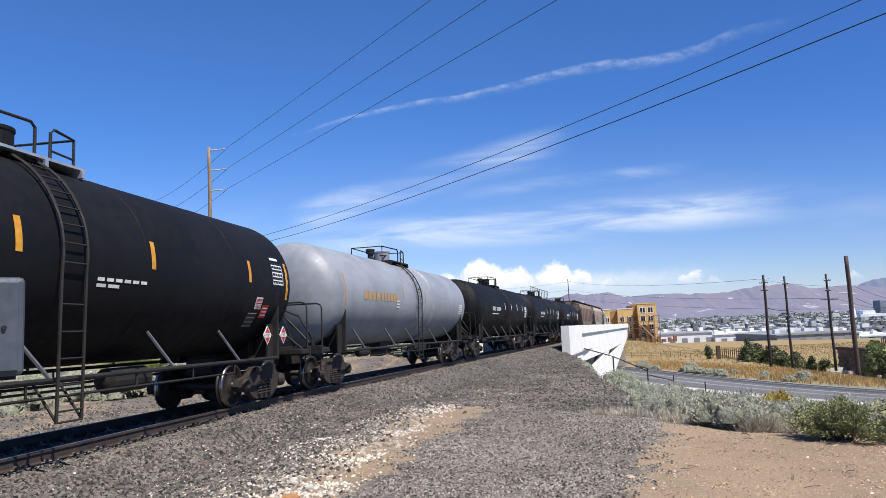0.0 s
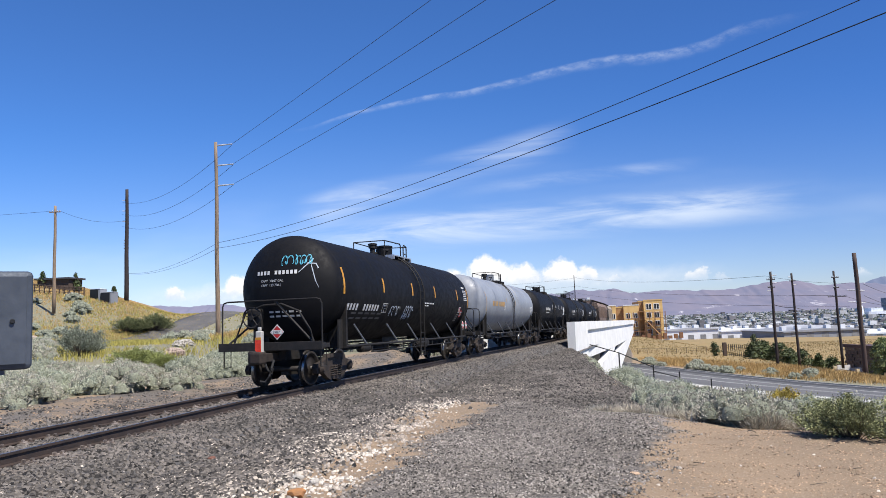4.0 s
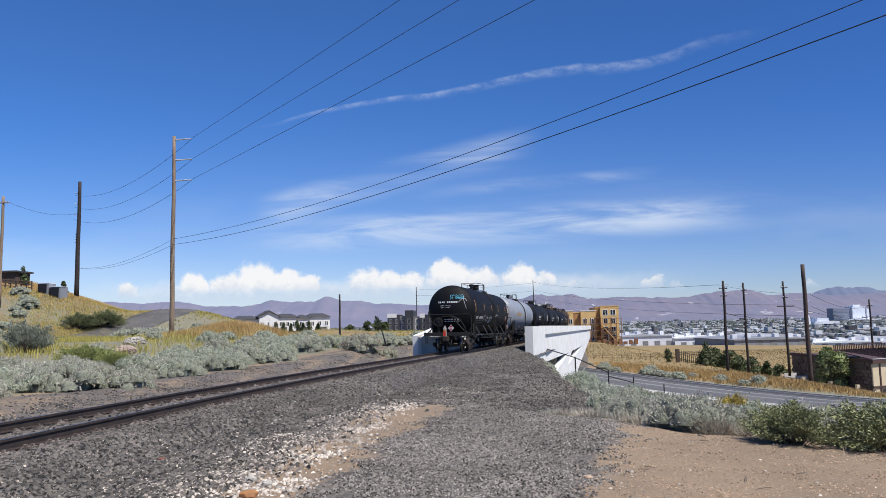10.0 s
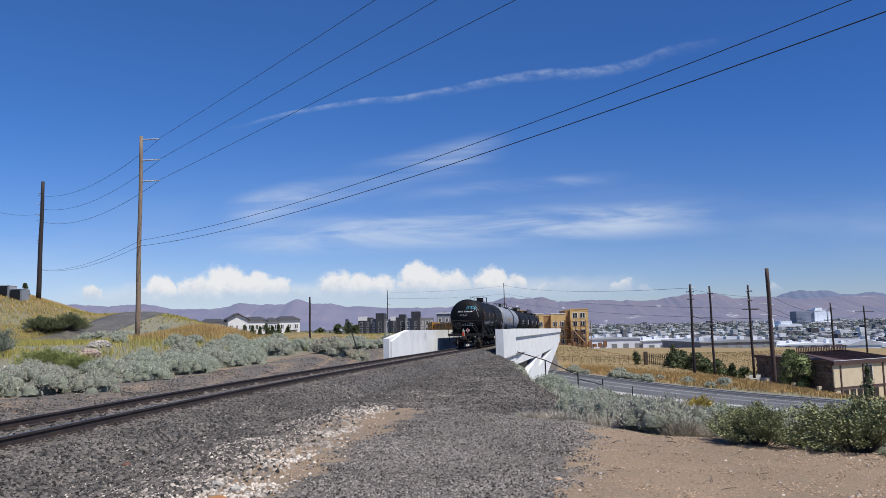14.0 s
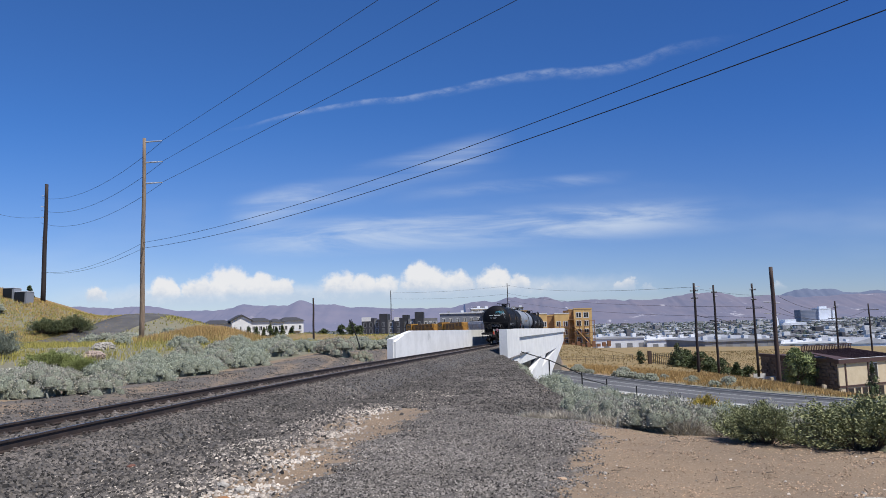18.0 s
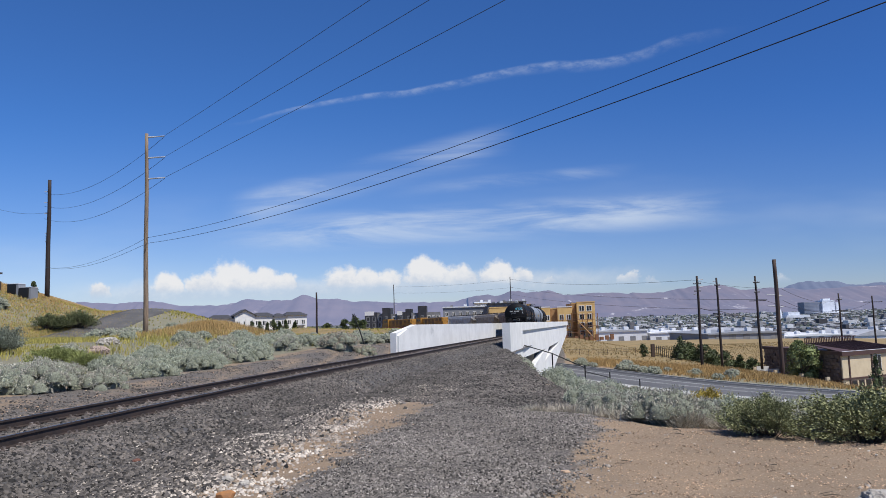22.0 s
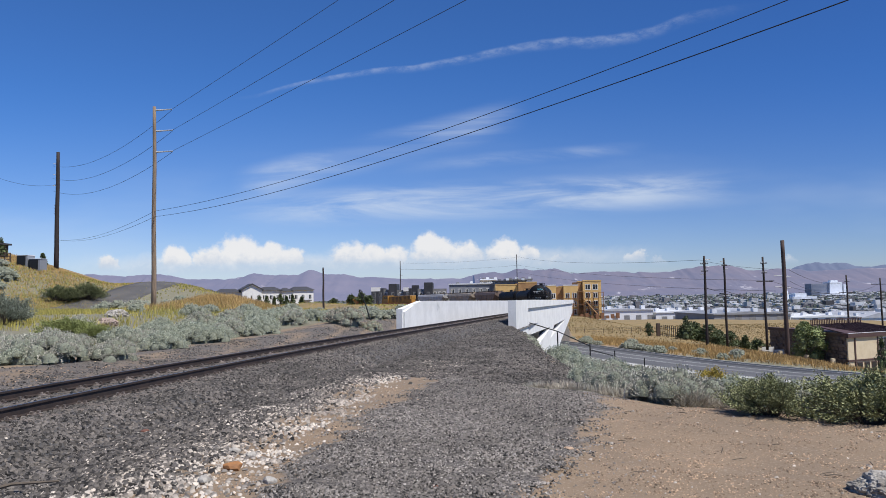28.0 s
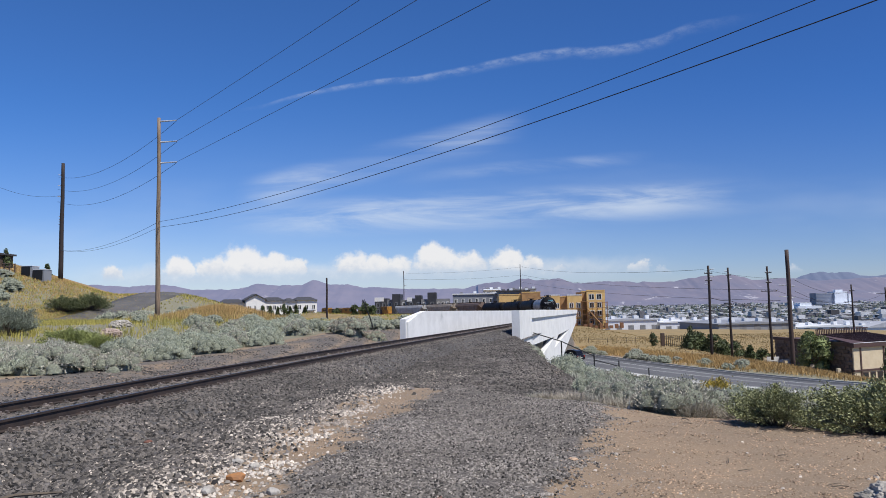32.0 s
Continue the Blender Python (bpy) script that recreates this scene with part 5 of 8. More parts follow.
def hopper_car(label, paint):
    car = thing("hopper_car", label, "hopper car", group="cars of the freight train")
    k = paint.name

    def body(bm):
        secs = []
        for x, zb in ((0.9, 3.2), (3.2, 1.3), (13.4, 1.3), (15.7, 3.2)):
            secs.append([bm.verts.new((x, y, z)) for y, z in ((-0.6, max(zb - 0.3, 0.95)), (-1.5, zb + 0.35), (-1.58, 3.6), (-1.3, 4.2), (-0.6, 4.5), (0.6, 4.5), (1.3, 4.2), (1.58, 3.6), (1.5, zb + 0.35), (0.6, max(zb - 0.3, 0.95)))])
        for a, b in zip(secs, secs[1:]):
            for j in range(10):
                bm.faces.new((a[j], b[j], b[(j + 1) % 10], a[(j + 1) % 10]))
        bm.faces.new(secs[0])
        bm.faces.new(secs[-1][::-1])
    shared("body", ("hopper", k), body, paint, car)
    for i, x in enumerate(np.arange(1.6, 15.2, 1.7)):
        [shared("side_post", ("post", k, i, sy), lambda bm: box(bm, x - 0.06, x + 0.06, sy * 1.6 - 0.05, sy * 1.6 + 0.05, 2.0, 3.75), paint, car) for sy in (-1, 1)]
    for i, x in enumerate((4.2, 8.3, 12.4)):
        shared("discharge_gate", ("gate", i), lambda bm: extrude_poly(bm, [(x - 1.4, 1.4), (x + 1.4, 1.4), (x + 0.5, 0.45), (x - 0.5, 0.45)], -0.7, 0.7), STEEL_DARK, car)
    shared("roof_walk", "roofwalk", lambda bm: (box(bm, 0.6, 16.0, -0.9, -0.6, 4.62, 4.66), box(bm, 0.6, 16.0, 0.6, 0.9, 4.62, 4.66), [box(bm, x, x + 0.05, -0.9, 0.9, 4.45, 4.62) for x in np.arange(1, 16, 2.0)]), STEEL_RUST, car)
    for i, x in enumerate((3.4, 6.7, 10.0, 13.2)):
        shared("hatch", ("hatch", i), lambda bm: lathe(bm, [(4.48, 0.42), (4.66, 0.42), (4.7, 0.3)], "z", 16, (x, 0, 0)), paint, car)
    for i, x in enumerate((0.5, 16.1)):
        shared("end_ladder", ("endladder", i), lambda bm: ([tube(bm, [(x, sy, 1.1), (x, sy, 4.4)], 0.03, 5) for sy in (-1.4, -0.9, 0.9, 1.4)], [tube(bm, [(x, s0, z), (x, s0 + 0.5, z)], 0.02, 5) for s0 in (-1.4, 0.9) for z in np.arange(1.3, 4.4, 0.4)]), STEEL_RUST, car)
    shared("sill", "hopsill", lambda bm: (box(bm, 0.1, 16.5, -0.25, 0.25, 0.75, 1.15), box(bm, 0.1, 0.5, -1.5, 1.5, 1.0, 1.15), box(bm, 16.1, 16.5, -1.5, 1.5, 1.0, 1.15)), STEEL_DARK, car)
    for x, s in ((0, -1), (16.62, 1)):
        coupler(car, x, s)
    return car, truck(car, 1.72) + truck(car, 14.9)


def locomotive(label, back=False):
    """Cab at the far end of x; long hood, walkway, fans, tanks and three-axle bogies."""
    car = thing("locomotive", label, "locomotive", group="locomotives of the freight train")
    L = 22.3
    shared("frame", "locoframe", lambda bm: box(bm, 0.5, L - 0.5, -1.52, 1.52, 1.25, 1.6, None, 0.03), LOCO_RED, car, "red sill band along the frame")
    shared("hood", "lochood", lambda bm: (box(bm, 1.2, 16.4, -0.95, 0.95, 1.6, 4.25, None, 0.08), box(bm, 1.4, 7.2, -1.35, 1.35, 3.0, 4.35, None, 0.08), box(bm, 20.2, 21.6, -0.9, 0.9, 1.6, 2.9, None, 0.1)), LOCO_YELLOW, car, "amber-yellow long hood")
    shared("cab", "lococab", lambda bm: extrude_poly(bm, [(16.5, 1.6), (16.5, 4.5), (16.8, 4.65), (19.6, 4.65), (20.2, 4.2), (20.2, 1.6)], -1.5, 1.5), LOCO_YELLOW, car, "amber-yellow cab")
    for sy in (-1, 1):
        shared("cab_window", ("cabwin", sy), lambda bm: (box(bm, 17.0, 17.9, sy * 1.5 - 0.02, sy * 1.5 + 0.02, 3.3, 4.0), box(bm, 18.2, 19.1, sy * 1.5 - 0.02, sy * 1.5 + 0.02, 3.3, 4.0)), GLASS_DARK, car, "dark cab windows")
        shared("windscreen", ("wind", sy), lambda bm: box(bm, 20.19, 20.22, min(sy * 0.2, sy * 1.3), max(sy * 0.2, sy * 1.3), 3.4, 4.1), GLASS_DARK, car)
        for i, x in enumerate((2.4, 5.0, 8.6, 11.0, 13.4)):
            shared("grille", ("grille", sy, i), lambda bm: [box(bm, x - 0.8, x + 0.8, sy * (1.36 if x < 7 else 0.96) - 0.02, sy * (1.36 if x < 7 else 0.96) + 0.02, z, z + 0.09) for z in np.arange(3.15 if x < 7 else 2.2, 4.1, 0.16)], LOCO_DARK, car, "dark radiator grille")
        shared("walkway_rail", ("locorail", sy), lambda bm: (tube(bm, [(0.7, sy * 1.48, 2.6), (16.3, sy * 1.48, 2.6)], 0.025, 5), [tube(bm, [(x, sy * 1.48, 1.6), (x, sy * 1.48, 2.6)], 0.02, 5) for x in np.arange(0.7, 16.4, 1.56)]), LOCO_YELLOW, car)
    for i, x in enumerate((3.0, 5.4, 9.5)):
        shared("roof_fan", ("fan", i), lambda bm: lathe(bm, [(4.3, 0.75), (4.5, 0.75), (4.52, 0.6)], "z", 20, (x, 0, 0)), LOCO_GREY, car)
    shared("roof", "locoroof", lambda bm: (box(bm, 1.6, 7.0, -1.2, 1.2, 4.35, 4.42), box(bm, 16.6, 19.6, -1.3, 1.3, 4.65, 4.7), box(bm, 11, 12.4, -0.4, 0.4, 4.25, 4.6)), LOCO_GREY, car)
    shared("fuel_tank", "fuel", lambda bm: box(bm, 8.2, 14.0, -1.4, 1.4, 0.35, 1.25, None, 0.15), STEEL_DARK, car)
    for x in (4.3, 18.0):
        shared("bogie", ("locobogie", x), lambda bm: ([box(bm, x - 2.6, x + 2.6, sy * 1.05 - 0.08, sy * 1.05 + 0.08, 0.45, 0.85, None, 0.04) for sy in (-1, 1)], box(bm, x - 0.6, x + 0.6, -1, 1, 0.6, 1.2), [lathe(bm, [(sy * 0.7, 0.5), (sy * 0.8, 0.5)], "y", 20, (x + dx, 0, 0.505)) for dx in (-1.95, 0, 1.95) for sy in (-1, 1)]), STEEL_DARK, car)
    shared("pilot", "pilot", lambda bm: (box(bm, 0.1, 0.5, -1.4, 1.4, 0.5, 1.6), box(bm, L - 0.5, L - 0.1, -1.4, 1.4, 0.2, 1.6)), LOCO_DARK, car)
    return car


TRAIN = []  # (thing, wheelsets, distance of its rear end from the train's tail, rear and front bolster)
PITCH = 17.45


def lengthen(car, k):
    """Give a car another length over its couplers."""
    for c in car.children:
        c.matrix_basis = Matrix.Scale(k, 4, (1, 0, 0)) @ c.matrix_basis


def train():
    specs = [("matt black tank car with amber stripes and graffiti, at the tail", TANK_BLACK, "black_marked", dress_black),
             ("faded grey tank car with orange marks", TANK_GREY, "grey", dress_grey),
             ("plain black tank car with white marks", TANK_BLACK, "black", dress_plain),
             ("black tank car with a long rail on its top", TANK_BLACK, "black_long_rail", dress_plain),
             ("plain black tank car with white marks", TANK_BLACK, "black", dress_plain)]
    at = 0.0
    for label, paint, look_, dress in specs:
        car, sets = tank_car(label, paint, look_, 8.2 if look_ == "black_marked" else 8.3)
        dress(car)
        TRAIN.append((car, sets, at, 1.72, 14.9))
        at += PITCH
    for label, paint in (("brown covered hopper car", HOPPER_BROWN), ("weathered beige covered hopper car", HOPPER_BEIGE), ("light grey covered hopper car", HOPPER_GREY)):
        car, sets = hopper_car(label, paint)
        lengthen(car, 1.18)
        TRAIN.append((car, sets, at, 2.03, 17.58))
        at += 20.4
    at += 2.1
    for k in range(2):
        engine = locomotive("amber-yellow diesel locomotive with dark grilles and a red sill")
        lengthen(engine, 0.93)
        TRAIN.append((engine, [], at, 4.0, 16.7))
        at += 21.5


train()


# ---- poles and wires ----
def pole(label, x, y, z0, z1, r0, r1, material, lean=0.0, arms=(), xarms=(), group="utility poles"):
    e = thing("utility_pole", label, "utility pole", pose(x, y, z0), group)
    h = z1 - z0
    bm = bmesh.new()
    n = 10
    tube(bm, [(lean * i / n + 0.03 * math.sin(i * 1.1), 0, -1.0 * (i == 0) + h * i / n) for i in range(n + 1)], r0, 12, r2=r1)
    part("shaft", finish(bm), material, e, smooth=True)
    for z, dx, length in arms:
        bm = bmesh.new()
        tube(bm, [(lean * z / h + dx * 0.1, 0, z), (lean * z / h + dx * length, 0, z + 0.08)], 0.09, 8, r2=0.06)
        a = part("standoff_insulator", finish(bm), INSULATOR, e, "pale horizontal line insulator")
    for z, half in xarms:
        bm = bmesh.new()
        box(bm, -half, half, -0.2, -0.08, z - 0.07, z + 0.07)
        c = part("crossarm", finish(bm), material, e)
        for dx in (-half * 0.92, -half * 0.45, half * 0.45, half * 0.92):
            bm = bmesh.new()
            lathe(bm, [(z + 0.07, 0.03), (z + 0.12, 0.07), (z + 0.24, 0.07), (z + 0.28, 0.03)], "z", 8, (dx, -0.14, 0))
            part("insulator", finish(bm), INSULATOR, c)
    return e


def wire(name, a, b, sag, r, label="thin dark overhead cable"):
    bm = bmesh.new()
    a, b = Vector(a), Vector(b)
    n = 26
    tube(bm, [a.lerp(b, i / n) - Vector((0, 0, sag * 4 * (i / n) * (1 - i / n))) for i in range(n + 1)], r, 5)
    return tagged(part(name, finish(bm), WIRE), label, "cable", "overhead cables")


def poles():
    pole("tall weathered timber pole with three pale insulators", -32.1, 74, 0.2, 22.2, 0.27, 0.17, WOOD_POLE, -0.1, ((21.6, 1, 1.9), (19.3, 1, 2.0), (17.0, 1, 2.0)))
    pole("tall dark creosoted pole on the hill", -72.1, 125, 7.0, 28.4, 0.42, 0.28, WOOD_DARK, 0, [(19.2, -1, 0.9), (17.2, -1, 0.9), (15.2, -1, 0.9)] + [(10 + 0.5 * k, -1, 0.6) for k in range(4)])
    pole("weathered timber pole on the hill", -69.3, 100, 5.5, 21.1, 0.26, 0.18, WOOD_POLE, 0, (), ((14.6, 0.9),))
    pole("short dark pole on the plain", -35.7, 190, -3.5, 9.0, 0.3, 0.22, WOOD_DARK)
    pole("slender far pole with side insulators", 27.3, 300, -6, 17.6, 0.22, 0.15, WOOD_DARK, 0, ((22.5, 1, 1.2), (19, 1, 1.2), (16, 1, 1.2)))
    pole("slender far pole with side insulators", -23.0, 300, -6, 15.7, 0.22, 0.15, WOOD_DARK, 0, ((18, 1, 1.2), (15.4, 1, 1.2), (13, 1, 1.2)))
    pole("thick brown timber pole", 52.8, 112, -10, 9.0, 0.36, 0.29, WOOD_BROWN, 0, ((13.3, -1, 1.6), (13.1, 1, 1.0), (11.5, -1, 1.6), (11.3, 1, 1.0), (9.8, -1, 1.4)))
    pole("dark timber pole with a crossarm", 44.8, 125, -9, 7.3, 0.26, 0.19, WOOD_DARK, 0.1, ((15.6, 1, 1.0), (14.3, 1, 1.0), (13.0, -1, 0.8)), ((14.9, 0.7), (13.6, 0.6)))
    pole("dark timber pole with a crossarm", 50.3, 130, -9, 7.1, 0.24, 0.17, WOOD_DARK, 0, ((15.4, -1, 0.7), (14.0, 1, 0.7)), ((14.7, 0.5), (8.9, 0.5)))
    pole("dark timber pole with a wide crossarm", 57.6, 130, -9, 7.2, 0.24, 0.17, WOOD_DARK, -0.1, (), ((11.6, 1.5), (15.0, 0.6), (13.2, 0.5)))
    pole("dark timber pole with a wide crossarm", 95.1, 170, -9.5, 4.2, 0.24, 0.17, WOOD_DARK, 0, (), ((9.5, 2.0), (12.2, 0.6)))
    pole("dark timber pole with a wide crossarm", 115.3, 190, -9.5, 3.6, 0.24, 0.17, WOOD_DARK, 0, (), ((11.4, 2.6),))


poles()




def wires():
    a = Vector((-32.1, 74, 0))
    for z, dx, via in ((21.9, 1.8, (-3.7, 42.4, 22.0)), (19.6, 1.9, (0.2, 37.4, 19.5)), (17.3, 1.9, (4.1, 33.0, 17.3))):
        p = Vector((a.x + dx, a.y, z))
        v = Vector(via)
        end = p + (v + Vector((0, 0, 0.25)) - p) * 2.1
        wire("cable", p, end, 0.25, 0.018)
        wire("cable", p - Vector((0, 0, 0.1)), (-73.0, 125, z + 4.0), 2.2, 0.022)
    for z, end, sag in ((10.75, (29.89, 6.55, 14.83), 2.0), (10.15, (21.06, 6.55, 10.33), 1.45)):
        p = Vector((-32.0, 73.8, z))
        wire("cable", p, end, sag, 0.019)
        wire("cable", p, (-72.5, 125, 12.4), 1.2, 0.018)
    wire("cable", (-69.3, 99.9, 20.3), (-130, 80, 20.5), 1.5, 0.02)
    wire("cable", (-68.6, 99.9, 20.3), (-72.0, 125, 22.5), 1.0, 0.02)
    wire("cable", (51.2, 112, 4.4), (44.0, 125, 6.6), 0.3, 0.02)
    wire("cable", (44.0, 125, 6.6), (28.0, 300, 16.5), 1.4, 0.03)
    wire("cable", (51.2, 112, 2.6), (28.0, 300, 13.0), 1.4, 0.03)
    wire("cable", (51.4, 112, 0.9), (28.0, 300, 10.0), 1.4, 0.03)
    wire("cable", (28.4, 300, 16.5), (-22, 300, 14.7), 0.8, 0.03)
    wire("cable", (28.4, 300, 13.0), (-22, 300, 12.1), 0.8, 0.03)
    wire("cable", (53.7, 112, 4.2), (95.0, 170, 2.6), 1.2, 0.03)
    wire("cable", (53.7, 112, 2.4), (95.0, 170, 0.2), 1.2, 0.03)
    wire("cable", (58.9, 130, 2.7), (95.0, 170, 0.0), 1.0, 0.03)
    wire("cable", (45.0, 125, 1.6), (50.3, 130, 1.0), 0.2, 0.05)
    wire("cable", (50.3, 130, 1.0), (57.6, 130, -0.5), 0.3, 0.05)
    wire("cable", (95.0, 170, 0.0), (115.3, 190, 2.2), 0.6, 0.03)


wires()


# ---- far hills ----
def hills(name, label, y0, depth, base, peaks, x0, x1, material, seed):
    """A ridge as a sheet folded by noise: a foot, a crest and a back."""
    xs = np.linspace(x0, x1, 420)
    ts = np.linspace(0, 1, 26)
    verts = []
    for t in ts:
        for x in xs:
            crest = base + sum(h * math.exp(-((x - c) / w) ** 2) for c, h, w in peaks)
            n = noise.fractal(Vector((x * 0.004, t * 3.0 + seed, seed)), 0.9, 2.1, 6) 
            gully = abs(noise.noise(Vector((x * 0.016 + n, t * 1.5, seed + 5))))
            rise = min(1, t / 0.8) ** 1.25
            z = -32 + (crest + 32 + 4 * noise.fractal(Vector((x * 0.012, seed, 0)), 0.8, 2.0, 5)) * rise * (1 - 0.28 * gully * (1 - t) * 1.6) + 3 * n * rise
            if t > 0.85:
                z -= (t - 0.85) * 60
            verts.append((x, y0 + depth * t, z))
    k = len(xs)
    faces = [(i * k + j, i * k + j + 1, (i + 1) * k + j + 1, (i + 1) * k + j) for i in range(len(ts) - 1) for j in range(k - 1)]
    me = bpy.data.meshes.new(name)
    me.from_pydata(verts, [], faces)
    me.polygons.foreach_set("use_smooth", np.ones(len(faces), bool))
    me.materials.append(material)
    return tagged(new(name, me), label, "mountains", kind="structure")


def hazy_rock(name, c1, c2, c3, haze_glow):
    m = bpy.data.materials.new(name)
    m.use_nodes = True
    t = Nodes(m.node_tree)
    pos = t.tree.nodes.new("ShaderNodeNewGeometry").outputs["Position"]
    col = t.mix(t.ramp(t.noise(pos, 0.006, 7, 0.7), 0.35, 0.65), (*c1, 1), (*c2, 1))
    col = t.mix(t.ramp(t.noise(pos, 0.0075, 5, 0.75, 1.0), 0.61, 0.68), col, (*c3, 1))
    b = t.add("ShaderNodeBsdfPrincipled", Roughness=1.0)
    t.put(b.inputs["Base Color"], col)
    # distance haze is added as a faint blue emission over the rock colour
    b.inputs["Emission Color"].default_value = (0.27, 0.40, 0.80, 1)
    b.inputs["Emission Strength"].default_value = haze_glow
    out = t.add("ShaderNodeOutputMaterial")
    t.tree.links.new(b.outputs[0], out.inputs[0])
    return m


def skyline():
    left = hazy_rock("far_hill_rock", (0.13, 0.105, 0.11), (0.1, 0.085, 0.095), (0.2, 0.17, 0.165), 0.25)
    right = hazy_rock("near_range_rock", (0.12, 0.09, 0.085), (0.09, 0.075, 0.08), (0.36, 0.33, 0.32), 0.23)
    back = hazy_rock("back_range_rock", (0.08, 0.085, 0.1), (0.065, 0.07, 0.085), (0.1, 0.1, 0.11), 0.24)
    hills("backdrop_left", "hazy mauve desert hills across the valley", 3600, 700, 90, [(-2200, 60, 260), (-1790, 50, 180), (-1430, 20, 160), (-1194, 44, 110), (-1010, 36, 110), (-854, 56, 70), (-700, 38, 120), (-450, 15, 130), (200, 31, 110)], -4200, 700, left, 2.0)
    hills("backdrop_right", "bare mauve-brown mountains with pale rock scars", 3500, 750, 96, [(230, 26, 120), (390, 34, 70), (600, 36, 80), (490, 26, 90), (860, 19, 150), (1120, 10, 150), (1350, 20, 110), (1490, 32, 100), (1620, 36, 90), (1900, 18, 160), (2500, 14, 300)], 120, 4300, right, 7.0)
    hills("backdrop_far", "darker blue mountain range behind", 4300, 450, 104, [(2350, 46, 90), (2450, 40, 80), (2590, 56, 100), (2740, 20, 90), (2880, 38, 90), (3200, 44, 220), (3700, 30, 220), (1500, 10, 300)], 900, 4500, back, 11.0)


skyline()


# ---- the town in the valley ----
VALLEY = -29.0


def boxes_mesh(name, rows, material, label, category):
    """Many small far blocks in one mesh: x, y, width, depth, height."""
    verts, faces = [], []
    for x, y, w, d, h in rows:
        z = VALLEY - 0.5
        b = len(verts)
        verts += [(x + sx * w / 2, y + sy * d / 2, z + sz * h) for sz in (0, 1) for sy in (-1, 1) for sx in (-1, 1)]
        faces += [(b + i, b + j, b + k, b + l) for i, j, k, l in ((4, 5, 7, 6), (0, 1, 5, 4), (1, 3, 7, 5), (3, 2, 6, 7), (2, 0, 4, 6))]
    me = bpy.data.meshes.new(name)
    me.from_pydata(verts, [], faces)
    me.materials.append(material)
    return tagged(new(name, me), label, category, kind="stuff")


TOWN_PALE = mat("far_pale_walls", (0.6, 0.6, 0.6), 0.8, 0, (0.36, 0.36, 0.36), 0.01, per_island=0.4, coords="World")
TOWN_DARK = mat("far_dark_walls", (0.16, 0.15, 0.15), 0.8, 0, (0.1, 0.1, 0.11), 0.01, per_island=0.5, coords="World")
# crown green is greyed and lightened to carry the haze between
TOWN_TREE = mat("far_tree_crowns", (0.06, 0.075, 0.06), 0.9, 0, (0.085, 0.1, 0.08), 0.02, per_island=0.5, coords="World")


def town():
    rnd = random.Random(21)
    pale, dark = [], []
    for i in range(6500):
        y = 620 * (3300 / 620) ** rnd.random()
        x = y * rnd.uniform(0.1, 1.0)
        if i % 9 == 0:
            x = -y * rnd.uniform(0.0, 0.6)
        k = min(1.1, 0.3 + y / 3200)
        (pale if rnd.random() < 0.6 else dark).append((x, y, rnd.uniform(5, 20) * k, rnd.uniform(8, 22) * k, rnd.uniform(3.2, 6.5) * (1 + (rnd.random() < 0.03) * 1.0)))
    boxes_mesh("town_pale_buildings", pale, TOWN_PALE, "many small pale roofs and walls across the valley", "buildings")
    boxes_mesh("town_dark_buildings", dark, TOWN_DARK, "many small darker roofs across the valley", "buildings")
    # crowns of town trees: small lumpy solids
    bm_v, bm_f = [], []
    for i in range(7000):
        y = 480 * (3400 / 480) ** rnd.random()
        x = y * rnd.uniform(0.08, 1.02) if i % 6 else -y * rnd.uniform(0, 0.7)
        z = VALLEY
        r = rnd.uniform(1.9, 3.6) * min(1.5, 0.7 + y / 2200)
        b = len(bm_v)
        for a, e in ((0, 0.05), (1, 0.0), (2, 0.08), (3, 0.0), (4, 0.06), (0.5, 0.6), (1.7, 0.75), (2.9, 0.6), (4.1, 0.7), (2, 1.0)):
            k = r * (1 if e < 0.1 else 0.75 if e < 0.9 else 0.1) * rnd.uniform(0.75, 1.15)
            ang = a * 2 * math.pi / 5
            bm_v.append((x + k * math.cos(ang), y + k * math.sin(ang), z + e * r * 1.5))
        bm_f += [(b + i0, b + (i0 + 1) % 5, b + 5 + min(i0, 3)) for i0 in range(5)] + [(b + 5 + j, b + 5 + (j + 1) % 4, b + 9) for j in range(4)] + [(b + (j + 1) % 5, b + 5 + (j + 1) % 4, b + 5 + j) for j in range(4)]
    me = bpy.data.meshes.new("town_trees")
    me.from_pydata(bm_v, [], bm_f)
    me.materials.append(TOWN_TREE)
    tagged(new("town_trees", me), "dark green tree crowns among the far houses", "trees", kind="stuff")


town()


def windows(parent, xs, zs, y, w, h, frame_mat, sub=True, facing=-1):
    """A grid of framed panes on a wall that faces the camera."""
    for x in xs:
        for z in zs:
            key = ("winframe", round(w, 2), round(h, 2), frame_mat.name)
            f = shared("window", key, lambda bm: (box(bm, -w / 2 - 0.2, w / 2 + 0.2, -0.06, 0.02, -0.2, 0.0), box(bm, -w / 2 - 0.2, w / 2 + 0.2, -0.06, 0.02, h, h + 0.2), box(bm, -w / 2 - 0.2, -w / 2, -0.06, 0.02, 0, h), box(bm, w / 2, w / 2 + 0.2, -0.06, 0.02, 0, h), box(bm, -0.07, 0.07, -0.05, 0.02, 0, h)), frame_mat, parent, m=pose(x, y, z))
            shared("pane", ("pane", round(w, 2), round(h, 2)), lambda bm: box(bm, -w / 2, w / 2, -0.03, 0.0, 0, h), GLASS_DARK, f)


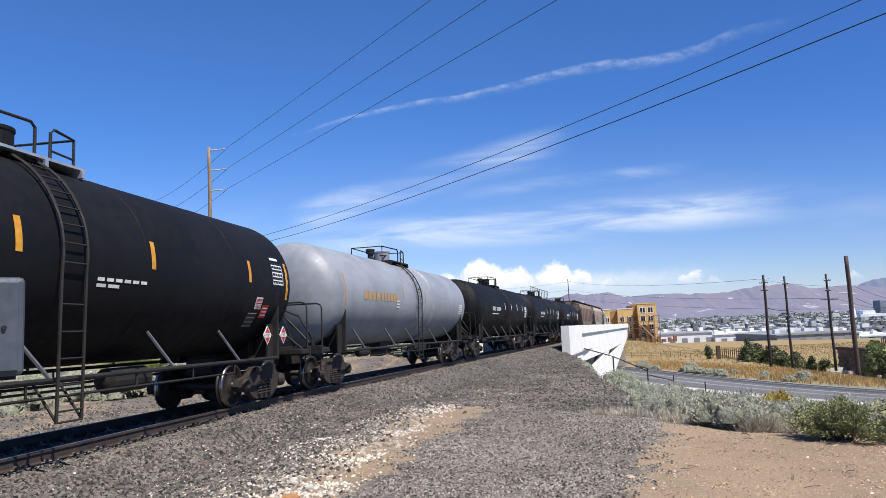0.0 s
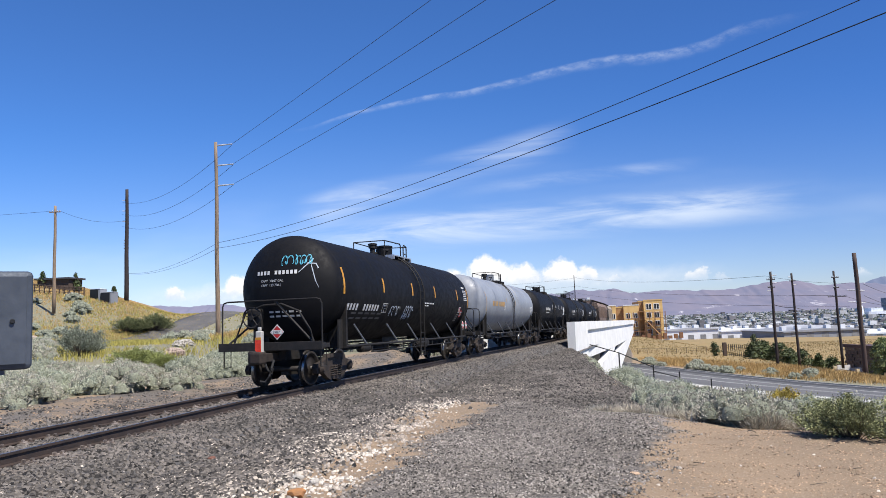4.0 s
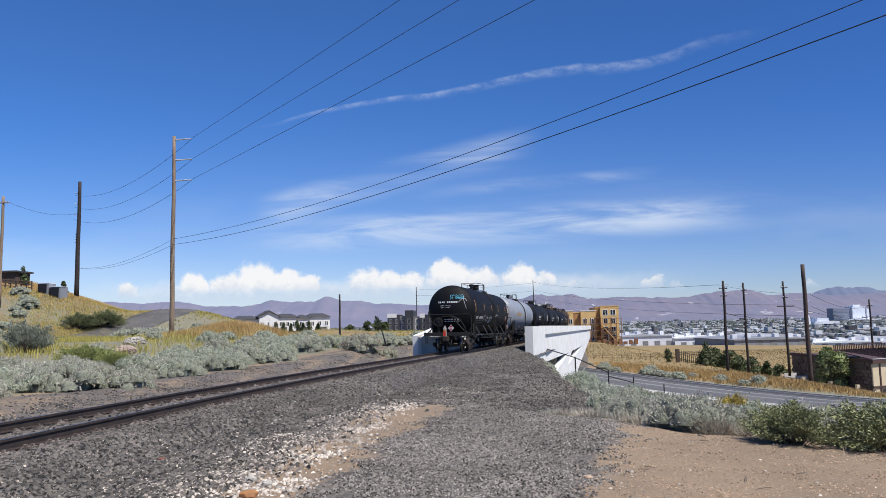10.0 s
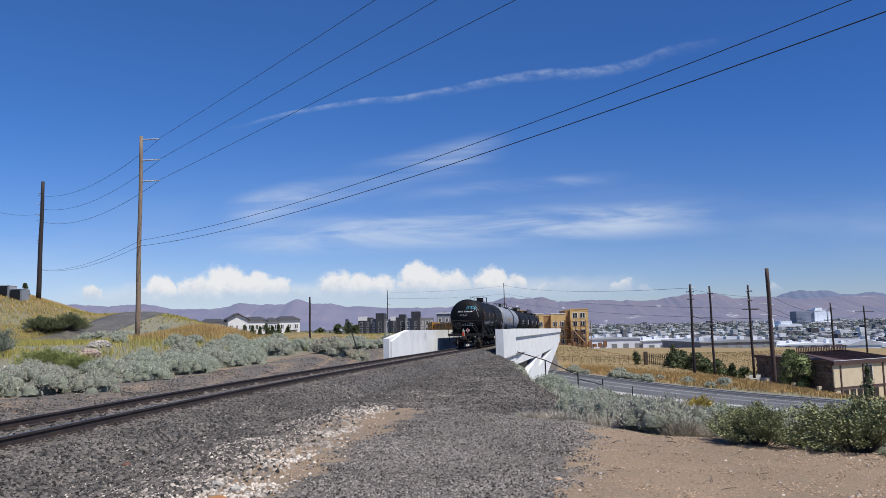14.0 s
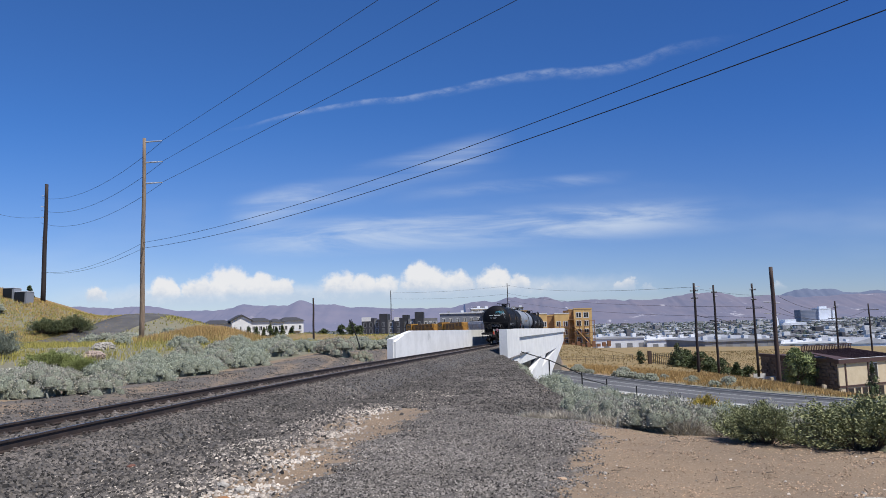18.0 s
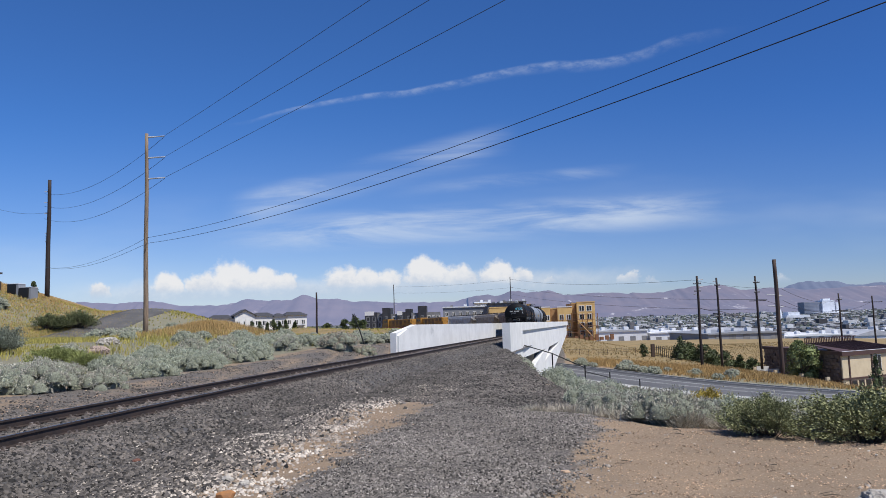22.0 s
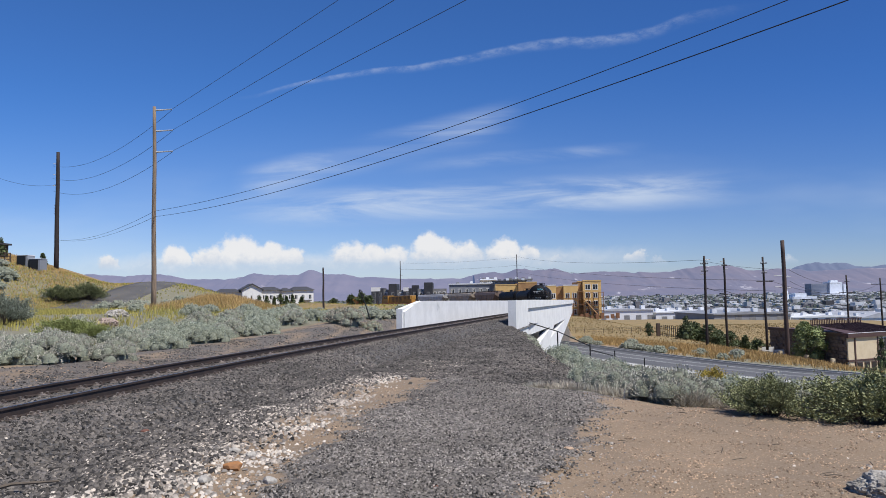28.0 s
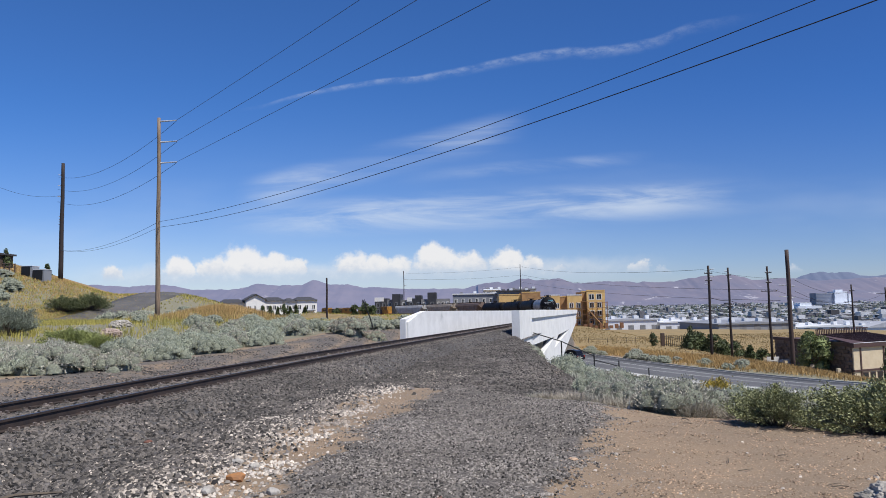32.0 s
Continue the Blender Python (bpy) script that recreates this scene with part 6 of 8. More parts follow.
def block(parent, name, x0, x1, y0, y1, z0, z1, material, label="", bevel=0.0):
    bm = bmesh.new()
    box(bm, x0, x1, y0, y1, z0, z1)
    return part(name, finish(bm), material, parent, label)


def flats_yellow():
    e = thing("apartment_building", "yellow apartment building under construction with orange scaffolding", "apartment building", pose(40, 263, -8.3))
    # local: x right, y away, z up; storeys 3.1 m
    for x0, x1, y0, y1, h, m_ in ((8.6, 15.4, 0, 14, 13.4, SHEATH_YELLOW), (6.9, 8.6, 1.5, 14, 13.1, SHEATH_ORANGE), (1.4, 6.9, 0.6, 14, 11.8, SHEATH_YELLOW), (-1.4, 1.4, 2.2, 14, 11.2, SHEATH_ORANGE), (-5.4, -1.4, 0.8, 14, 11.9, SHEATH_YELLOW), (-8.5, -5.4, 3, 14, 11.3, SHEATH_ORANGE), (-15.5, -8.5, 2.0, 14, 13.2, SHEATH_ORANGE), (-24, -15.5, 5, 16, 12.4, SHEATH_YELLOW)):
        block(e, "wall", x0, x1, y0, y1, -1, h, m_)
        block(e, "parapet", x0 - 0.1, x1 + 0.1, y0 - 0.1, y0 + 0.3, h, h + 0.35, METAL_WHITE if x0 in (1.4, -5.4) else SHEATH_YELLOW)
    windows(e, (10.4, 13.2), (1.0, 4.1, 7.2), 0, 1.5, 1.8, STUCCO_WHITE)
    windows(e, (10.4, 13.2), (10.3,), 0, 1.7, 1.8, STUCCO_WHITE)
    windows(e, (2.9, 5.4), (1.0, 4.1, 7.2), 0.6, 1.3, 1.7, STUCCO_WHITE)
    windows(e, (-4.4, -2.4), (1.0, 4.1, 7.2), 0.8, 1.2, 1.7, STUCCO_WHITE)
    for x0, x1, y in ((0.8, 15.8, -1.3),):
        for z in (2.2, 4.6, 7.0, 8.9):
            block(e, "scaffold_deck", x0 + (z > 8) * 8, x1, y - 1.0, y, z, z + 0.14, SCAFFOLD)
        for i in range(9):
            x = x0 + (x1 - x0) * i / 8
            bm = bmesh.new()
            for yy in (y - 0.95, y - 0.05):
                tube(bm, [(x, yy, -1), (x, yy, 9.3)], 0.07, 5)
            if i < 8:
                tube(bm, [(x, y - 0.95, 0.2 + 2.2 * (i % 3)), (x + 1.85, y - 0.95, 2.4 + 2.2 * (i % 3))], 0.06, 5)
            part("scaffold_frame", finish(bm), SCAFFOLD, e)
    for z in (3.2, 6.3, 9.4):
        block(e, "balcony", 6.6, 8.8, -0.9, 1.5, z, z + 0.2, SHEATH_ORANGE)
    for k in range(12):
        block(e, "timber_block", -1 + k * 1.9, 0.2 + k * 1.9, -4.0, -3.0, -0.6, 0.5 + 0.5 * (k % 3), SCAFFOLD, "brown timber block at the foot")
    bm = bmesh.new()
    tube(bm, [(14.5, -3, -0.5), (8.4, -2.4, 6.5)], 0.25, 6)
    part("boom", finish(bm), SHEATH_ORANGE, e, "raised orange loader boom")


flats_yellow()


def flats_dark():
    rnd = random.Random(8)
    e = thing("apartment_building", "black-clad apartment blocks with white top bands", "apartment building", pose(-16, 276, -5.0))
    for x0, x1, y0, h, m_, top in ((-16.8, -12.0, 0, 8.8, PANEL_BLACK, True), (-12.0, -9.8, 1, 8.3, PANEL_GREY, False), (-9.8, -6.6, -1, 10.4, PANEL_BLACK, False), (-6.6, -4.0, 1, 8.0, PANEL_GREY, False), (-4.0, -0.8, 0, 8.6, PANEL_BLACK, True), (-0.8, 1.6, 1, 9.8, PANEL_BLACK, False), (1.6, 4.2, 0, 8.2, PANEL_GREY, False), (4.2, 7.6, -1, 10.8, PANEL_BLACK, False), (7.6, 13.0, 2, 8.3, PANEL_GREY, False)):
        block(e, "wall", x0, x1, y0, 14, -1.5, h, m_)
        if top:
            block(e, "top_band", x0 - 0.05, x1 - 1.2, y0 - 0.06, y0 + 1.5, h - 1.2, h + 0.4, STUCCO_WHITE)
        n = max(1, int((x1 - x0) / 1.7))
        windows(e, [x0 + (x1 - x0) * (i + 0.5) / n for i in range(n)], (0.6, 3.0, 5.4), y0, 0.8, 1.5, PANEL_GREY if m_ is PANEL_BLACK else STUCCO_WHITE)
    rows = (("grey long roof", -2, 22, 300, -5.5, 5.0, METAL_GREY, METAL_WHITE), ("tan block", 12, 19, 310, -5.5, 6.9, PANEL_TAN, METAL_WHITE), ("dark block", 17, 30, 290, -6.5, 5.8, PANEL_GREY, PANEL_BLACK), ("pale block", 24, 36, 320, -6.5, 7.0, STUCCO_WHITE, PANEL_GREY))
    for _, x0, x1, y, z0, z1, wm, rm in rows:
        b = thing("apartment_building", "low flat-roofed apartment block behind the railway", "apartment building", pose((x0 + x1) / 2, y, z0), "far apartment blocks")
        hw = (x1 - x0) / 2
        block(b, "wall", -hw, hw, 0, 12, -2, z1 - z0, wm)
        block(b, "roof", -hw - 0.3, hw + 0.3, -0.4, 12.3, z1 - z0, z1 - z0 + 0.5, rm)
        for k in range(4):
            xx = -hw + (k + 0.5) * hw / 2
            block(b, "roof_unit", xx, xx + 1.3, 2, 4, z1 - z0 + 0.5, z1 - z0 + 1.1 + 0.3 * (k % 2), METAL_WHITE if k % 2 else PANEL_GREY)
        windows(b, [-hw + (i + 0.5) * hw / 4 for i in range(8)], [1.0 + 3.0 * j for j in range(int((z1 - z0) / 3.1))], 0, 1.0, 1.5, STUCCO_WHITE)


flats_dark()


def houses():
    e = thing("apartment_house", "white stucco apartment house with dark shingle roofs", "apartment house", pose(-68, 240, -3.6, 0, 0, 24), "")
    for x0, x1, y0, h, gable in ((-21, -13, 4, 6.4, False), (-13, -5, 3, 6.5, False), (-5, 1.5, 0, 7.6, True), (1.5, 8.5, 2, 7.0, False), (8.5, 12.5, 1, 6.6, False), (12.5, 20.0, 2, 7.0, False)):
        block(e, "wall", x0, x1, y0, y0 + 10, -2, h, STUCCO_WHITE)
        bm = bmesh.new()
        if gable:
            extrude_poly(bm, [(x0 - 0.6, h - 0.2), ((x0 + x1) / 2, h + 1.9), (x1 + 0.6, h - 0.2), (x1 + 0.6, h - 0.5), ((x0 + x1) / 2, h + 1.5), (x0 - 0.6, h - 0.5)], y0 - 0.6, y0 + 10)
            part("roof", finish(bm), ROOF_DARK, e, "dark gabled roof")
            bm = bmesh.new()
            extrude_poly(bm, [(x0, h - 0.02), ((x0 + x1) / 2, h + 1.5), (x1, h - 0.02)], y0 + 0.02, y0 + 0.3)
            part("gable", finish(bm), STUCCO_WHITE, e)
        else:
            a = [(x0 - 0.5, y0 - 0.6, h), (x1 + 0.5, y0 - 0.6, h), (x1 + 0.5, y0 + 10.5, h), (x0 - 0.5, y0 + 10.5, h), (x0 + 1.5, y0 + 5, h + 1.3), (x1 - 1.5, y0 + 5, h + 1.3)]
            vs = [bm.verts.new(p) for p in a]
            for q in ((0, 1, 5, 4), (1, 2, 5), (2, 3, 4, 5), (3, 0, 4), (3, 2, 1, 0)):
                bm.faces.new([vs[i] for i in q])
            part("roof", finish(bm), ROOF_DARK, e, "dark hipped roof")
        n = max(2, int((x1 - x0) / 1.9))
        windows(e, [x0 + (x1 - x0) * (i + 0.5) / n for i in range(n)], (0.9, 3.9), y0, 0.9, 1.4, STUCCO_WHITE)
    for x in (-4.2, -1.8, 0.6):
        block(e, "porch_post", x, x + 0.35, -1.4, -1.05, -1, 6.0, STUCCO_WHITE)
    for x0, x1 in ((9.0, 11.8), (16.5, 19.0)):
        block(e, "balcony", x0, x1, 0.0, 2, 3.2, 3.4, PANEL_BLACK)


houses()


def brown_building():
    """Local frame: x along the block wall from the corner nearest the street, y to its left, z up."""
    near, far = Vector((63.2, 113.8)), Vector((61.2, 137.1))
    d = (far - near).normalized()
    e = thing("commercial_building", "brown split-block building with beige panels and a brown metal roof", "building", Matrix.Translation((near.x, near.y, -11.9)) @ Matrix.Rotation(math.atan2(d.y, d.x), 4, "Z"))
    # the lit wing: u along its front, w into it
    wing = Matrix(((0.364, 0.93, 0, 0), (-0.93, 0.364, 0, 0), (0, 0, 1, 0), (0, 0, 0, 1)))

    def wing_block(name, u0, u1, w0, w1, z0, z1, material, label="", parent=e):
        bm = bmesh.new()
        box(bm, u0, u1, w0, w1, z0, z1, wing)
        return part(name, finish(bm), material, parent, label)
    plan = [(0.2, -0.1), (23.2, -0.1), (23.2, -16.0), (6.3, -15.8)]

    def prism(name, z0, z1, material, label):
        bm = bmesh.new()
        a, b = [bm.verts.new((x, y, z0)) for x, y in plan], [bm.verts.new((x, y, z1)) for x, y in plan]
        bm.faces.new(a)
        bm.faces.new(b[::-1])
        for i in range(4):
            bm.faces.new((a[i], b[i], b[(i + 1) % 4], a[(i + 1) % 4]))
        return part(name, finish(bm), material, e, label)
    prism("block_wall", -2, 5.2, BLOCK_BROWN, "dark brown split-face block wall")
    prism("flat_roof", 5.2, 5.5, ROOF_BROWN, "brown flat roof behind the coping")
    block(e, "coping", 0.1, 23.5, -0.5, 0.22, 5.2, 5.75, ROOF_BROWN, "dark brown coping band")
    wing_block("beige_panel", 0.05, 17.0, -0.1, 0.09, 1.5, 5.05, BEIGE, "beige stucco panel")
    wing_block("base_panel", 0.05, 17.0, -0.06, 0.09, -2, 1.2, BEIGE)
    wing_block("band", -0.05, 17.1, -0.2, 0.09, 1.2, 1.5, ROOF_BROWN, "brown band between the storeys")
    wing_block("fascia", -0.25, 17.4, -0.45, 0.2, 5.05, 5.75, ROOF_BROWN, "dark brown fascia")
    wing_block("drip_edge", -0.27, 17.42, -0.48, -0.4, 5.75, 5.82, METAL_WHITE, "pale metal drip edge")
    for u in (1.75, 7.6, 13.0):
        wing_block("pilaster", u - 0.14, u + 0.14, -0.22, -0.1, -2, 5.05, ROOF_BROWN)
    for u0 in (8.2, 14.0):
        frame_ = wing_block("window", u0, u0 + 1.9, -0.17, -0.1, 2.1, 4.9, STUCCO_WHITE, "white-framed window")
        for k in range(2):
            wing_block("pane", u0 + 0.14 + 0.86 * k, u0 + 0.9 + 0.86 * k, -0.19, -0.17, 2.25, 4.75, GLASS_DARK, "", frame_)
    for u0 in (2.2, 4.0, 5.8, 8.3, 10.1):
        frame_ = wing_block("window", u0, u0 + 1.3, -0.13, -0.06, -1.0, 1.0, ROOF_BROWN, "dark ground-floor window")
        wing_block("pane", u0 + 0.12, u0 + 1.18, -0.15, -0.13, -0.9, 0.9, GLASS_DARK, "", frame_)
    # low standing-seam roof, and the slatted screen behind it
    tilt = lambda w: 5.76 + w * 0.11
    bm = bmesh.new()
    edge = [(0.1, 0.0), (17.2, 0.0), (17.2, 9.0), (3.6, 9.0)]
    a, b = ([bm.verts.new(wing @ Vector((u, w, tilt(w) + dz))) for u, w in edge] for dz in (-0.14, 0.0))
    bm.faces.new(a)
    bm.faces.new(b[::-1])
    for i in range(4):
        bm.faces.new((a[i], b[i], b[(i + 1) % 4], a[(i + 1) % 4]))
    roof = part("roof", finish(bm), ROOF_BROWN, e, "brown standing-seam metal roof")
    for k in range(22):
        bm = bmesh.new()
        u = 3.9 + 0.6 * k
        box(bm, u, u + 0.05, 0.02, 8.98, 0.0, 0.07, wing @ Matrix(((1, 0, 0, 0), (0, 1, 0, 0), (0, 0.11, 1, 5.76), (0, 0, 0, 1))))
        part("seam", finish(bm), ROOF_BROWN, roof)
    for k in range(31):
        shared("screen_slat", "slat", lambda bm: box(bm, 0, 0.16, -0.05, 0.05, 6.4, 7.5), ROOF_BROWN, e, m=wing @ pose(4 + 0.45 * k, 9.3, 0))
    wing_block("screen_rail", 4, 18, 9.22, 9.34, 7.5, 7.62, ROOF_BROWN)
    # courses of big rough blocks on the shaded wall
    rnd = random.Random(5)
    for row in range(9):
        for k in range(19):
            x = 0.35 + 1.2 * k + 0.6 * (row % 2)
            if x + 1.2 < 23.2:
                shared("block", ("wallblock", (row * 7 + k * 3) % 5), lambda bm: box(bm, 0.03, 1.17, -0.1, 0.0 + 0.04 * ((row * 7 + k * 3) % 5), 0.04, 0.55, None, 0.03), BLOCK_BROWN, e, m=pose(x, rnd.uniform(0, 0.06), 0.59 * row - 0.1))
    # iron railing on masonry posts along the pavement
    for x in (20.0, 13.0, 5.0, -2.0):
        block(e, "post", x, x + 0.5, 3.4, 3.9, -2, 2.0, BEIGE)
    for k in range(60):
        shared("railing_bar", "railbar", lambda bm: tube(bm, [(0, 3.6, -1), (0, 3.6, 1.6)], 0.03, 4), FENCE_IRON, e, m=pose(-6 + 0.43 * k, 0, 0))
    block(e, "railing", -6, 20, 3.57, 3.63, 1.5, 1.58, FENCE_IRON)


brown_building()


def warehouses():
    rnd = random.Random(4)
    for x0, x1, y, h, m_, gable in ((78, 112, 392, 5.6, METAL_PALE, False), (113, 147, 396, 5.0, METAL_WHITE, False), (118, 190, 560, 6.0, METAL_PALE, False), (200, 238, 520, 5.0, METAL_WHITE, False), (121, 156, 330, 3.0, METAL_GREY, False), (148, 184, 382, 3.8, METAL_PALE, True), (187, 226, 392, 3.4, METAL_WHITE, False), (236, 262, 410, 5.0, METAL_PALE, True), (262, 330, 390, 5.0, METAL_WHITE, False), (300, 380, 330, 6.5, ROOF_RED, False), (330, 420, 520, 7, METAL_WHITE, False), (60, 118, 560, 6, METAL_WHITE, False)):
        z = ground_z((x0 + x1) / 2, y)
        e = thing("warehouse", "long low metal warehouse with a pale roof" if m_ is not ROOF_RED else "long low building with a red roof", "warehouse", pose((x0 + x1) / 2, y, z, 0, 0, 8), "warehouses in the valley")
        w = (x1 - x0) / 2
        block(e, "wall", -w, w, 0, 40, -3, h, METAL_GREY if m_ is METAL_GREY else METAL_WHITE)
        bm = bmesh.new()
        extrude_poly(bm, [(-w - 0.5, h), (0, h + (3.0 if gable else 0.9)), (w + 0.5, h), (w + 0.5, h - 0.4), (-w - 0.5, h - 0.4)], -0.6, 40.5)
        part("roof", finish(bm), m_, e)
        for k in range(5):
            x = -w + (k + 0.5) * w * 0.4
            block(e, "roof_unit", x, x + 2.2, 8, 10.5, h, h + 2.2, METAL_WHITE)
            block(e, "loading_door", x, x + 3.2, -0.08, 0.0, -1, 2.6, PANEL_GREY)


warehouses()


def towers():
    e = thing("hotel_tower", "tall dark hotel tower with a pale wing, far across the town", "tower", pose(1165, 2200, -31))
    block(e, "dark_wing", -45, 10, 0, 40, 0, 43, TOWER_DARK)
    block(e, "pale_wing", 10, 48, -6, 36, 0, 47, TOWER_PALE)
    block(e, "pale_slab", 53, 62, -6, 30, 0, 40, TOWER_PALE)
    block(e, "shaft", 48, 53, 0, 30, 0, 43, TOWER_DARK)
    block(e, "roof_house", 18, 40, 4, 20, 46, 53, TOWER_PALE)
    block(e, "podium", -20, 70, -40, 0, 0, 9, TOWER_PALE)
    for k in range(9):
        block(e, "window_band", -45, 8, -0.4, 0, 4 + 4.3 * k, 5.6 + 4.3 * k, TOWER_BAND)
    f = thing("casino_hall", "low white hall with a small spire", "hall", pose(755, 1500, -30))
    block(f, "wall", -30, 20, 0, 40, 0, 12, TOWER_PALE)
    block(f, "upper_wall", -24, 0, 4, 30, 12, 19, TOWER_PALE)
    bm = bmesh.new()
    lathe(bm, [(0, 5), (20, 3), (28, 0.4)], "z", 10, (-42, 4, 0))
    part("spire", finish(bm), TOWER_PALE, f)


towers()


# ---- plants ----
def leaf_cloud(rnd, n, blob, length, width, up=0.4, droop=0.0):
    """Blades that stand out from a lumpy dome: vertices and faces. blob: (x, y, z, radius, height) lumps."""
    v, f = [], []
    for _ in range(n):
        bx, by, bz, r, h = rnd.choice(blob)
        a, e = rnd.uniform(0, 2 * math.pi), math.asin(rnd.uniform(-0.4, 1.0))
        k = rnd.uniform(0.55, 1.0) ** 0.5
        d = Vector((math.cos(a) * math.cos(e), math.sin(a) * math.cos(e), math.sin(e)))
        p = Vector((bx + d.x * r * k, by + d.y * r * k, bz + d.z * h * k))
        g = (d + Vector((rnd.uniform(-0.6, 0.6), rnd.uniform(-0.6, 0.6), up + rnd.uniform(-0.4, 0.5)))).normalized()
        s = g.cross(Vector((rnd.uniform(-1, 1), rnd.uniform(-1, 1), rnd.uniform(-1, 1)))).normalized()
        L, w = length * rnd.uniform(0.6, 1.3), width * rnd.uniform(0.6, 1.3)
        b = len(v)
        mid = p + g * L * 0.55 + Vector((0, 0, -droop * L * 0.3))
        v += [p, mid + s * w, p + g * L - Vector((0, 0, droop * L)), mid - s * w]
        f.append((b, b + 1, b + 2, b + 3))
    return v, f


def lump(v, f, rnd, c, r, h, seg=9, rows=4):
    """A closed uneven dome of dense foliage."""
    b = len(v)
    for i in range(rows):
        e = 0.5 * math.pi * i / rows
        for k in range(seg):
            a = 2 * math.pi * (k + 0.5 * (i % 2)) / seg
            q = rnd.uniform(0.85, 1.1)
            v.append(Vector((c[0] + math.cos(a) * math.cos(e) * r * q, c[1] + math.sin(a) * math.cos(e) * r * q, c[2] + math.sin(e) * h * q - (0.3 * h if i == 0 else 0))))
    v.append(Vector((c[0], c[1], c[2] + h)))
    for i in range(rows - 1):
        for k in range(seg):
            f.append((b + i * seg + k, b + i * seg + (k + 1) % seg, b + (i + 1) * seg + (k + 1) % seg, b + (i + 1) * seg + k))
    for k in range(seg):
        f.append((b + (rows - 1) * seg + k, b + (rows - 1) * seg + (k + 1) % seg, b + rows * seg))


def plant_mesh(name, seed, n, blobs, r, h, length, width, up=0.4):
    """An open tuft: fine blades on lumps, with thin stems."""
    rnd = random.Random(seed)
    blob = []
    for i in range(blobs):
        a, k = rnd.uniform(0, 6.28), rnd.uniform(0, 0.75) ** 0.7
        rr = r * rnd.uniform(0.3, 0.55)
        blob.append((math.cos(a) * (r - rr) * k * 1.3, math.sin(a) * (r - rr) * k * 1.3, h * rnd.uniform(0.05, 0.3), rr, h * rnd.uniform(0.4, 0.72) * (1.15 - 0.45 * k)))
    v, f = leaf_cloud(rnd, n, blob, length, width, up)
    bm = bmesh.new()
    for bx, by, bz, rr, hh in blob:
        for _ in range(3):
            tube(bm, [(0, 0, -0.05), (bx * 0.5 + rnd.uniform(-0.1, 0.1) * r, by * 0.5 + rnd.uniform(-0.1, 0.1) * r, bz * 0.8 + hh * 0.3), (bx + rnd.uniform(-0.5, 0.5) * rr, by + rnd.uniform(-0.5, 0.5) * rr, bz + hh * 0.8)], 0.016 * h + 0.004, 4, r2=0.004)
    return mesh_of(name, v, f), stem_of(bm, TWIG)


def mesh_of(name, v, f, smooth_=False):
    me = bpy.data.meshes.new(name)
    me.from_pydata([tuple(p) for p in v], [], f)
    if smooth_:
        me.polygons.foreach_set("use_smooth", np.ones(len(f), bool))
    return me


def stem_of(bm, material):
    tw = bpy.data.meshes.new("stem")
    bm.to_mesh(tw)
    bm.free()
    tw.materials.append(material)
    return tw


def sage_mesh(seed, n, length, width, core=0.72):
    """A cushion of rounded tufts, each thick with short leaves over denser lumps, coloured darker for the shade inside.
    """
    rnd = random.Random(seed)
    tufts = []
    for i in range(26):
        a = i * 2.4 + rnd.uniform(-0.4, 0.4)
        k = math.sqrt((i + 0.5) / 26) * rnd.uniform(0.8, 1.12)
        r = rnd.uniform(0.17, 0.29)
        z = 0.5 * math.sqrt(max(0.0, 1 - min(k, 1) ** 2)) * rnd.uniform(0.75, 1.15)
        tufts.append((math.cos(a) * k * 0.7, math.sin(a) * k * 0.7, max(z, 0.03), r, r * rnd.uniform(0.85, 1.15)))
    v, f = leaf_cloud(rnd, n, tufts, length, width, 0.3)
    leaves = len(f)
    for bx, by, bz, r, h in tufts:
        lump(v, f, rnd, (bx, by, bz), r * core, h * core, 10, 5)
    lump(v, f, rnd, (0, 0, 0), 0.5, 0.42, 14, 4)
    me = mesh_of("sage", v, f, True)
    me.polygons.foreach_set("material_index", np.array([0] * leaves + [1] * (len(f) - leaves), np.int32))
    return me, None


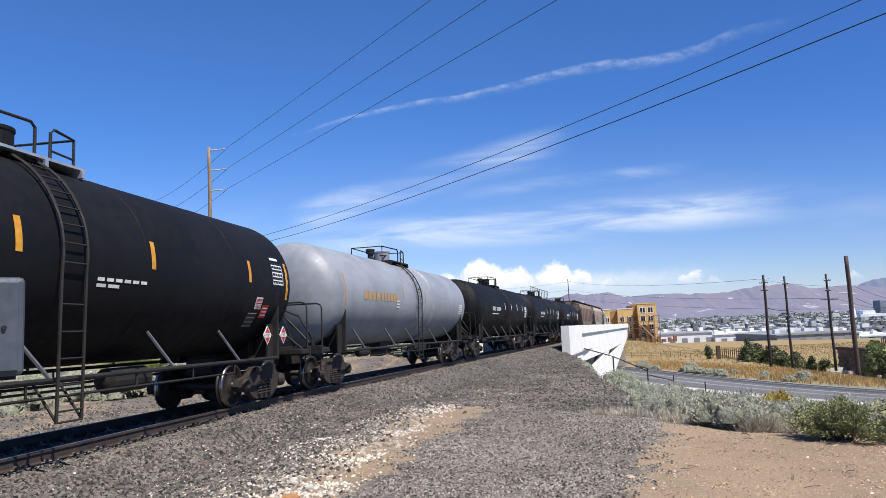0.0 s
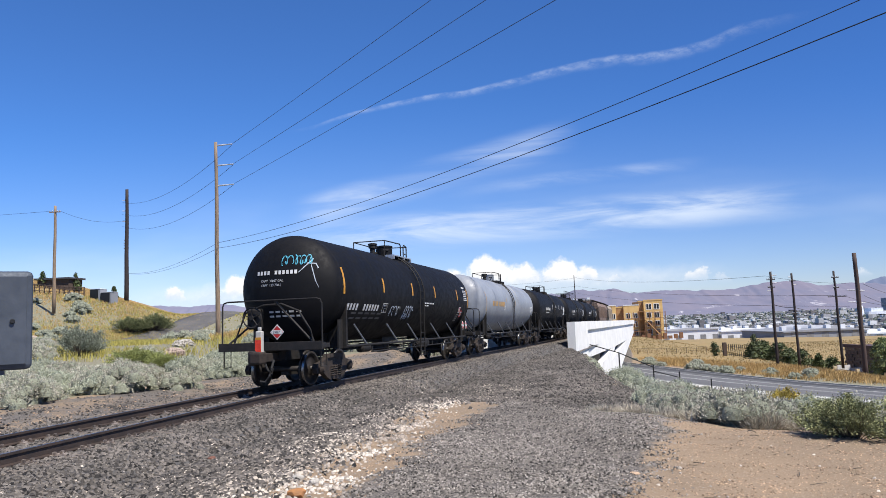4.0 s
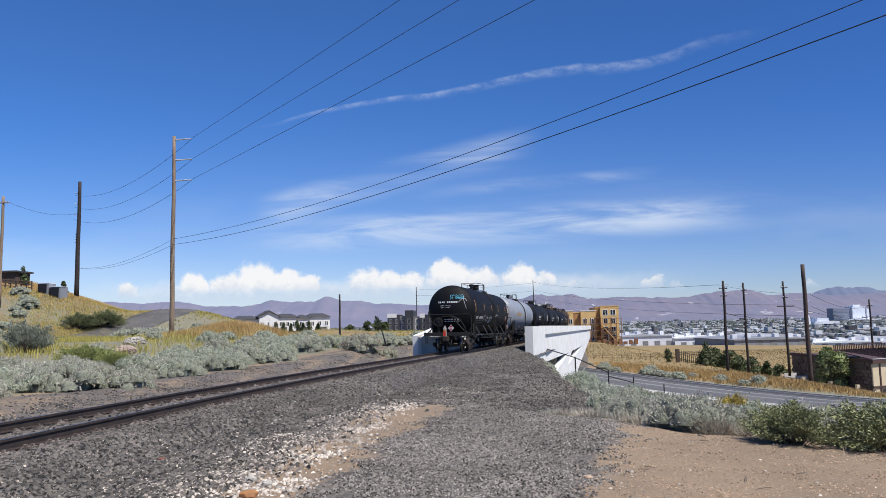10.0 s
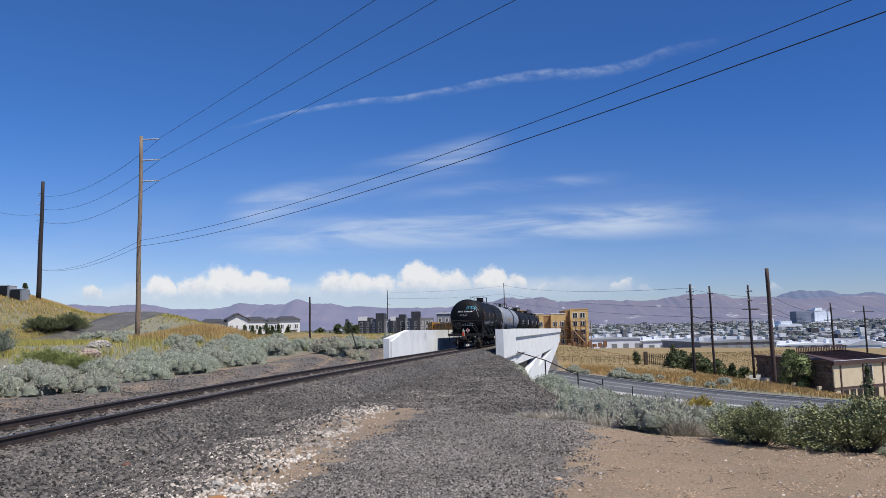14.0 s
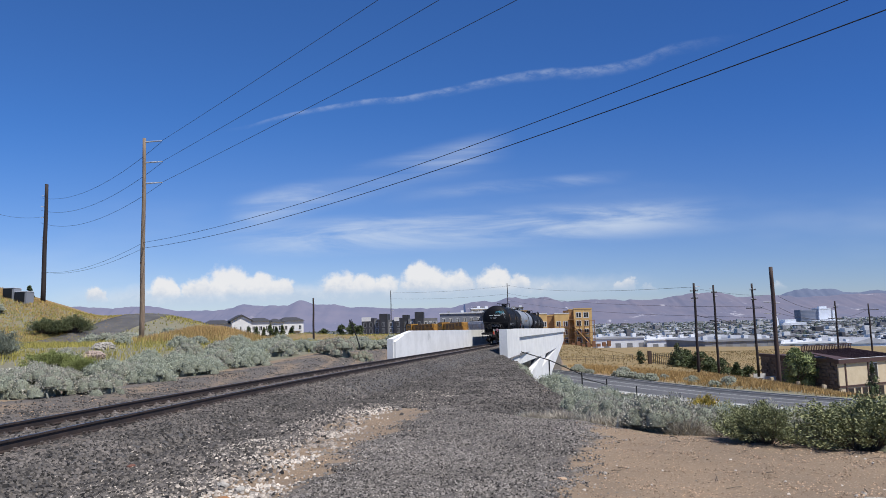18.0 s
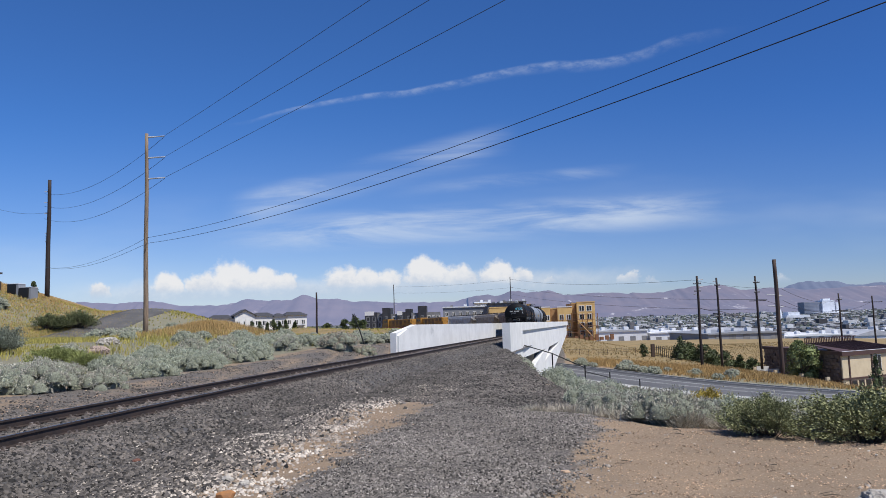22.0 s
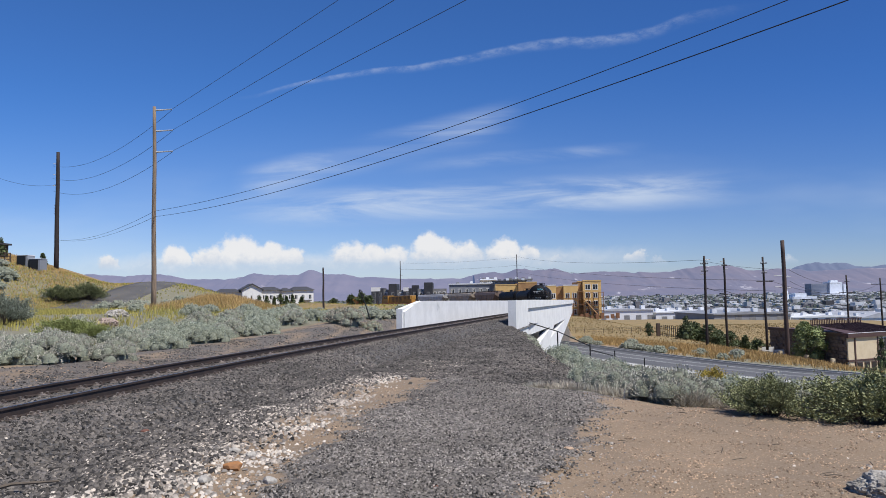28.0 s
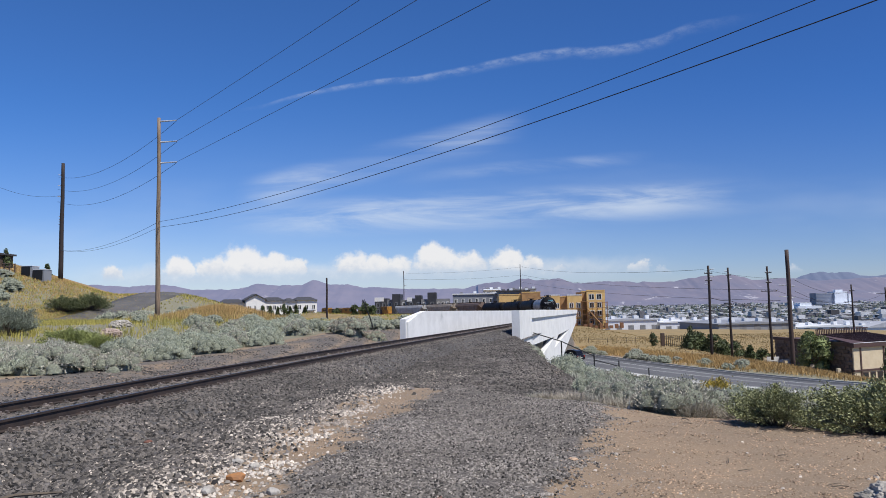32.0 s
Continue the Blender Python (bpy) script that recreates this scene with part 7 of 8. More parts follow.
def shrub_mesh(seed, twigs, leaves, length, width):
    """A twiggy shrub: stems fan out from the base, small leaves crowd their outer halves."""
    rnd = random.Random(seed)
    v, f = [], []
    bm = bmesh.new()
    heads = [(rnd.uniform(0, 6.28), rnd.uniform(0.1, 1.0), rnd.uniform(0.75, 1.1)) for _ in range(13)]
    for k in range(twigs):
        ha, hk, hs = rnd.choice(heads)
        a, out = ha + rnd.gauss(0, 0.35), min(1.0, max(0.02, hk + rnd.gauss(0, 0.2)))
        reach = hs * rnd.uniform(0.72, 1.0)
        top = Vector((math.cos(a) * out, math.sin(a) * out, 0.98 * math.sqrt(max(0.03, 1 - 0.86 * out * out)))) * reach
        root = Vector((math.cos(a) * 0.12 * out, math.sin(a) * 0.12 * out, -0.04))
        mid = root.lerp(top, 0.5) + Vector((rnd.uniform(-0.06, 0.06), rnd.uniform(-0.06, 0.06), rnd.uniform(-0.02, 0.08)))
        if k % 3 == 0:
            tube(bm, [root, mid, top], 0.009, 4, r2=0.003)
        for _ in range(leaves):
            q = rnd.uniform(0.35, 1.0) ** 0.6
            p = (root.lerp(mid, q * 2) if q < 0.5 else mid.lerp(top, q * 2 - 1)) + Vector((rnd.gauss(0, 0.03), rnd.gauss(0, 0.03), rnd.gauss(0, 0.03)))
            g = ((top - mid).normalized() + Vector((rnd.uniform(-0.9, 0.9), rnd.uniform(-0.9, 0.9), rnd.uniform(-0.5, 0.9)))).normalized()
            s = g.cross(Vector((rnd.uniform(-1, 1), rnd.uniform(-1, 1), rnd.uniform(-1, 1)))).normalized()
            L, w = length * rnd.uniform(0.6, 1.3), width * rnd.uniform(0.7, 1.3)
            b = len(v)
            v += [p, p + g * L * 0.5 + s * w, p + g * L, p + g * L * 0.5 - s * w]
            f.append((b, b + 1, b + 2, b + 3))
    return mesh_of("shrub", v, f), stem_of(bm, TWIG)


PLANT_ME = {}


def plant(name, label, category, variant, material, x, y, size, turn, group, squash=1.0, z=None):
    key = (variant, material.name)
    if key not in PLANT_ME:
        src, tw = PLANT_ME[variant]
        me = src.copy()
        me.materials.append(material)
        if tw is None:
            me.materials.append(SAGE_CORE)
        PLANT_ME[key] = (me, tw)
    me, tw = PLANT_ME[key]
    e = new(name, me)
    e.matrix_basis = pose(x, y, (ground_z(x, y) if z is None else z) - 0.03, 0, 0, turn)
    e.scale = (size, size, size * squash)
    tagged(e, label, category, group)
    if tw is not None:
        new("stem", tw).parent = e
    return e


def plants():
    for i in range(4):
        PLANT_ME[("sage", i)] = sage_mesh(30 + i, 5200, 0.055, 0.011)
        PLANT_ME[("far_sage", i)] = sage_mesh(90 + i, 620, 0.09, 0.022, 0.78)
        PLANT_ME[("grass_tuft", i)] = plant_mesh("tuft", 50 + i, 700, 6, 0.55, 0.5, 0.34, 0.008, 1.3)
    for i in range(3):
        PLANT_ME[("shrub", i)] = shrub_mesh(70 + i, 420, 62, 0.042, 0.011)
    rnd = random.Random(77)

    bushes = []

    def sage(x, y, size):
        bushes.append((x, y, size))

    def spread(n, x0, x1, y0, y1, ok, lo, hi):
        k = tries = 0
        while k < n and tries < n * 60:
            tries += 1
            y = y0 * (y1 / y0) ** rnd.random()
            x = rnd.uniform(x0, x1)
            a, b = along(np.array([x]), np.array([y]))
            if ok(x, y, float(a[0]), float(b[0])):
                sage(x, y, rnd.uniform(lo, hi))
                k += 1
    far_road = lambda x, y: float(road_near(np.array([x]), np.array([y]))[0][0])
    # left plain, in a belt beside the line and thinning away from it
    drive = lambda x, y: min((x - a) ** 2 + (y - b) ** 2 for a, b in DRIVE) < 34
    spread(104, -34, 0, 18, 80, lambda x, y, s, l: -15 < l < -7.2 and math.hypot(x + 13.6, y - 24.6) > 2.2 and math.hypot(x + 18.3, y - 32.3) > 2.6 and math.hypot(x + 20.6, y - 41) > 2.2 and math.hypot(x + 24.0, y - 36.5) > 2.2 and not (-28 < x < -19 and 60 < y < 76), 0.7, 1.35)
    spread(84, -60, -12, 30, 112, lambda x, y, s, l: l < -13 and math.hypot(x + 18.3, y - 32.3) > 2.6 and math.hypot(x + 20.6, y - 41) > 2.2 and math.hypot(x + 24.0, y - 36.5) > 2.2 and not (-29 < x < -18 and 58 < y < 78) and not drive(x, y), 0.9, 1.7)
    spread(26, -44, -30, 84, 118, lambda x, y, s, l: not drive(x, y), 1.2, 2.0)
    spread(34, -100, -52, 62, 118, lambda x, y, s, l: not drive(x, y), 1.2, 2.2)
    # right: the edge of the pad and the slope below it
    edge = lambda x, y: (x - 2.2) * 0.67 + (y - 11.5) * 0.74
    spread(80, 1.2, 14, 10.5, 24, lambda x, y, s, l: 0.9 < edge(x, y) < 9 and l > float(shoulder(s)) + 0.3 and math.hypot(x - 5.2, y - 14.0) > 1.3, 0.5, 0.85)
    spread(170, 1, 34, 18, 66, lambda x, y, s, l: edge(x, y) > 4 and l > float(shoulder(s)) + 0.5 and far_road(x, y) > 10.9, 0.8, 1.35)
    spread(40, 4, 44, 50, 100, lambda x, y, s, l: l > 4.5 and 10.6 < far_road(x, y) < 22, 0.8, 1.25)
    spread(26, 14, 62, 106, 140, lambda x, y, s, l: 8.6 < far_road(x, y) < 14 and l > 5, 0.8, 1.7)
    # the nearest three hundred are bushes of their own; those farther off are one cover
    bushes.sort(key=lambda b: math.hypot(b[0], b[1]) / b[2])
    far = {True: ([], []), False: ([], [])}
    far_index = {True: [], False: []}
    for i, (x, y, size) in enumerate(bushes):
        dry = rnd.random() < (0.4 if x < 0 else 0.58)
        turn, shape = rnd.uniform(0, 360), rnd.randrange(4)
        if i < 296:
            plant("sagebrush", "dusty grey sagebrush on dry ground" if dry else "rounded grey-green sagebrush on dry ground", "shrub", ("sage", shape), LEAF_GREY if dry else LEAF_SAGE, x, y, size, turn, "sagebrush")
            continue
        me = PLANT_ME[("far_sage", shape)][0]
        co = np.empty(len(me.vertices) * 3)
        me.vertices.foreach_get("co", co)
        c, n = co.reshape(-1, 3) * size, math.radians(turn)
        v, f = far[dry]
        base = sum(len(a) for a in v)
        v.append(np.stack([c[:, 0] * math.cos(n) - c[:, 1] * math.sin(n) + x, c[:, 0] * math.sin(n) + c[:, 1] * math.cos(n) + y, c[:, 2] + ground_z(x, y) - 0.03], 1))
        f += [tuple(base + q for q in p.vertices) for p in me.polygons]
        far_index[dry] += [p.material_index for p in me.polygons]
    for dry, (v, f) in far.items():
        me = bpy.data.meshes.new("sage_cover")
        me.from_pydata(np.concatenate(v).tolist(), [], f)
        me.materials.append(LEAF_GREY if dry else LEAF_SAGE)
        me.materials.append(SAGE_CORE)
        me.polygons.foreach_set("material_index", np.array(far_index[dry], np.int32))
        tagged(new("sage_cover", me), "dusty grey sagebrush scattered far over the plain" if dry else "grey-green sagebrush scattered far over the plain", "shrubs", kind="stuff")
    # dry grey brush along the pad's edge
    for i in range(64):
        k = i / 63
        x, y = 1.9 + 3.1 * k + rnd.uniform(-0.3, 0.4), 13.5 - 3.2 * k + rnd.uniform(-0.3, 0.8)
        plant("dry_brush", "low tangle of dry grey twigs at the edge of the dirt", "shrub", ("grass_tuft", rnd.randrange(4)), LEAF_DRY if i % 3 else LEAF_GREY, x, y, rnd.uniform(0.4, 0.72), rnd.uniform(0, 360), "dry brush", 0.6)
    plant("green_shrub", "dense olive-green desert shrub beside the dirt pad", "shrub", ("shrub", 0), LEAF_GREEN, 5.4, 9.3, 1.22, 20, "green shrubs", 0.6)
    plant("green_shrub", "sprawling olive-green desert shrub beside the dirt pad", "shrub", ("shrub", 2), LEAF_GREEN, 6.85, 9.0, 1.1, 200, "green shrubs", 0.66)
    plant("green_shrub", "lower olive-green desert shrub beside the dirt pad", "shrub", ("shrub", 1), LEAF_GREEN, 4.28, 9.55, 0.74, 140, "green shrubs", 0.85)
    plant("yellow_bush", "yellow-flowering rabbitbrush among the sage", "shrub", ("shrub", 2), LEAF_YELLOW, 5.35, 14.5, 0.78, 40, "", 1.0)
    plant("green_shrub", "dark green spreading shrub on the hillside", "shrub", ("shrub", 1), LEAF_OLIVE, -57, 99, 4.2, 0, "hill shrubs", 0.62)
    plant("green_shrub", "dark green spreading shrub on the hillside", "shrub", ("shrub", 2), LEAF_OLIVE, -53.6, 101.5, 3.6, 80, "hill shrubs", 0.78)
    plant("green_shrub", "low green shrub among the sage", "shrub", ("shrub", 0), LEAF_FRESH, -17.0, 32.6, 1.2, 10, "hill shrubs", 0.6)
    plant("green_shrub", "low green shrub among the sage", "shrub", ("shrub", 1), LEAF_FRESH, -18.5, 33.0, 1.7, 60, "hill shrubs", 0.62)
    plant("green_shrub", "grey-green spiky shrub beside the sage", "shrub", ("shrub", 2), LEAF_SPIKY, -24.5, 37.5, 1.75, 0, "hill shrubs", 1.0)
    plant("dry_bush", "big pale dry bush beside the track", "shrub", ("sage", 1), LEAF_DRY, -7.2, 46.0, 1.7, 0, "", 1.0)
    plant("dry_bush", "pale dry bush beside the track", "shrub", ("sage", 2), LEAF_DRY, -5.6, 47.0, 1.0, 0, "", 0.9)
    for x, y, sz in ((-13.0, 22.5, 1.3), (-14.4, 23.0, 1.1), (-11.6, 23.6, 1.0), (-15.5, 24.8, 1.2)):
        plant("dry_bush", "fine grey dry bush beside the track", "shrub", ("sage", rnd.randrange(4)), LEAF_GREY, x, y, sz, rnd.uniform(0, 360), "dry bushes", 1.0)


plants()


def blades(name, label, rnd, points, length, width, material):
    """A field of grass blades in one mesh."""
    v, f = [], []
    for x, y, z in points:
        for _ in range(3):
            a = rnd.uniform(0, 6.28)
            L, w = length * rnd.uniform(0.6, 1.25), width * rnd.uniform(0.7, 1.3)
            dx, dy = rnd.uniform(-0.35, 0.35) * L, rnd.uniform(-0.35, 0.35) * L
            px, py = x + rnd.uniform(-0.4, 0.4) * length, y + rnd.uniform(-0.4, 0.4) * length
            c, s = math.cos(a) * w, math.sin(a) * w
            b = len(v)
            v += [(px - c, py - s, z), (px + c, py + s, z), (px + dx, py + dy, z + L)]
            f.append((b, b + 1, b + 2))
    me = bpy.data.meshes.new(name)
    me.from_pydata(v, [], f)
    me.materials.append(material)
    return tagged(new(name, me), label, "grass", kind="stuff")


def grasses():
    rnd = random.Random(9)
    g = np.random.default_rng(5)

    def pick(n, x0, x1, y0, y1, weight):
        x, y = g.uniform(x0, x1, n), g.uniform(y0, y1, n)
        s, l = along(x, y)
        d, _ = road_near(x, y)
        m = g.uniform(0, 1, n) < weight(x, y, s, l, d)
        x, y = x[m], y[m]
        return list(zip(x, y, land(x, y) + relief(x, y)))
    patch = lambda x, y, k=0.13: 0.5 + 0.5 * np.sin(x * k + 2 * np.sin(y * k * 0.8)) * np.sin(y * k * 1.3 + 1)
    blades("gold_grass", "tall dry golden grass on a low mound", rnd, pick(26000, -30, -14, 56, 80, lambda x, y, s, l, d: np.exp(-((x + 22.0) / 3.8) ** 2 - ((y - 66.5) / 7) ** 2)), 0.5, 0.02, GRASS_GOLD)
    blades("gold_grass", "dry golden grass over the hillside", rnd, pick(52000, -110, -50, 74, 132, lambda x, y, s, l, d: 0.3 + 0.6 * smooth(patch(x, y), 0.3, 0.7)), 0.32, 0.03, GRASS_GOLD)
    blades("green_grass", "olive-green grass over the hillside", rnd, pick(46000, -100, -30, 60, 130, lambda x, y, s, l, d: 0.9 * smooth(patch(x + 30, y + 11), 0.35, 0.7)), 0.32, 0.03, GRASS_GREEN)
    blades("green_grass", "olive-green grass between the sage", rnd, pick(60000, -75, -9, 26, 100, lambda x, y, s, l, d: 0.7 * smooth(patch(x + 9, y + 4), 0.35, 0.8) * smooth(-l, 8, 12)), 0.4, 0.02, GRASS_GREEN)
    blades("gold_grass", "dry golden grass on the far bank of the street", rnd, pick(110000, 16, 110, 95, 180, lambda x, y, s, l, d: smooth(d, 8.0, 10) * smooth(d, 27, 19) * smooth(l, 6, 9) * (0.3 + 0.7 * smooth(d, 10, 13))), 0.6, 0.045, GRASS_GOLD)
    blades("dry_grass", "tan and olive dry grass over the open field", rnd, pick(30000, 16, 130, 125, 262, lambda x, y, s, l, d: smooth(d, 20, 30) * smooth(l, 6, 12) * 0.6 * (0.3 + patch(x, y, 0.05))), 0.3, 0.07, GRASS_TAN)
    blades("green_grass", "grey-green grass on the slope to the street", rnd, pick(60000, 1, 50, 11, 96, lambda x, y, s, l, d: smooth(d, 9.4, 12) * smooth(l - shoulder(s), 0, 1) * smooth((x - 2.2) * 0.67 + (y - 11.5) * 0.74, 0.3, 2) * 0.55), 0.3, 0.012, LEAF_GREY)
    blades("dry_grass", "dry grass over the plain beyond the bridge", rnd, pick(30000, -70, 10, 105, 290, lambda x, y, s, l, d: smooth(d, 13, 18) * smooth(-l, 7, 12) * 0.5), 0.3, 0.08, GRASS_GREEN)


grasses()


def tree(label, x, y, h, r, seed, material, conifer=False, z=None, n=900, leaf=0.35):
    rnd = random.Random(seed)
    e = thing("tree", label, "tree", pose(x, y, ground_z(x, y) if z is None else z), "trees")
    bm = bmesh.new()
    tube(bm, [(0, 0, -0.5), (0.03 * h * rnd.uniform(-1, 1), 0, h * 0.3), (0.05 * h * rnd.uniform(-1, 1), 0.02 * h, h * 0.75)], 0.035 * h, 8, r2=0.01 * h)
    for k in range(7):
        a, zz = rnd.uniform(0, 6.28), h * rnd.uniform(0.2, 0.6)
        tube(bm, [(0, 0, zz), (math.cos(a) * r * 0.4, math.sin(a) * r * 0.4, zz + h * 0.12), (math.cos(a) * r * 0.7, math.sin(a) * r * 0.7, zz + h * 0.2)], 0.014 * h, 5, r2=0.004 * h)
    part("trunk", finish(bm), TWIG, e)
    blob = []
    for k in range(22):
        a = rnd.uniform(0, 6.28)
        t = rnd.random()
        rr = r * ((1 - t) if conifer else math.sin(math.pi * (0.15 + 0.8 * t)))
        q = rr * rnd.uniform(0.25, 0.75)
        blob.append((math.cos(a) * q, math.sin(a) * q, h * (0.04 + 0.74 * t), r * rnd.uniform(0.25, 0.42) * (0.5 if conifer and t > 0.6 else 1), h * rnd.uniform(0.1, 0.2)))
    v, f = leaf_cloud(rnd, n * 2, blob, leaf * 0.8, leaf * 0.26, 0.1)
    for bx, by, bz, rr, hh in blob:
        lump(v, f, rnd, (bx, by, bz), rr * 0.7, hh * 0.75, 7, 3)
    me = bpy.data.meshes.new("crown")
    me.from_pydata([tuple(p) for p in v], [], f)
    me.materials.append(material)
    c = new("crown", me)
    c.parent = e
    return e


def trees():
    tree("broad green tree before the brown building", 60.0, 120, 8.4, 3.4, 1, TREE_GREEN, False, -11.8, 2200, 0.4)
    rnd = random.Random(31)
    for i, (x, y, h) in enumerate(((46.6, 141, 5.6), (48.6, 143, 4.0), (51.0, 141, 4.2), (53.4, 142, 3.6), (56.0, 143, 4.0), (50.0, 146, 3.4), (58.6, 142, 3.6), (61.5, 143, 3.4))):
        tree("dark green tree behind the iron fence", x, y, h, h * (0.42 if i == 0 else 0.6), 10 + i, LEAF_TREE, i % 3 == 0, None, 600, 0.45)
    for i, (x, h) in enumerate(((-86, 3.4), (-84, 3.8), (-81.5, 3.2), (-79, 4.4), (-76.8, 3.0), (-74.5, 3.6), (-72, 5.0), (-69, 3.2), (-66.5, 3.6), (-64, 5.2), (-61.5, 4.2), (-59, 3.2), (-57, 4.4), (-55, 3.0), (-53, 3.6), (-50, 3.2))):
        tree("young dark green conifer before the white apartment house", x, 228, h, h * 0.36, 30 + i, LEAF_TREE, True, None, 350, 0.5)
    for i, (x, y, h) in enumerate(((-31, 210, 3.2), (-28.5, 214, 3.7), (-26, 212, 3.0), (-40, 230, 3.0))):
        tree("round dark green tree on the plain", x, y, h, h * 0.5, 50 + i, LEAF_TREE, False, None, 450, 0.55)
    for i, (x, y, h) in enumerate(((-79, 120, 3.6), (-74, 124, 2.6), (-84, 118, 3.0))):
        tree("dark conifer behind the hilltop fence", x, y, h, h * 0.35, 60 + i, LEAF_TREE, True, None, 400, 0.35)
    tree("small tree on the field", 41.5, 150, 3.2, 1.2, 90, LEAF_TREE, False, None, 350, 0.3)
    tree("small tree beside the brown building", 64.0, 106, 5.4, 1.1, 91, LEAF_TREE, True, -11.2, 350, 0.3)


trees()


# ---- fences, posts, boxes ----
def iron_fence():
    e = thing("iron_fence", "dark iron fence between pale masonry posts", "fence")
    xs = [(43.5, 150.0), (52.4, 150.0), (58.2, 150.0), (64.0, 149.5), (70.0, 148.0)]
    for i, (x, y) in enumerate(xs):
        z = ground_z(x, y)
        block(e, "post", x - 0.35, x + 0.35, y - 0.35, y + 0.35, z - 0.5, z + 2.7, BEIGE if i else FENCE_TIMBER)
    for (x0, y0), (x1, y1) in zip(xs, xs[1:]):
        bm = bmesh.new()
        n = 22
        for k in range(1, n):
            x, y = x0 + (x1 - x0) * k / n, y0 + (y1 - y0) * k / n
            z = ground_z(x, y)
            box(bm, x - 0.06, x + 0.06, y - 0.03, y + 0.03, z, z + 2.4)
        for dz in (0.4, 2.1):
            a, b = Vector((x0, y0, ground_z(x0, y0) + dz)), Vector((x1, y1, ground_z(x1, y1) + dz))
            tube(bm, [a, b], 0.05, 4)
        part("fence_panel", finish(bm), FENCE_IRON, e)
    w = thing("low_wall", "low pale panel wall beside the iron fence", "wall")
    for k in range(4):
        x = 57.5 + 2.3 * k
        y = 132
        z = ground_z(x, y)
        block(w, "panel", x, x + 2.2, y - 0.1, y + 0.1, z - 0.5, z + 1.7, STUCCO_WHITE)
    f = thing("wire_fence", "thin wire fence across the dry field", "fence")
    for k in range(10):
        x, y = 24 + 2.2 * k, 165.0
        z = ground_z(x, y)
        bm = bmesh.new()
        tube(bm, [(x, y, z - 0.3), (x, y, z + 1.3)], 0.05, 5)
        part("post", finish(bm), FENCE_TIMBER, f)
    bm = bmesh.new()
    for dz in (0.5, 0.9, 1.25):
        tube(bm, [(24 + 2.2 * k, 165.0, ground_z(24 + 2.2 * k, 165.0) + dz) for k in range(10)], 0.02, 4)
    part("wire", finish(bm), WIRE, f)


iron_fence()


def guard_posts():
    g = thing("guard_rail", "low pipe rail and black posts at the edge of the pavement", "guard rail")
    line = [(9.1, 62.0, -2.1), (12.7, 66.0, -3.5), (15.9, 70.0, -4.55), (19.9, 74.0, -5.7), (24.6, 78.0, -7.1)]
    for x, y, z in line:
        bm = bmesh.new()
        tube(bm, [(x, y, min(ground_z(x, y), z - 1.1) - 0.4), (x, y, z)], 0.06, 8)
        part("post", finish(bm), FENCE_IRON, g)
    for a, b in (((6.5, 60.5, -1.25), line[0]), (line[0], (12.7, 66.0, -3.75)), ((12.7, 66.0, -4.1), (15.9, 70.0, -5.1))):
        bm = bmesh.new()
        tube(bm, [a, b], 0.045, 6)
        part("pipe_rail", finish(bm), FENCE_IRON, g)


guard_posts()


def cabinet():
    """Trackside instrument case on a post."""
    e = thing("instrument_case", "grey aluminium trackside case on a steel post", "cabinet", pose(-4.83, 6.02, 0, 0, 0, 38))
    bm = bmesh.new()
    box(bm, -0.55, 0.36, -0.25, 0.25, 1.12, 2.02, None, 0.045)
    part("case", finish(bm), CASE_METAL, e, smooth=False)
    bm = bmesh.new()
    box(bm, -0.5, 0.31, -0.262, -0.25, 1.17, 1.97, None, 0.005)
    door = part("door", finish(bm), CASE_METAL, e)
    bm = bmesh.new()
    lathe(bm, [(-0.285, 0.018), (-0.262, 0.022)], "y", 12, (0.2, 0, 1.56))
    part("lock", finish(bm), BLACK_SIGN, door, "round black lock")
    z = ground_z(-4.83, 6.02)
    bm = bmesh.new()
    tube(bm, [(-0.1, 0, z - 0.4), (-0.1, 0, 1.14)], 0.06, 10)
    box(bm, -0.35, 0.15, -0.2, 0.2, 1.08, 1.13)
    part("post", finish(bm), CASE_METAL, e)


cabinet()


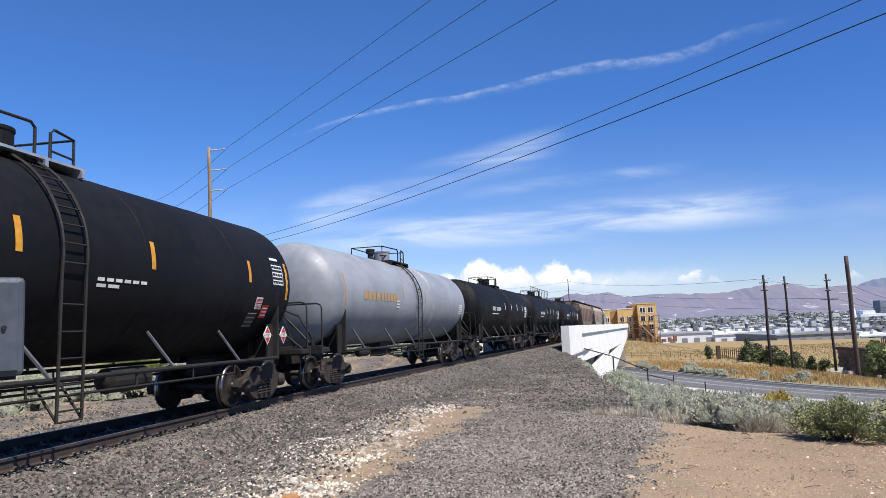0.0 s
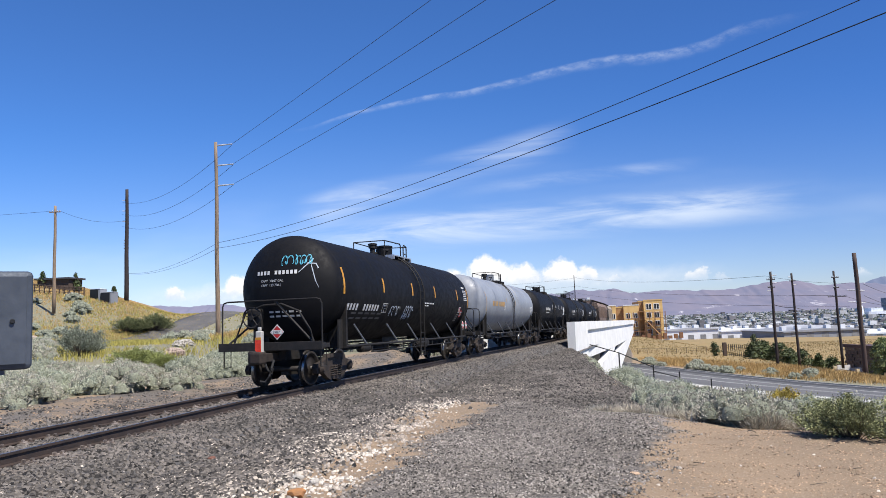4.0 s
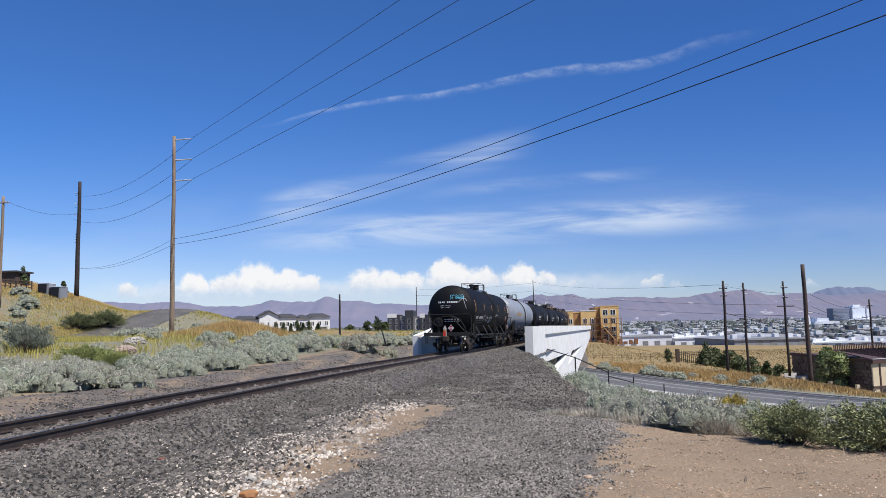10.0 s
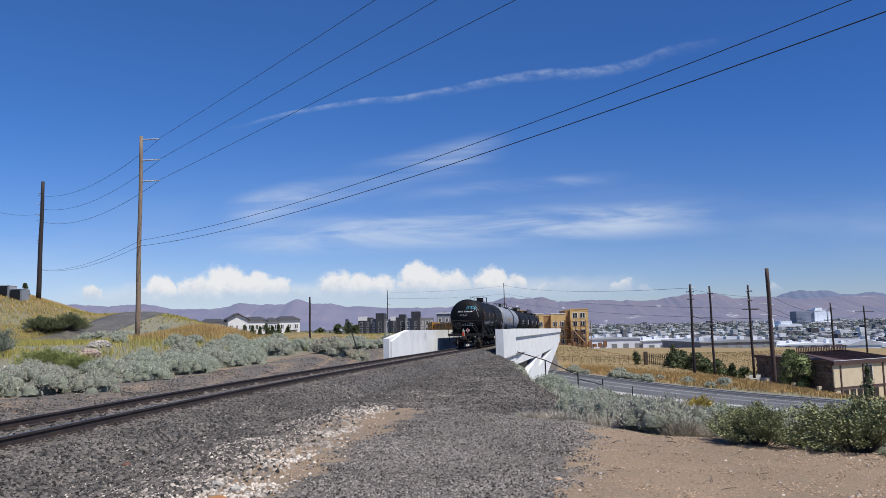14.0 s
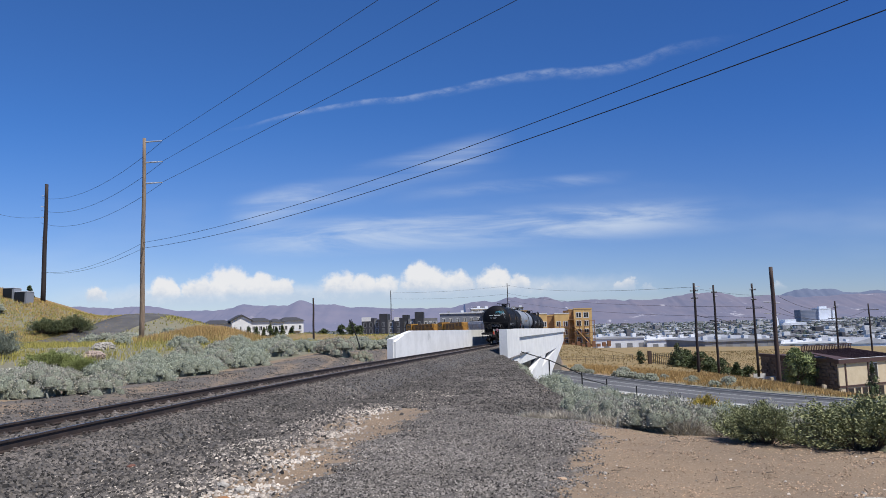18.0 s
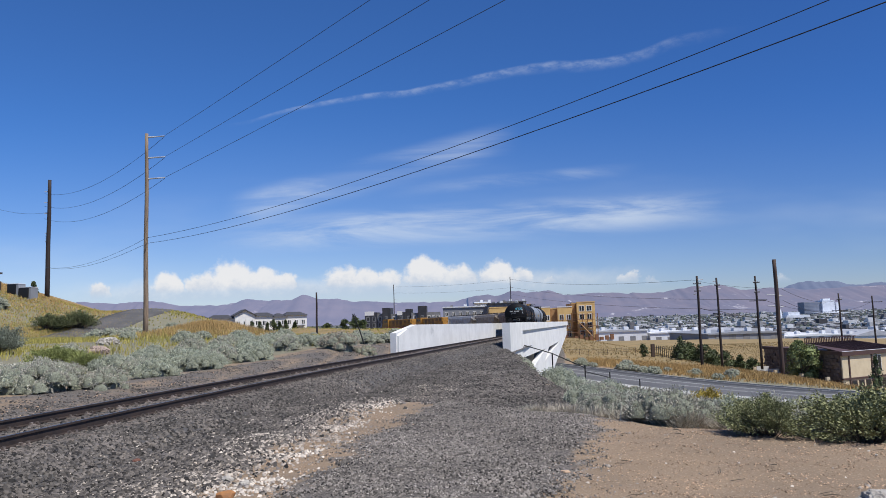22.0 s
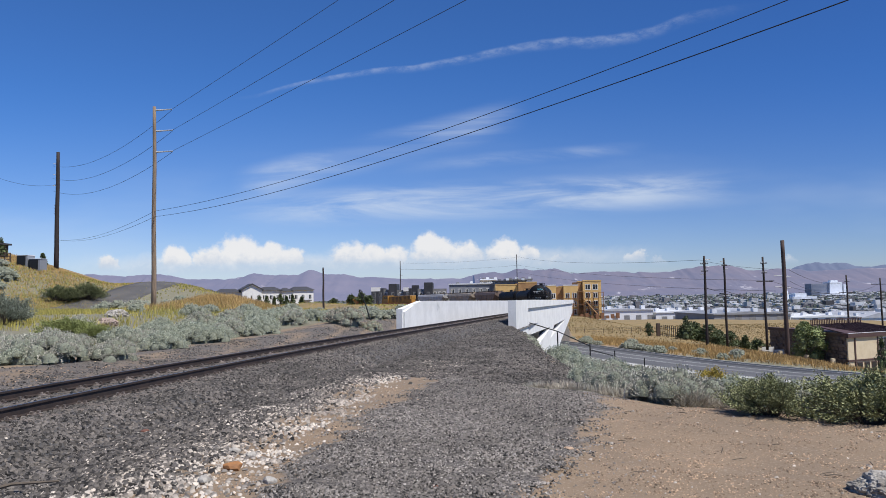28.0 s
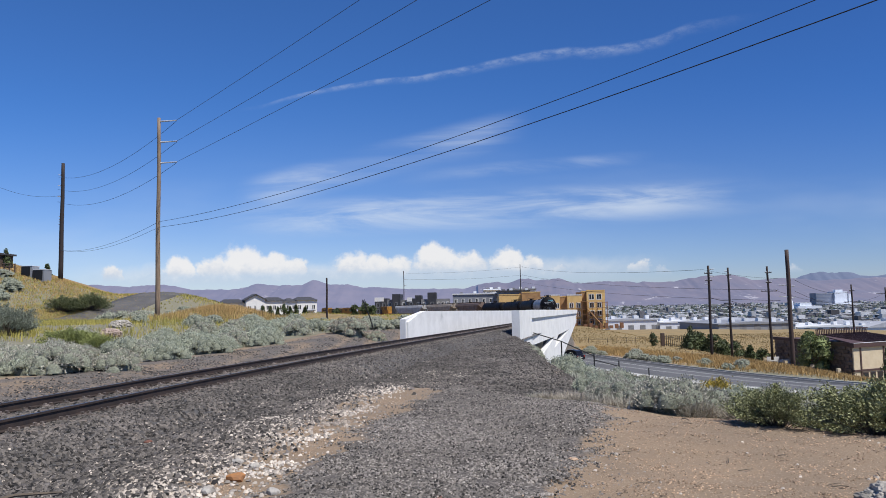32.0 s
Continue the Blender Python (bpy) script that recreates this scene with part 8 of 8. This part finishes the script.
def small_things():
    # air conditioners on the hilltop
    for i, (x, w) in enumerate(((-69.6, 1.75), (-67.6, 1.85))):
        z = ground_z(x, 111)
        e = thing("air_conditioner", "grey boxed air conditioner with a dark louvred front", "air conditioner", pose(x, 111, z), "air conditioners")
        block(e, "case", -w / 2, w / 2, 0, 2.0, -0.4, 1.7, METAL_GREY)
        block(e, "louvre", -w / 2 + 0.06, w / 2 - 0.3, -0.12, 0.0, 0.0, 1.62, BLACK_SIGN)
        block(e, "top", -w / 2 - 0.05, w / 2 + 0.05, -0.05, 2.05, 1.7, 1.78, METAL_WHITE)
    f = thing("timber_fence", "dark timber fence on the hilltop", "fence")
    for k in range(14):
        x, y = -84 + 0.9 * k, 112.0
        z = ground_z(x, y)
        block(f, "post", x, x + 0.15, y, y + 0.15, z - 0.4, z + 1.6, FENCE_TIMBER)
    bm = bmesh.new()
    for dz in (0.5, 1.0, 1.45):
        tube(bm, [(-84 + 0.9 * k, 112.0, ground_z(-84 + 0.9 * k, 112.0) + dz) for k in range(14)], 0.05, 4)
    part("rail", finish(bm), FENCE_TIMBER, f)
    s = thing("shed", "low dark timber shed behind the hilltop fence", "shed", pose(-82, 118, ground_z(-82, 118)))
    block(s, "wall", -3, 3, 0, 4, -1, 1.7, FENCE_TIMBER)
    block(s, "roof", -3.4, 3.4, -0.4, 4.4, 1.7, 2.0, ROOF_DARK)
    # leaning post with a broken lamp head, beside the track
    p = thing("leaning_post", "thin dark leaning post with a shredded top", "post", pose(-6.15, 52, ground_z(-6.15, 52)))
    bm = bmesh.new()
    tube(bm, [(0, 0, -0.3), (-0.45, 0, 1.2), (-0.95, 0, 2.4)], 0.05, 8, r2=0.035)
    part("shaft", finish(bm), FENCE_IRON, p)
    v, fcs = leaf_cloud(random.Random(3), 90, [(-0.7, 0, 1.75, 0.06, 0.25), (-0.85, 0, 2.1, 0.07, 0.25)], 0.14, 0.02, 0.2)
    me = bpy.data.meshes.new("shreds")
    me.from_pydata([tuple(q) for q in v], [], fcs)
    me.materials.append(FENCE_IRON)
    new("shreds", me).parent = p
    b = thing("marker_box", "small white utility box on the plain", "utility box", pose(-17.8, 170, ground_z(-17.8, 170)))
    block(b, "case", -0.4, 0.4, -0.3, 0.3, -0.3, 1.4, STUCCO_WHITE)
    block(b, "lid", -0.45, 0.45, -0.35, 0.35, 1.4, 1.5, METAL_GREY)
    # drive up the hill
    bm = bmesh.new()
    prev = None
    for k in range(4 * (len(DRIVE) - 1) + 1):
        q = k / 4
        (x0, y0), (x1, y1) = DRIVE[min(int(q), len(DRIVE) - 2)], DRIVE[min(int(q), len(DRIVE) - 2) + 1]
        r = Vector((y1 - y0, x0 - x1)).normalized()
        c = Vector((x0, y0)).lerp(Vector((x1, y1)), q - min(int(q), len(DRIVE) - 2))
        row = []
        for o in (-3.1, -3.0, -2.0, -1.0, 0, 1.0, 2.0, 3.0, 3.1):
            p = c + r * o
            row.append(bm.verts.new((p.x, p.y, ground_z(p.x, p.y) + (0.25 if abs(o) < 3.05 else -0.3))))
        if prev:
            for a in range(8):
                bm.faces.new((prev[a], row[a], row[a + 1], prev[a + 1]))
        prev = row
    tagged(part("driveway", finish(bm), ASPHALT_DRIVE, smooth=True), "dark asphalt drive climbing the hill", "driveway", kind="structure")
    # boulders and loose stones beside the camera
    rnd = random.Random(12)
    for name, label, x, y, r, m_ in (("boulder", "pale grey crumbling boulder on the dirt", 3.5, 5.85, 0.19, ROCK), ("boulder", "low pinkish boulder among the sage", -20.6, 41.0, 0.52, PINK_ROCK), ("boulder", "small pale boulder among the sage", -24.4, 50.0, 0.6, ROCK), ("boulder", "pale boulder on the hillside grass", -61.0, 84.0, 0.7, PINK_ROCK), ("stone", "orange-brown broken stone on the dirt", -2.2, 6.9, 0.07, mat("orange_stone", (0.38, 0.17, 0.055), 0.85, 0, (0.25, 0.12, 0.05), 8)), ("stone", "white stone on the dirt", -1.72, 6.5, 0.06, ROCK), ("stone", "pale round stone on the dirt", -2.3, 6.4, 0.06, ROCK), ("stone", "dark red stone on the gravel", -0.2, 6.2, 0.05, RED_STONE), ("stone", "dark red stone on the ballast", -4.0, 9.0, 0.05, RED_STONE), ("stone", "flat orange stone on the dirt", 1.2, 7.6, 0.05, STONE_TAN), ("stone", "pale stone on the ballast edge", -2.45, 7.75, 0.055, ROCK), ("stone", "pale stone on the ballast edge", -2.2, 7.55, 0.05, ROCK)):
        bm = bmesh.new()
        bmesh.ops.create_icosphere(bm, subdivisions=5 if r > 0.15 else 2, radius=r)
        for v in bm.verts:
            k = 1 + 0.35 * noise.noise(v.co * (2.2 / r * 0.5) + Vector((x, y, 3))) + 0.16 * noise.fractal(v.co * (4.5 / r), 0.6, 2.2, 5)
            v.co = Vector((v.co.x * 1.3 * k, v.co.y * k, v.co.z * 0.75 * k))
        ob = part(name, finish(bm), m_)
        ob.matrix_basis = pose(x, y, ground_z(x, y) + r * (0.12 if r > 0.15 else 0.4), 0, 0, rnd.uniform(0, 360))
        tagged(ob, label, "stone" if r < 0.15 else "boulder")
    st = thing("stick", "dark broken stick on the gravel", "stick")
    bm = bmesh.new()
    z = ground_z(-3.9, 6.1) + 0.05
    tube(bm, [(-4.15, 6.05, z), (-3.9, 6.15, z + 0.05), (-3.6, 6.35, z + 0.02)], 0.022, 6, r2=0.01)
    part("branch", finish(bm), TWIG, st)


small_things()


# ---- loose stone ----
def stones(name, label, pts, size, material, seed):
    """Crushed stone: one small uneven solid at each point."""
    g = np.random.default_rng(seed)
    n = len(pts)
    wedge = np.array([(-1, -1, -1), (1, -1, -1), (1, 1, -1), (-1, 1, -1), (-0.6, -0.1, 1), (0.6, 0.1, 1)], float)
    v = wedge[None] * g.uniform(0.5, 1.15, (n, 6, 3)) * (size * g.uniform(0.55, 1.25, (n, 1, 1))) * np.array([1.15, 0.9, 0.7])
    a, b = g.uniform(0, 6.283, n), g.uniform(-0.6, 0.6, n)
    ca, sa, cb, sb = np.cos(a)[:, None], np.sin(a)[:, None], np.cos(b)[:, None], np.sin(b)[:, None]
    x, y, z = v[..., 0], v[..., 1], v[..., 2]
    y, z = y * cb - z * sb, y * sb + z * cb
    x, y = x * ca - y * sa, x * sa + y * ca
    v = np.stack([x, y, z + 0.35 * size], -1) + pts[:, None, :]
    q = np.array([(0, 1, 5), (0, 5, 4), (2, 3, 4), (2, 4, 5), (1, 2, 5), (3, 0, 4)])
    f = (np.arange(n)[:, None, None] * 6 + q[None]).reshape(-1, 3)
    me = bpy.data.meshes.new(name)
    me.vertices.add(n * 6)
    me.vertices.foreach_set("co", v.ravel())
    me.loops.add(len(f) * 3)
    me.loops.foreach_set("vertex_index", f.ravel().astype(np.int32))
    me.polygons.add(len(f))
    me.polygons.foreach_set("loop_start", np.arange(0, len(f) * 3, 3, dtype=np.int32))
    me.update(calc_edges=True)
    me.materials.append(material)
    return tagged(new(name, me), label, "stones", kind="stuff")


def bed_height(s, lat):
    return GRADE * s + np.interp(lat, [-3.7, -2.2, -1.4, -0.85, 0.85, 1.4, 2.0, 3.5], [-1.0, -0.32, -0.2, -0.19, -0.19, -0.2, -0.29, -1.0])


def gravel():
    g = np.random.default_rng(17)

    def place(n, x0, x1, y0, y1, weight, lift=0.0, power=1.0):
        # more points near the camera than far off
        y = y0 * (y1 / y0) ** (g.uniform(0, 1, n) ** power)
        x = g.uniform(x0, x1, n)
        s, l = along(x, y)
        m = g.uniform(0, 1, n) < weight(x, y, s, l)
        x, y, s, l = x[m], y[m], s[m], l[m]
        z = np.maximum(land(x, y) + relief(x, y) * smooth(np.abs(l), 2.5, 4.5) + 0.05 * gravel_cover(x, y, s, l) * smooth(np.abs(l), 3.5, 5), bed_height(s, l))
        return np.stack([x, y, z + lift], 1)
    edge_noise = lambda x, y: 0.35 * np.sin(x * 2.1 + np.sin(y * 1.7)) + 0.3 * np.sin(y * 2.9 + 2 * np.sin(x * 1.3))
    clear = lambda l: 1 - 0.85 * smooth(np.abs(np.abs(l) - 0.753), 0.1, 0.06)
    dark = place(140000, -13, 3.5, 6.0, 22, lambda x, y, s, l: smooth(np.abs(l) + 0.2 * edge_noise(x, y), 5.6, 4.0) * smooth(l, -3.9, -3.4) * clear(l) * smooth(np.abs(l), 0.55, 0.9) + 0.35 * smooth(np.abs(l), 0.62, 0.5), 0.0)
    stones("ballast_stones", "dark angular crushed basalt of the railway bed", dark, 0.031, STONE_DARK, 1)
    dark2 = place(130000, -6, 14, 13, 66, lambda x, y, s, l: smooth(l, -3.9, -3.4) * smooth(l - shoulder(s) + 0.4 * edge_noise(x * 0.6, y * 0.6), 0.5, -0.5) * clear(l) * smooth(np.abs(l), 0.55, 0.9) * smooth(s, 70, 62) * smooth(y, 13, 18), 0.0)
    stones("ballast_stones", "dark angular crushed basalt of the railway bed", dark2, 0.036, STONE_DARK, 2)
    heap = place(120000, -3, 6, 5.2, 22, lambda x, y, s, l: heap_cover(x, y), 0.0)
    stones("gravel_stones", "fine dark gravel spread over the pad", heap, 0.0145, STONE_HEAP, 3)
    pale = place(110000, -7, 3, 5.6, 24, lambda x, y, s, l: smooth(np.abs(l - 4.9 - 0.45 * edge_noise(x, y)), 1.0, 0.1) * smooth(s, -2, 3) * smooth(y, 46, 18) * 0.55 * (0.3 + 0.7 * smooth(edge_noise(x * 1.7, y * 1.7), -0.4, 0.2)) + 0.06 * smooth(l, 1.2, 3) * smooth(l, 6, 5), 0.004)
    stones("pale_stones", "whitish crushed rock along the foot of the ballast", pale, 0.022, STONE_PALE, 4)
    verge = place(90000, -16, 2, 12, 60, lambda x, y, s, l: smooth(l, -7.8, -4.6) * smooth(l, -3.3, -3.8) * (0.35 + 0.6 * smooth(edge_noise(x * 0.8, y * 0.8), -0.2, 0.3)), 0.0)
    stones("ballast_stones", "grey-brown gravel beside the far rail", verge, 0.03, STONE_DARK, 8)
    light = place(60000, -13, 6, 5.2, 40, lambda x, y, s, l: 0.45 * heap_cover(x, y) + 0.3 * smooth(l, 1.0, 1.6) * smooth(l - shoulder(s), 0.4, -0.4) * smooth(s, 62, 40), 0.004)
    stones("gravel_stones", "lighter grey stones scattered through the dark gravel", light, 0.0115, STONE_GREY, 9)
    far_pale = place(14000, -14, 2, 14, 60, lambda x, y, s, l: smooth(np.abs(l + 4.8), 1.6, 0.4) * 0.8, 0.0)
    stones("pale_stones", "tan and pale rubble beside the far side of the track", far_pale, 0.02, STONE_TAN, 5)
    tan = place(60000, -4.5, 7, 4.6, 13, lambda x, y, s, l: 0.7 * smooth(l, 4.6, 5.4) * (1 - heap_cover(x, y)) * smooth((x - 2.2) * 0.67 + (y - 11.5) * 0.74, 0.6, 0.0), 0.0)
    stones("pebbles", "small tan pebbles on the dirt", tan, 0.009, STONE_TAN, 6)
    scat = place(1000, -4.5, 7, 4.6, 14, lambda x, y, s, l: 0.4 * smooth(l, 4.6, 5.4) * (1 - heap_cover(x, y)) * smooth((x - 2.2) * 0.67 + (y - 11.5) * 0.74, 0.6, 0.0), 0.0)
    stones("pebbles", "scattered pale pebbles on the dirt", scat, 0.017, STONE_PALE, 7)
    # twigs and chips on the dirt
    bm = bmesh.new()
    rnd = random.Random(6)
    for _ in range(60):
        x, y = rnd.uniform(0.8, 6), rnd.uniform(5, 10.5)
        if (x - 2.2) * 0.67 + (y - 11.5) * 0.74 < 0.2:
            z, a, L = ground_z(x, y) + 0.02, rnd.uniform(0, 3.1), rnd.uniform(0.04, 0.2)
            tube(bm, [(x, y, z), (x + math.cos(a) * L * 0.5, y + math.sin(a) * L * 0.5 + rnd.uniform(-0.03, 0.03), z + 0.01), (x + math.cos(a) * L, y + math.sin(a) * L, z)], rnd.uniform(0.002, 0.006), 4)
    tagged(part("twigs", finish(bm), TWIG), "dark dry twigs scattered on the dirt", "twigs", kind="stuff")


gravel()


# ---- street traffic; local frame: x forwards, z up from the road ----
def motor_car(label, paint, tall):
    e = thing("car", label, "car", group="cars on the street")
    h = 1.72 if tall else 1.44
    bm = bmesh.new()
    L = 2.12
    prof = [(-L, 0.42), (-L, 0.85), (-L + 0.15, 0.98), (-L + (0.25 if tall else 0.75), 1.02), (-L + (0.55 if tall else 1.25), h - 0.06), (-0.9 if tall else -0.6, h), (0.35, h - 0.04), (1.15, 1.0), (2.1, 0.85), (L, 0.68), (L, 0.35), (L - 0.2, 0.28), (-L + 0.2, 0.28)]
    rings = []
    for y, k in ((-0.9, 0.0), (-0.86, 0.06), (0.86, 0.06), (0.9, 0.0)):
        rings.append([bm.verts.new((x, y * (1 if z < 1.0 else 0.8), z + (k if z > 0.9 else 0))) for x, z in prof])
    for a, b in zip(rings, rings[1:]):
        for j in range(len(prof)):
            bm.faces.new((a[j], b[j], b[(j + 1) % len(prof)], a[(j + 1) % len(prof)]))
    bm.faces.new(rings[0][::-1])
    bm.faces.new(rings[-1])
    body = part("body", finish(bm), paint, e, smooth=False)
    for sy in (-1, 1):
        bm = bmesh.new()
        extrude_poly(bm, [(-L + (0.5 if tall else 1.15), 1.06), (-L + (0.75 if tall else 1.45), h - 0.1), (0.3, h - 0.12), (0.95, 1.06)], sy * 0.8 - 0.012, sy * 0.8 + 0.012)
        part("side_window", finish(bm), GLASS_DARK, e)
        bm = bmesh.new()
        box(bm, -L - 0.02, -L + 0.05, sy * 0.72 - 0.12, sy * 0.72 + 0.12, 0.78, 0.98)
        part("tail_lamp", finish(bm), LAMP_RED, e, "red tail lamp")
        bm = bmesh.new()
        box(bm, L - 0.12, L + 0.01, sy * 0.68 - 0.16, sy * 0.68 + 0.16, 0.6, 0.74)
        part("headlight", finish(bm), INSULATOR, e, "clear headlight")
        for x in (-1.42, 1.42):
            bm = bmesh.new()
            lathe(bm, [(-0.1, 0.2), (-0.11, 0.32), (-0.08, 0.34), (0.08, 0.34), (0.11, 0.32), (0.1, 0.2)], "y", 18)
            w = part("wheel", finish(bm), RUBBER, e, "black tyre on a pale rim")
            w.matrix_basis = pose(x, sy * 0.82, 0.34)
            bm = bmesh.new()
            lathe(bm, [(-0.115, 0.02), (-0.115, 0.2), (0.115, 0.2), (0.115, 0.02)], "y", 12)
            part("rim", finish(bm), ALU, w)
    bm = bmesh.new()
    box(bm, -L - 0.015, -L, -0.26, 0.26, 0.62, 0.74)
    part("number_plate", finish(bm), STUCCO_WHITE, e)
    return e


CAR_RED = mat("dark_red_car_paint", (0.06, 0.008, 0.008), 0.3, 0.2)
CAR_GREEN = mat("dark_green_grey_car_paint", (0.05, 0.06, 0.055), 0.3, 0.4)
CARS = [(motor_car("dark grey-green saloon car driving along the street", CAR_GREEN, False), 17.3, 362.6), (motor_car("white saloon car driving along the street", CAR_SILVER, False), 17.8, 324.5), (motor_car("dark red saloon car driving along the street", CAR_RED, False), 18.2, 310.8), (motor_car("black sport utility vehicle driving along the street", CAR_BLACK, True), 19.4, -30.0), (motor_car("black hatchback driving along the street", CAR_BLACK, True), 19.05, -132.8)]
_RL = np.concatenate([[0], np.cumsum(np.hypot(*np.diff(ROAD_Q[:, :2], axis=0).T))])


def street_pose(s, off=-2.35):
    """A place on a lane of the street, s metres along it."""
    at = lambda k: Vector([float(np.interp(k, _RL, ROAD_Q[:, i])) for i in range(3)])
    d = at(min(max(s, 0), _RL[-1] - 8) + 4) - at(min(max(s, 0), _RL[-1] - 8))
    p = at(s) + (d.normalized() * s if s < 0 else Vector())
    d.normalize()
    side = Vector((0, 0, 1)).cross(d).normalized()
    m = Matrix((d, side, d.cross(side))).transposed().to_4x4()
    m.translation = p - side * off + Vector((0, 0, 0.045))
    return m


# ---- motion ----
SPEED = 4.27


def tail(t):
    """Where the train's tail is, in metres along the line."""
    return 13.68 + SPEED * (t - 3.5)


def car_pose(s, b0, b1):
    a, b = track(s + b0), track(s + b1)
    d = (b - a).normalized()
    side = Vector((0, 0, 1)).cross(d).normalized()
    up = d.cross(side)
    m = Matrix((d, side, up)).transposed().to_4x4()
    m.translation = a - d * b0
    return m


def motions():
    for car, sets, at, b0, b1 in TRAIN:
        walk(car, [(t / 2, car_pose(tail(t / 2) + at, b0, b1)) for t in range(0, 65)])
    # the wheels of the tank cars roll; they are 0.464 m in radius
    for car, sets, at, b0, b1 in TRAIN[:5]:
        for w in sets:
            p = w.matrix_basis.translation.copy()
            walk(w, [(0.16 * k, pose(p.x, p.y, p.z, 0, math.degrees(SPEED * 0.16 * k / 0.464), 0)) for k in range(0, 201)])
    for car, v, c in CARS:
        walk(car, [(t, street_pose(v * t + c)) for t in range(0, 33)])


motions()
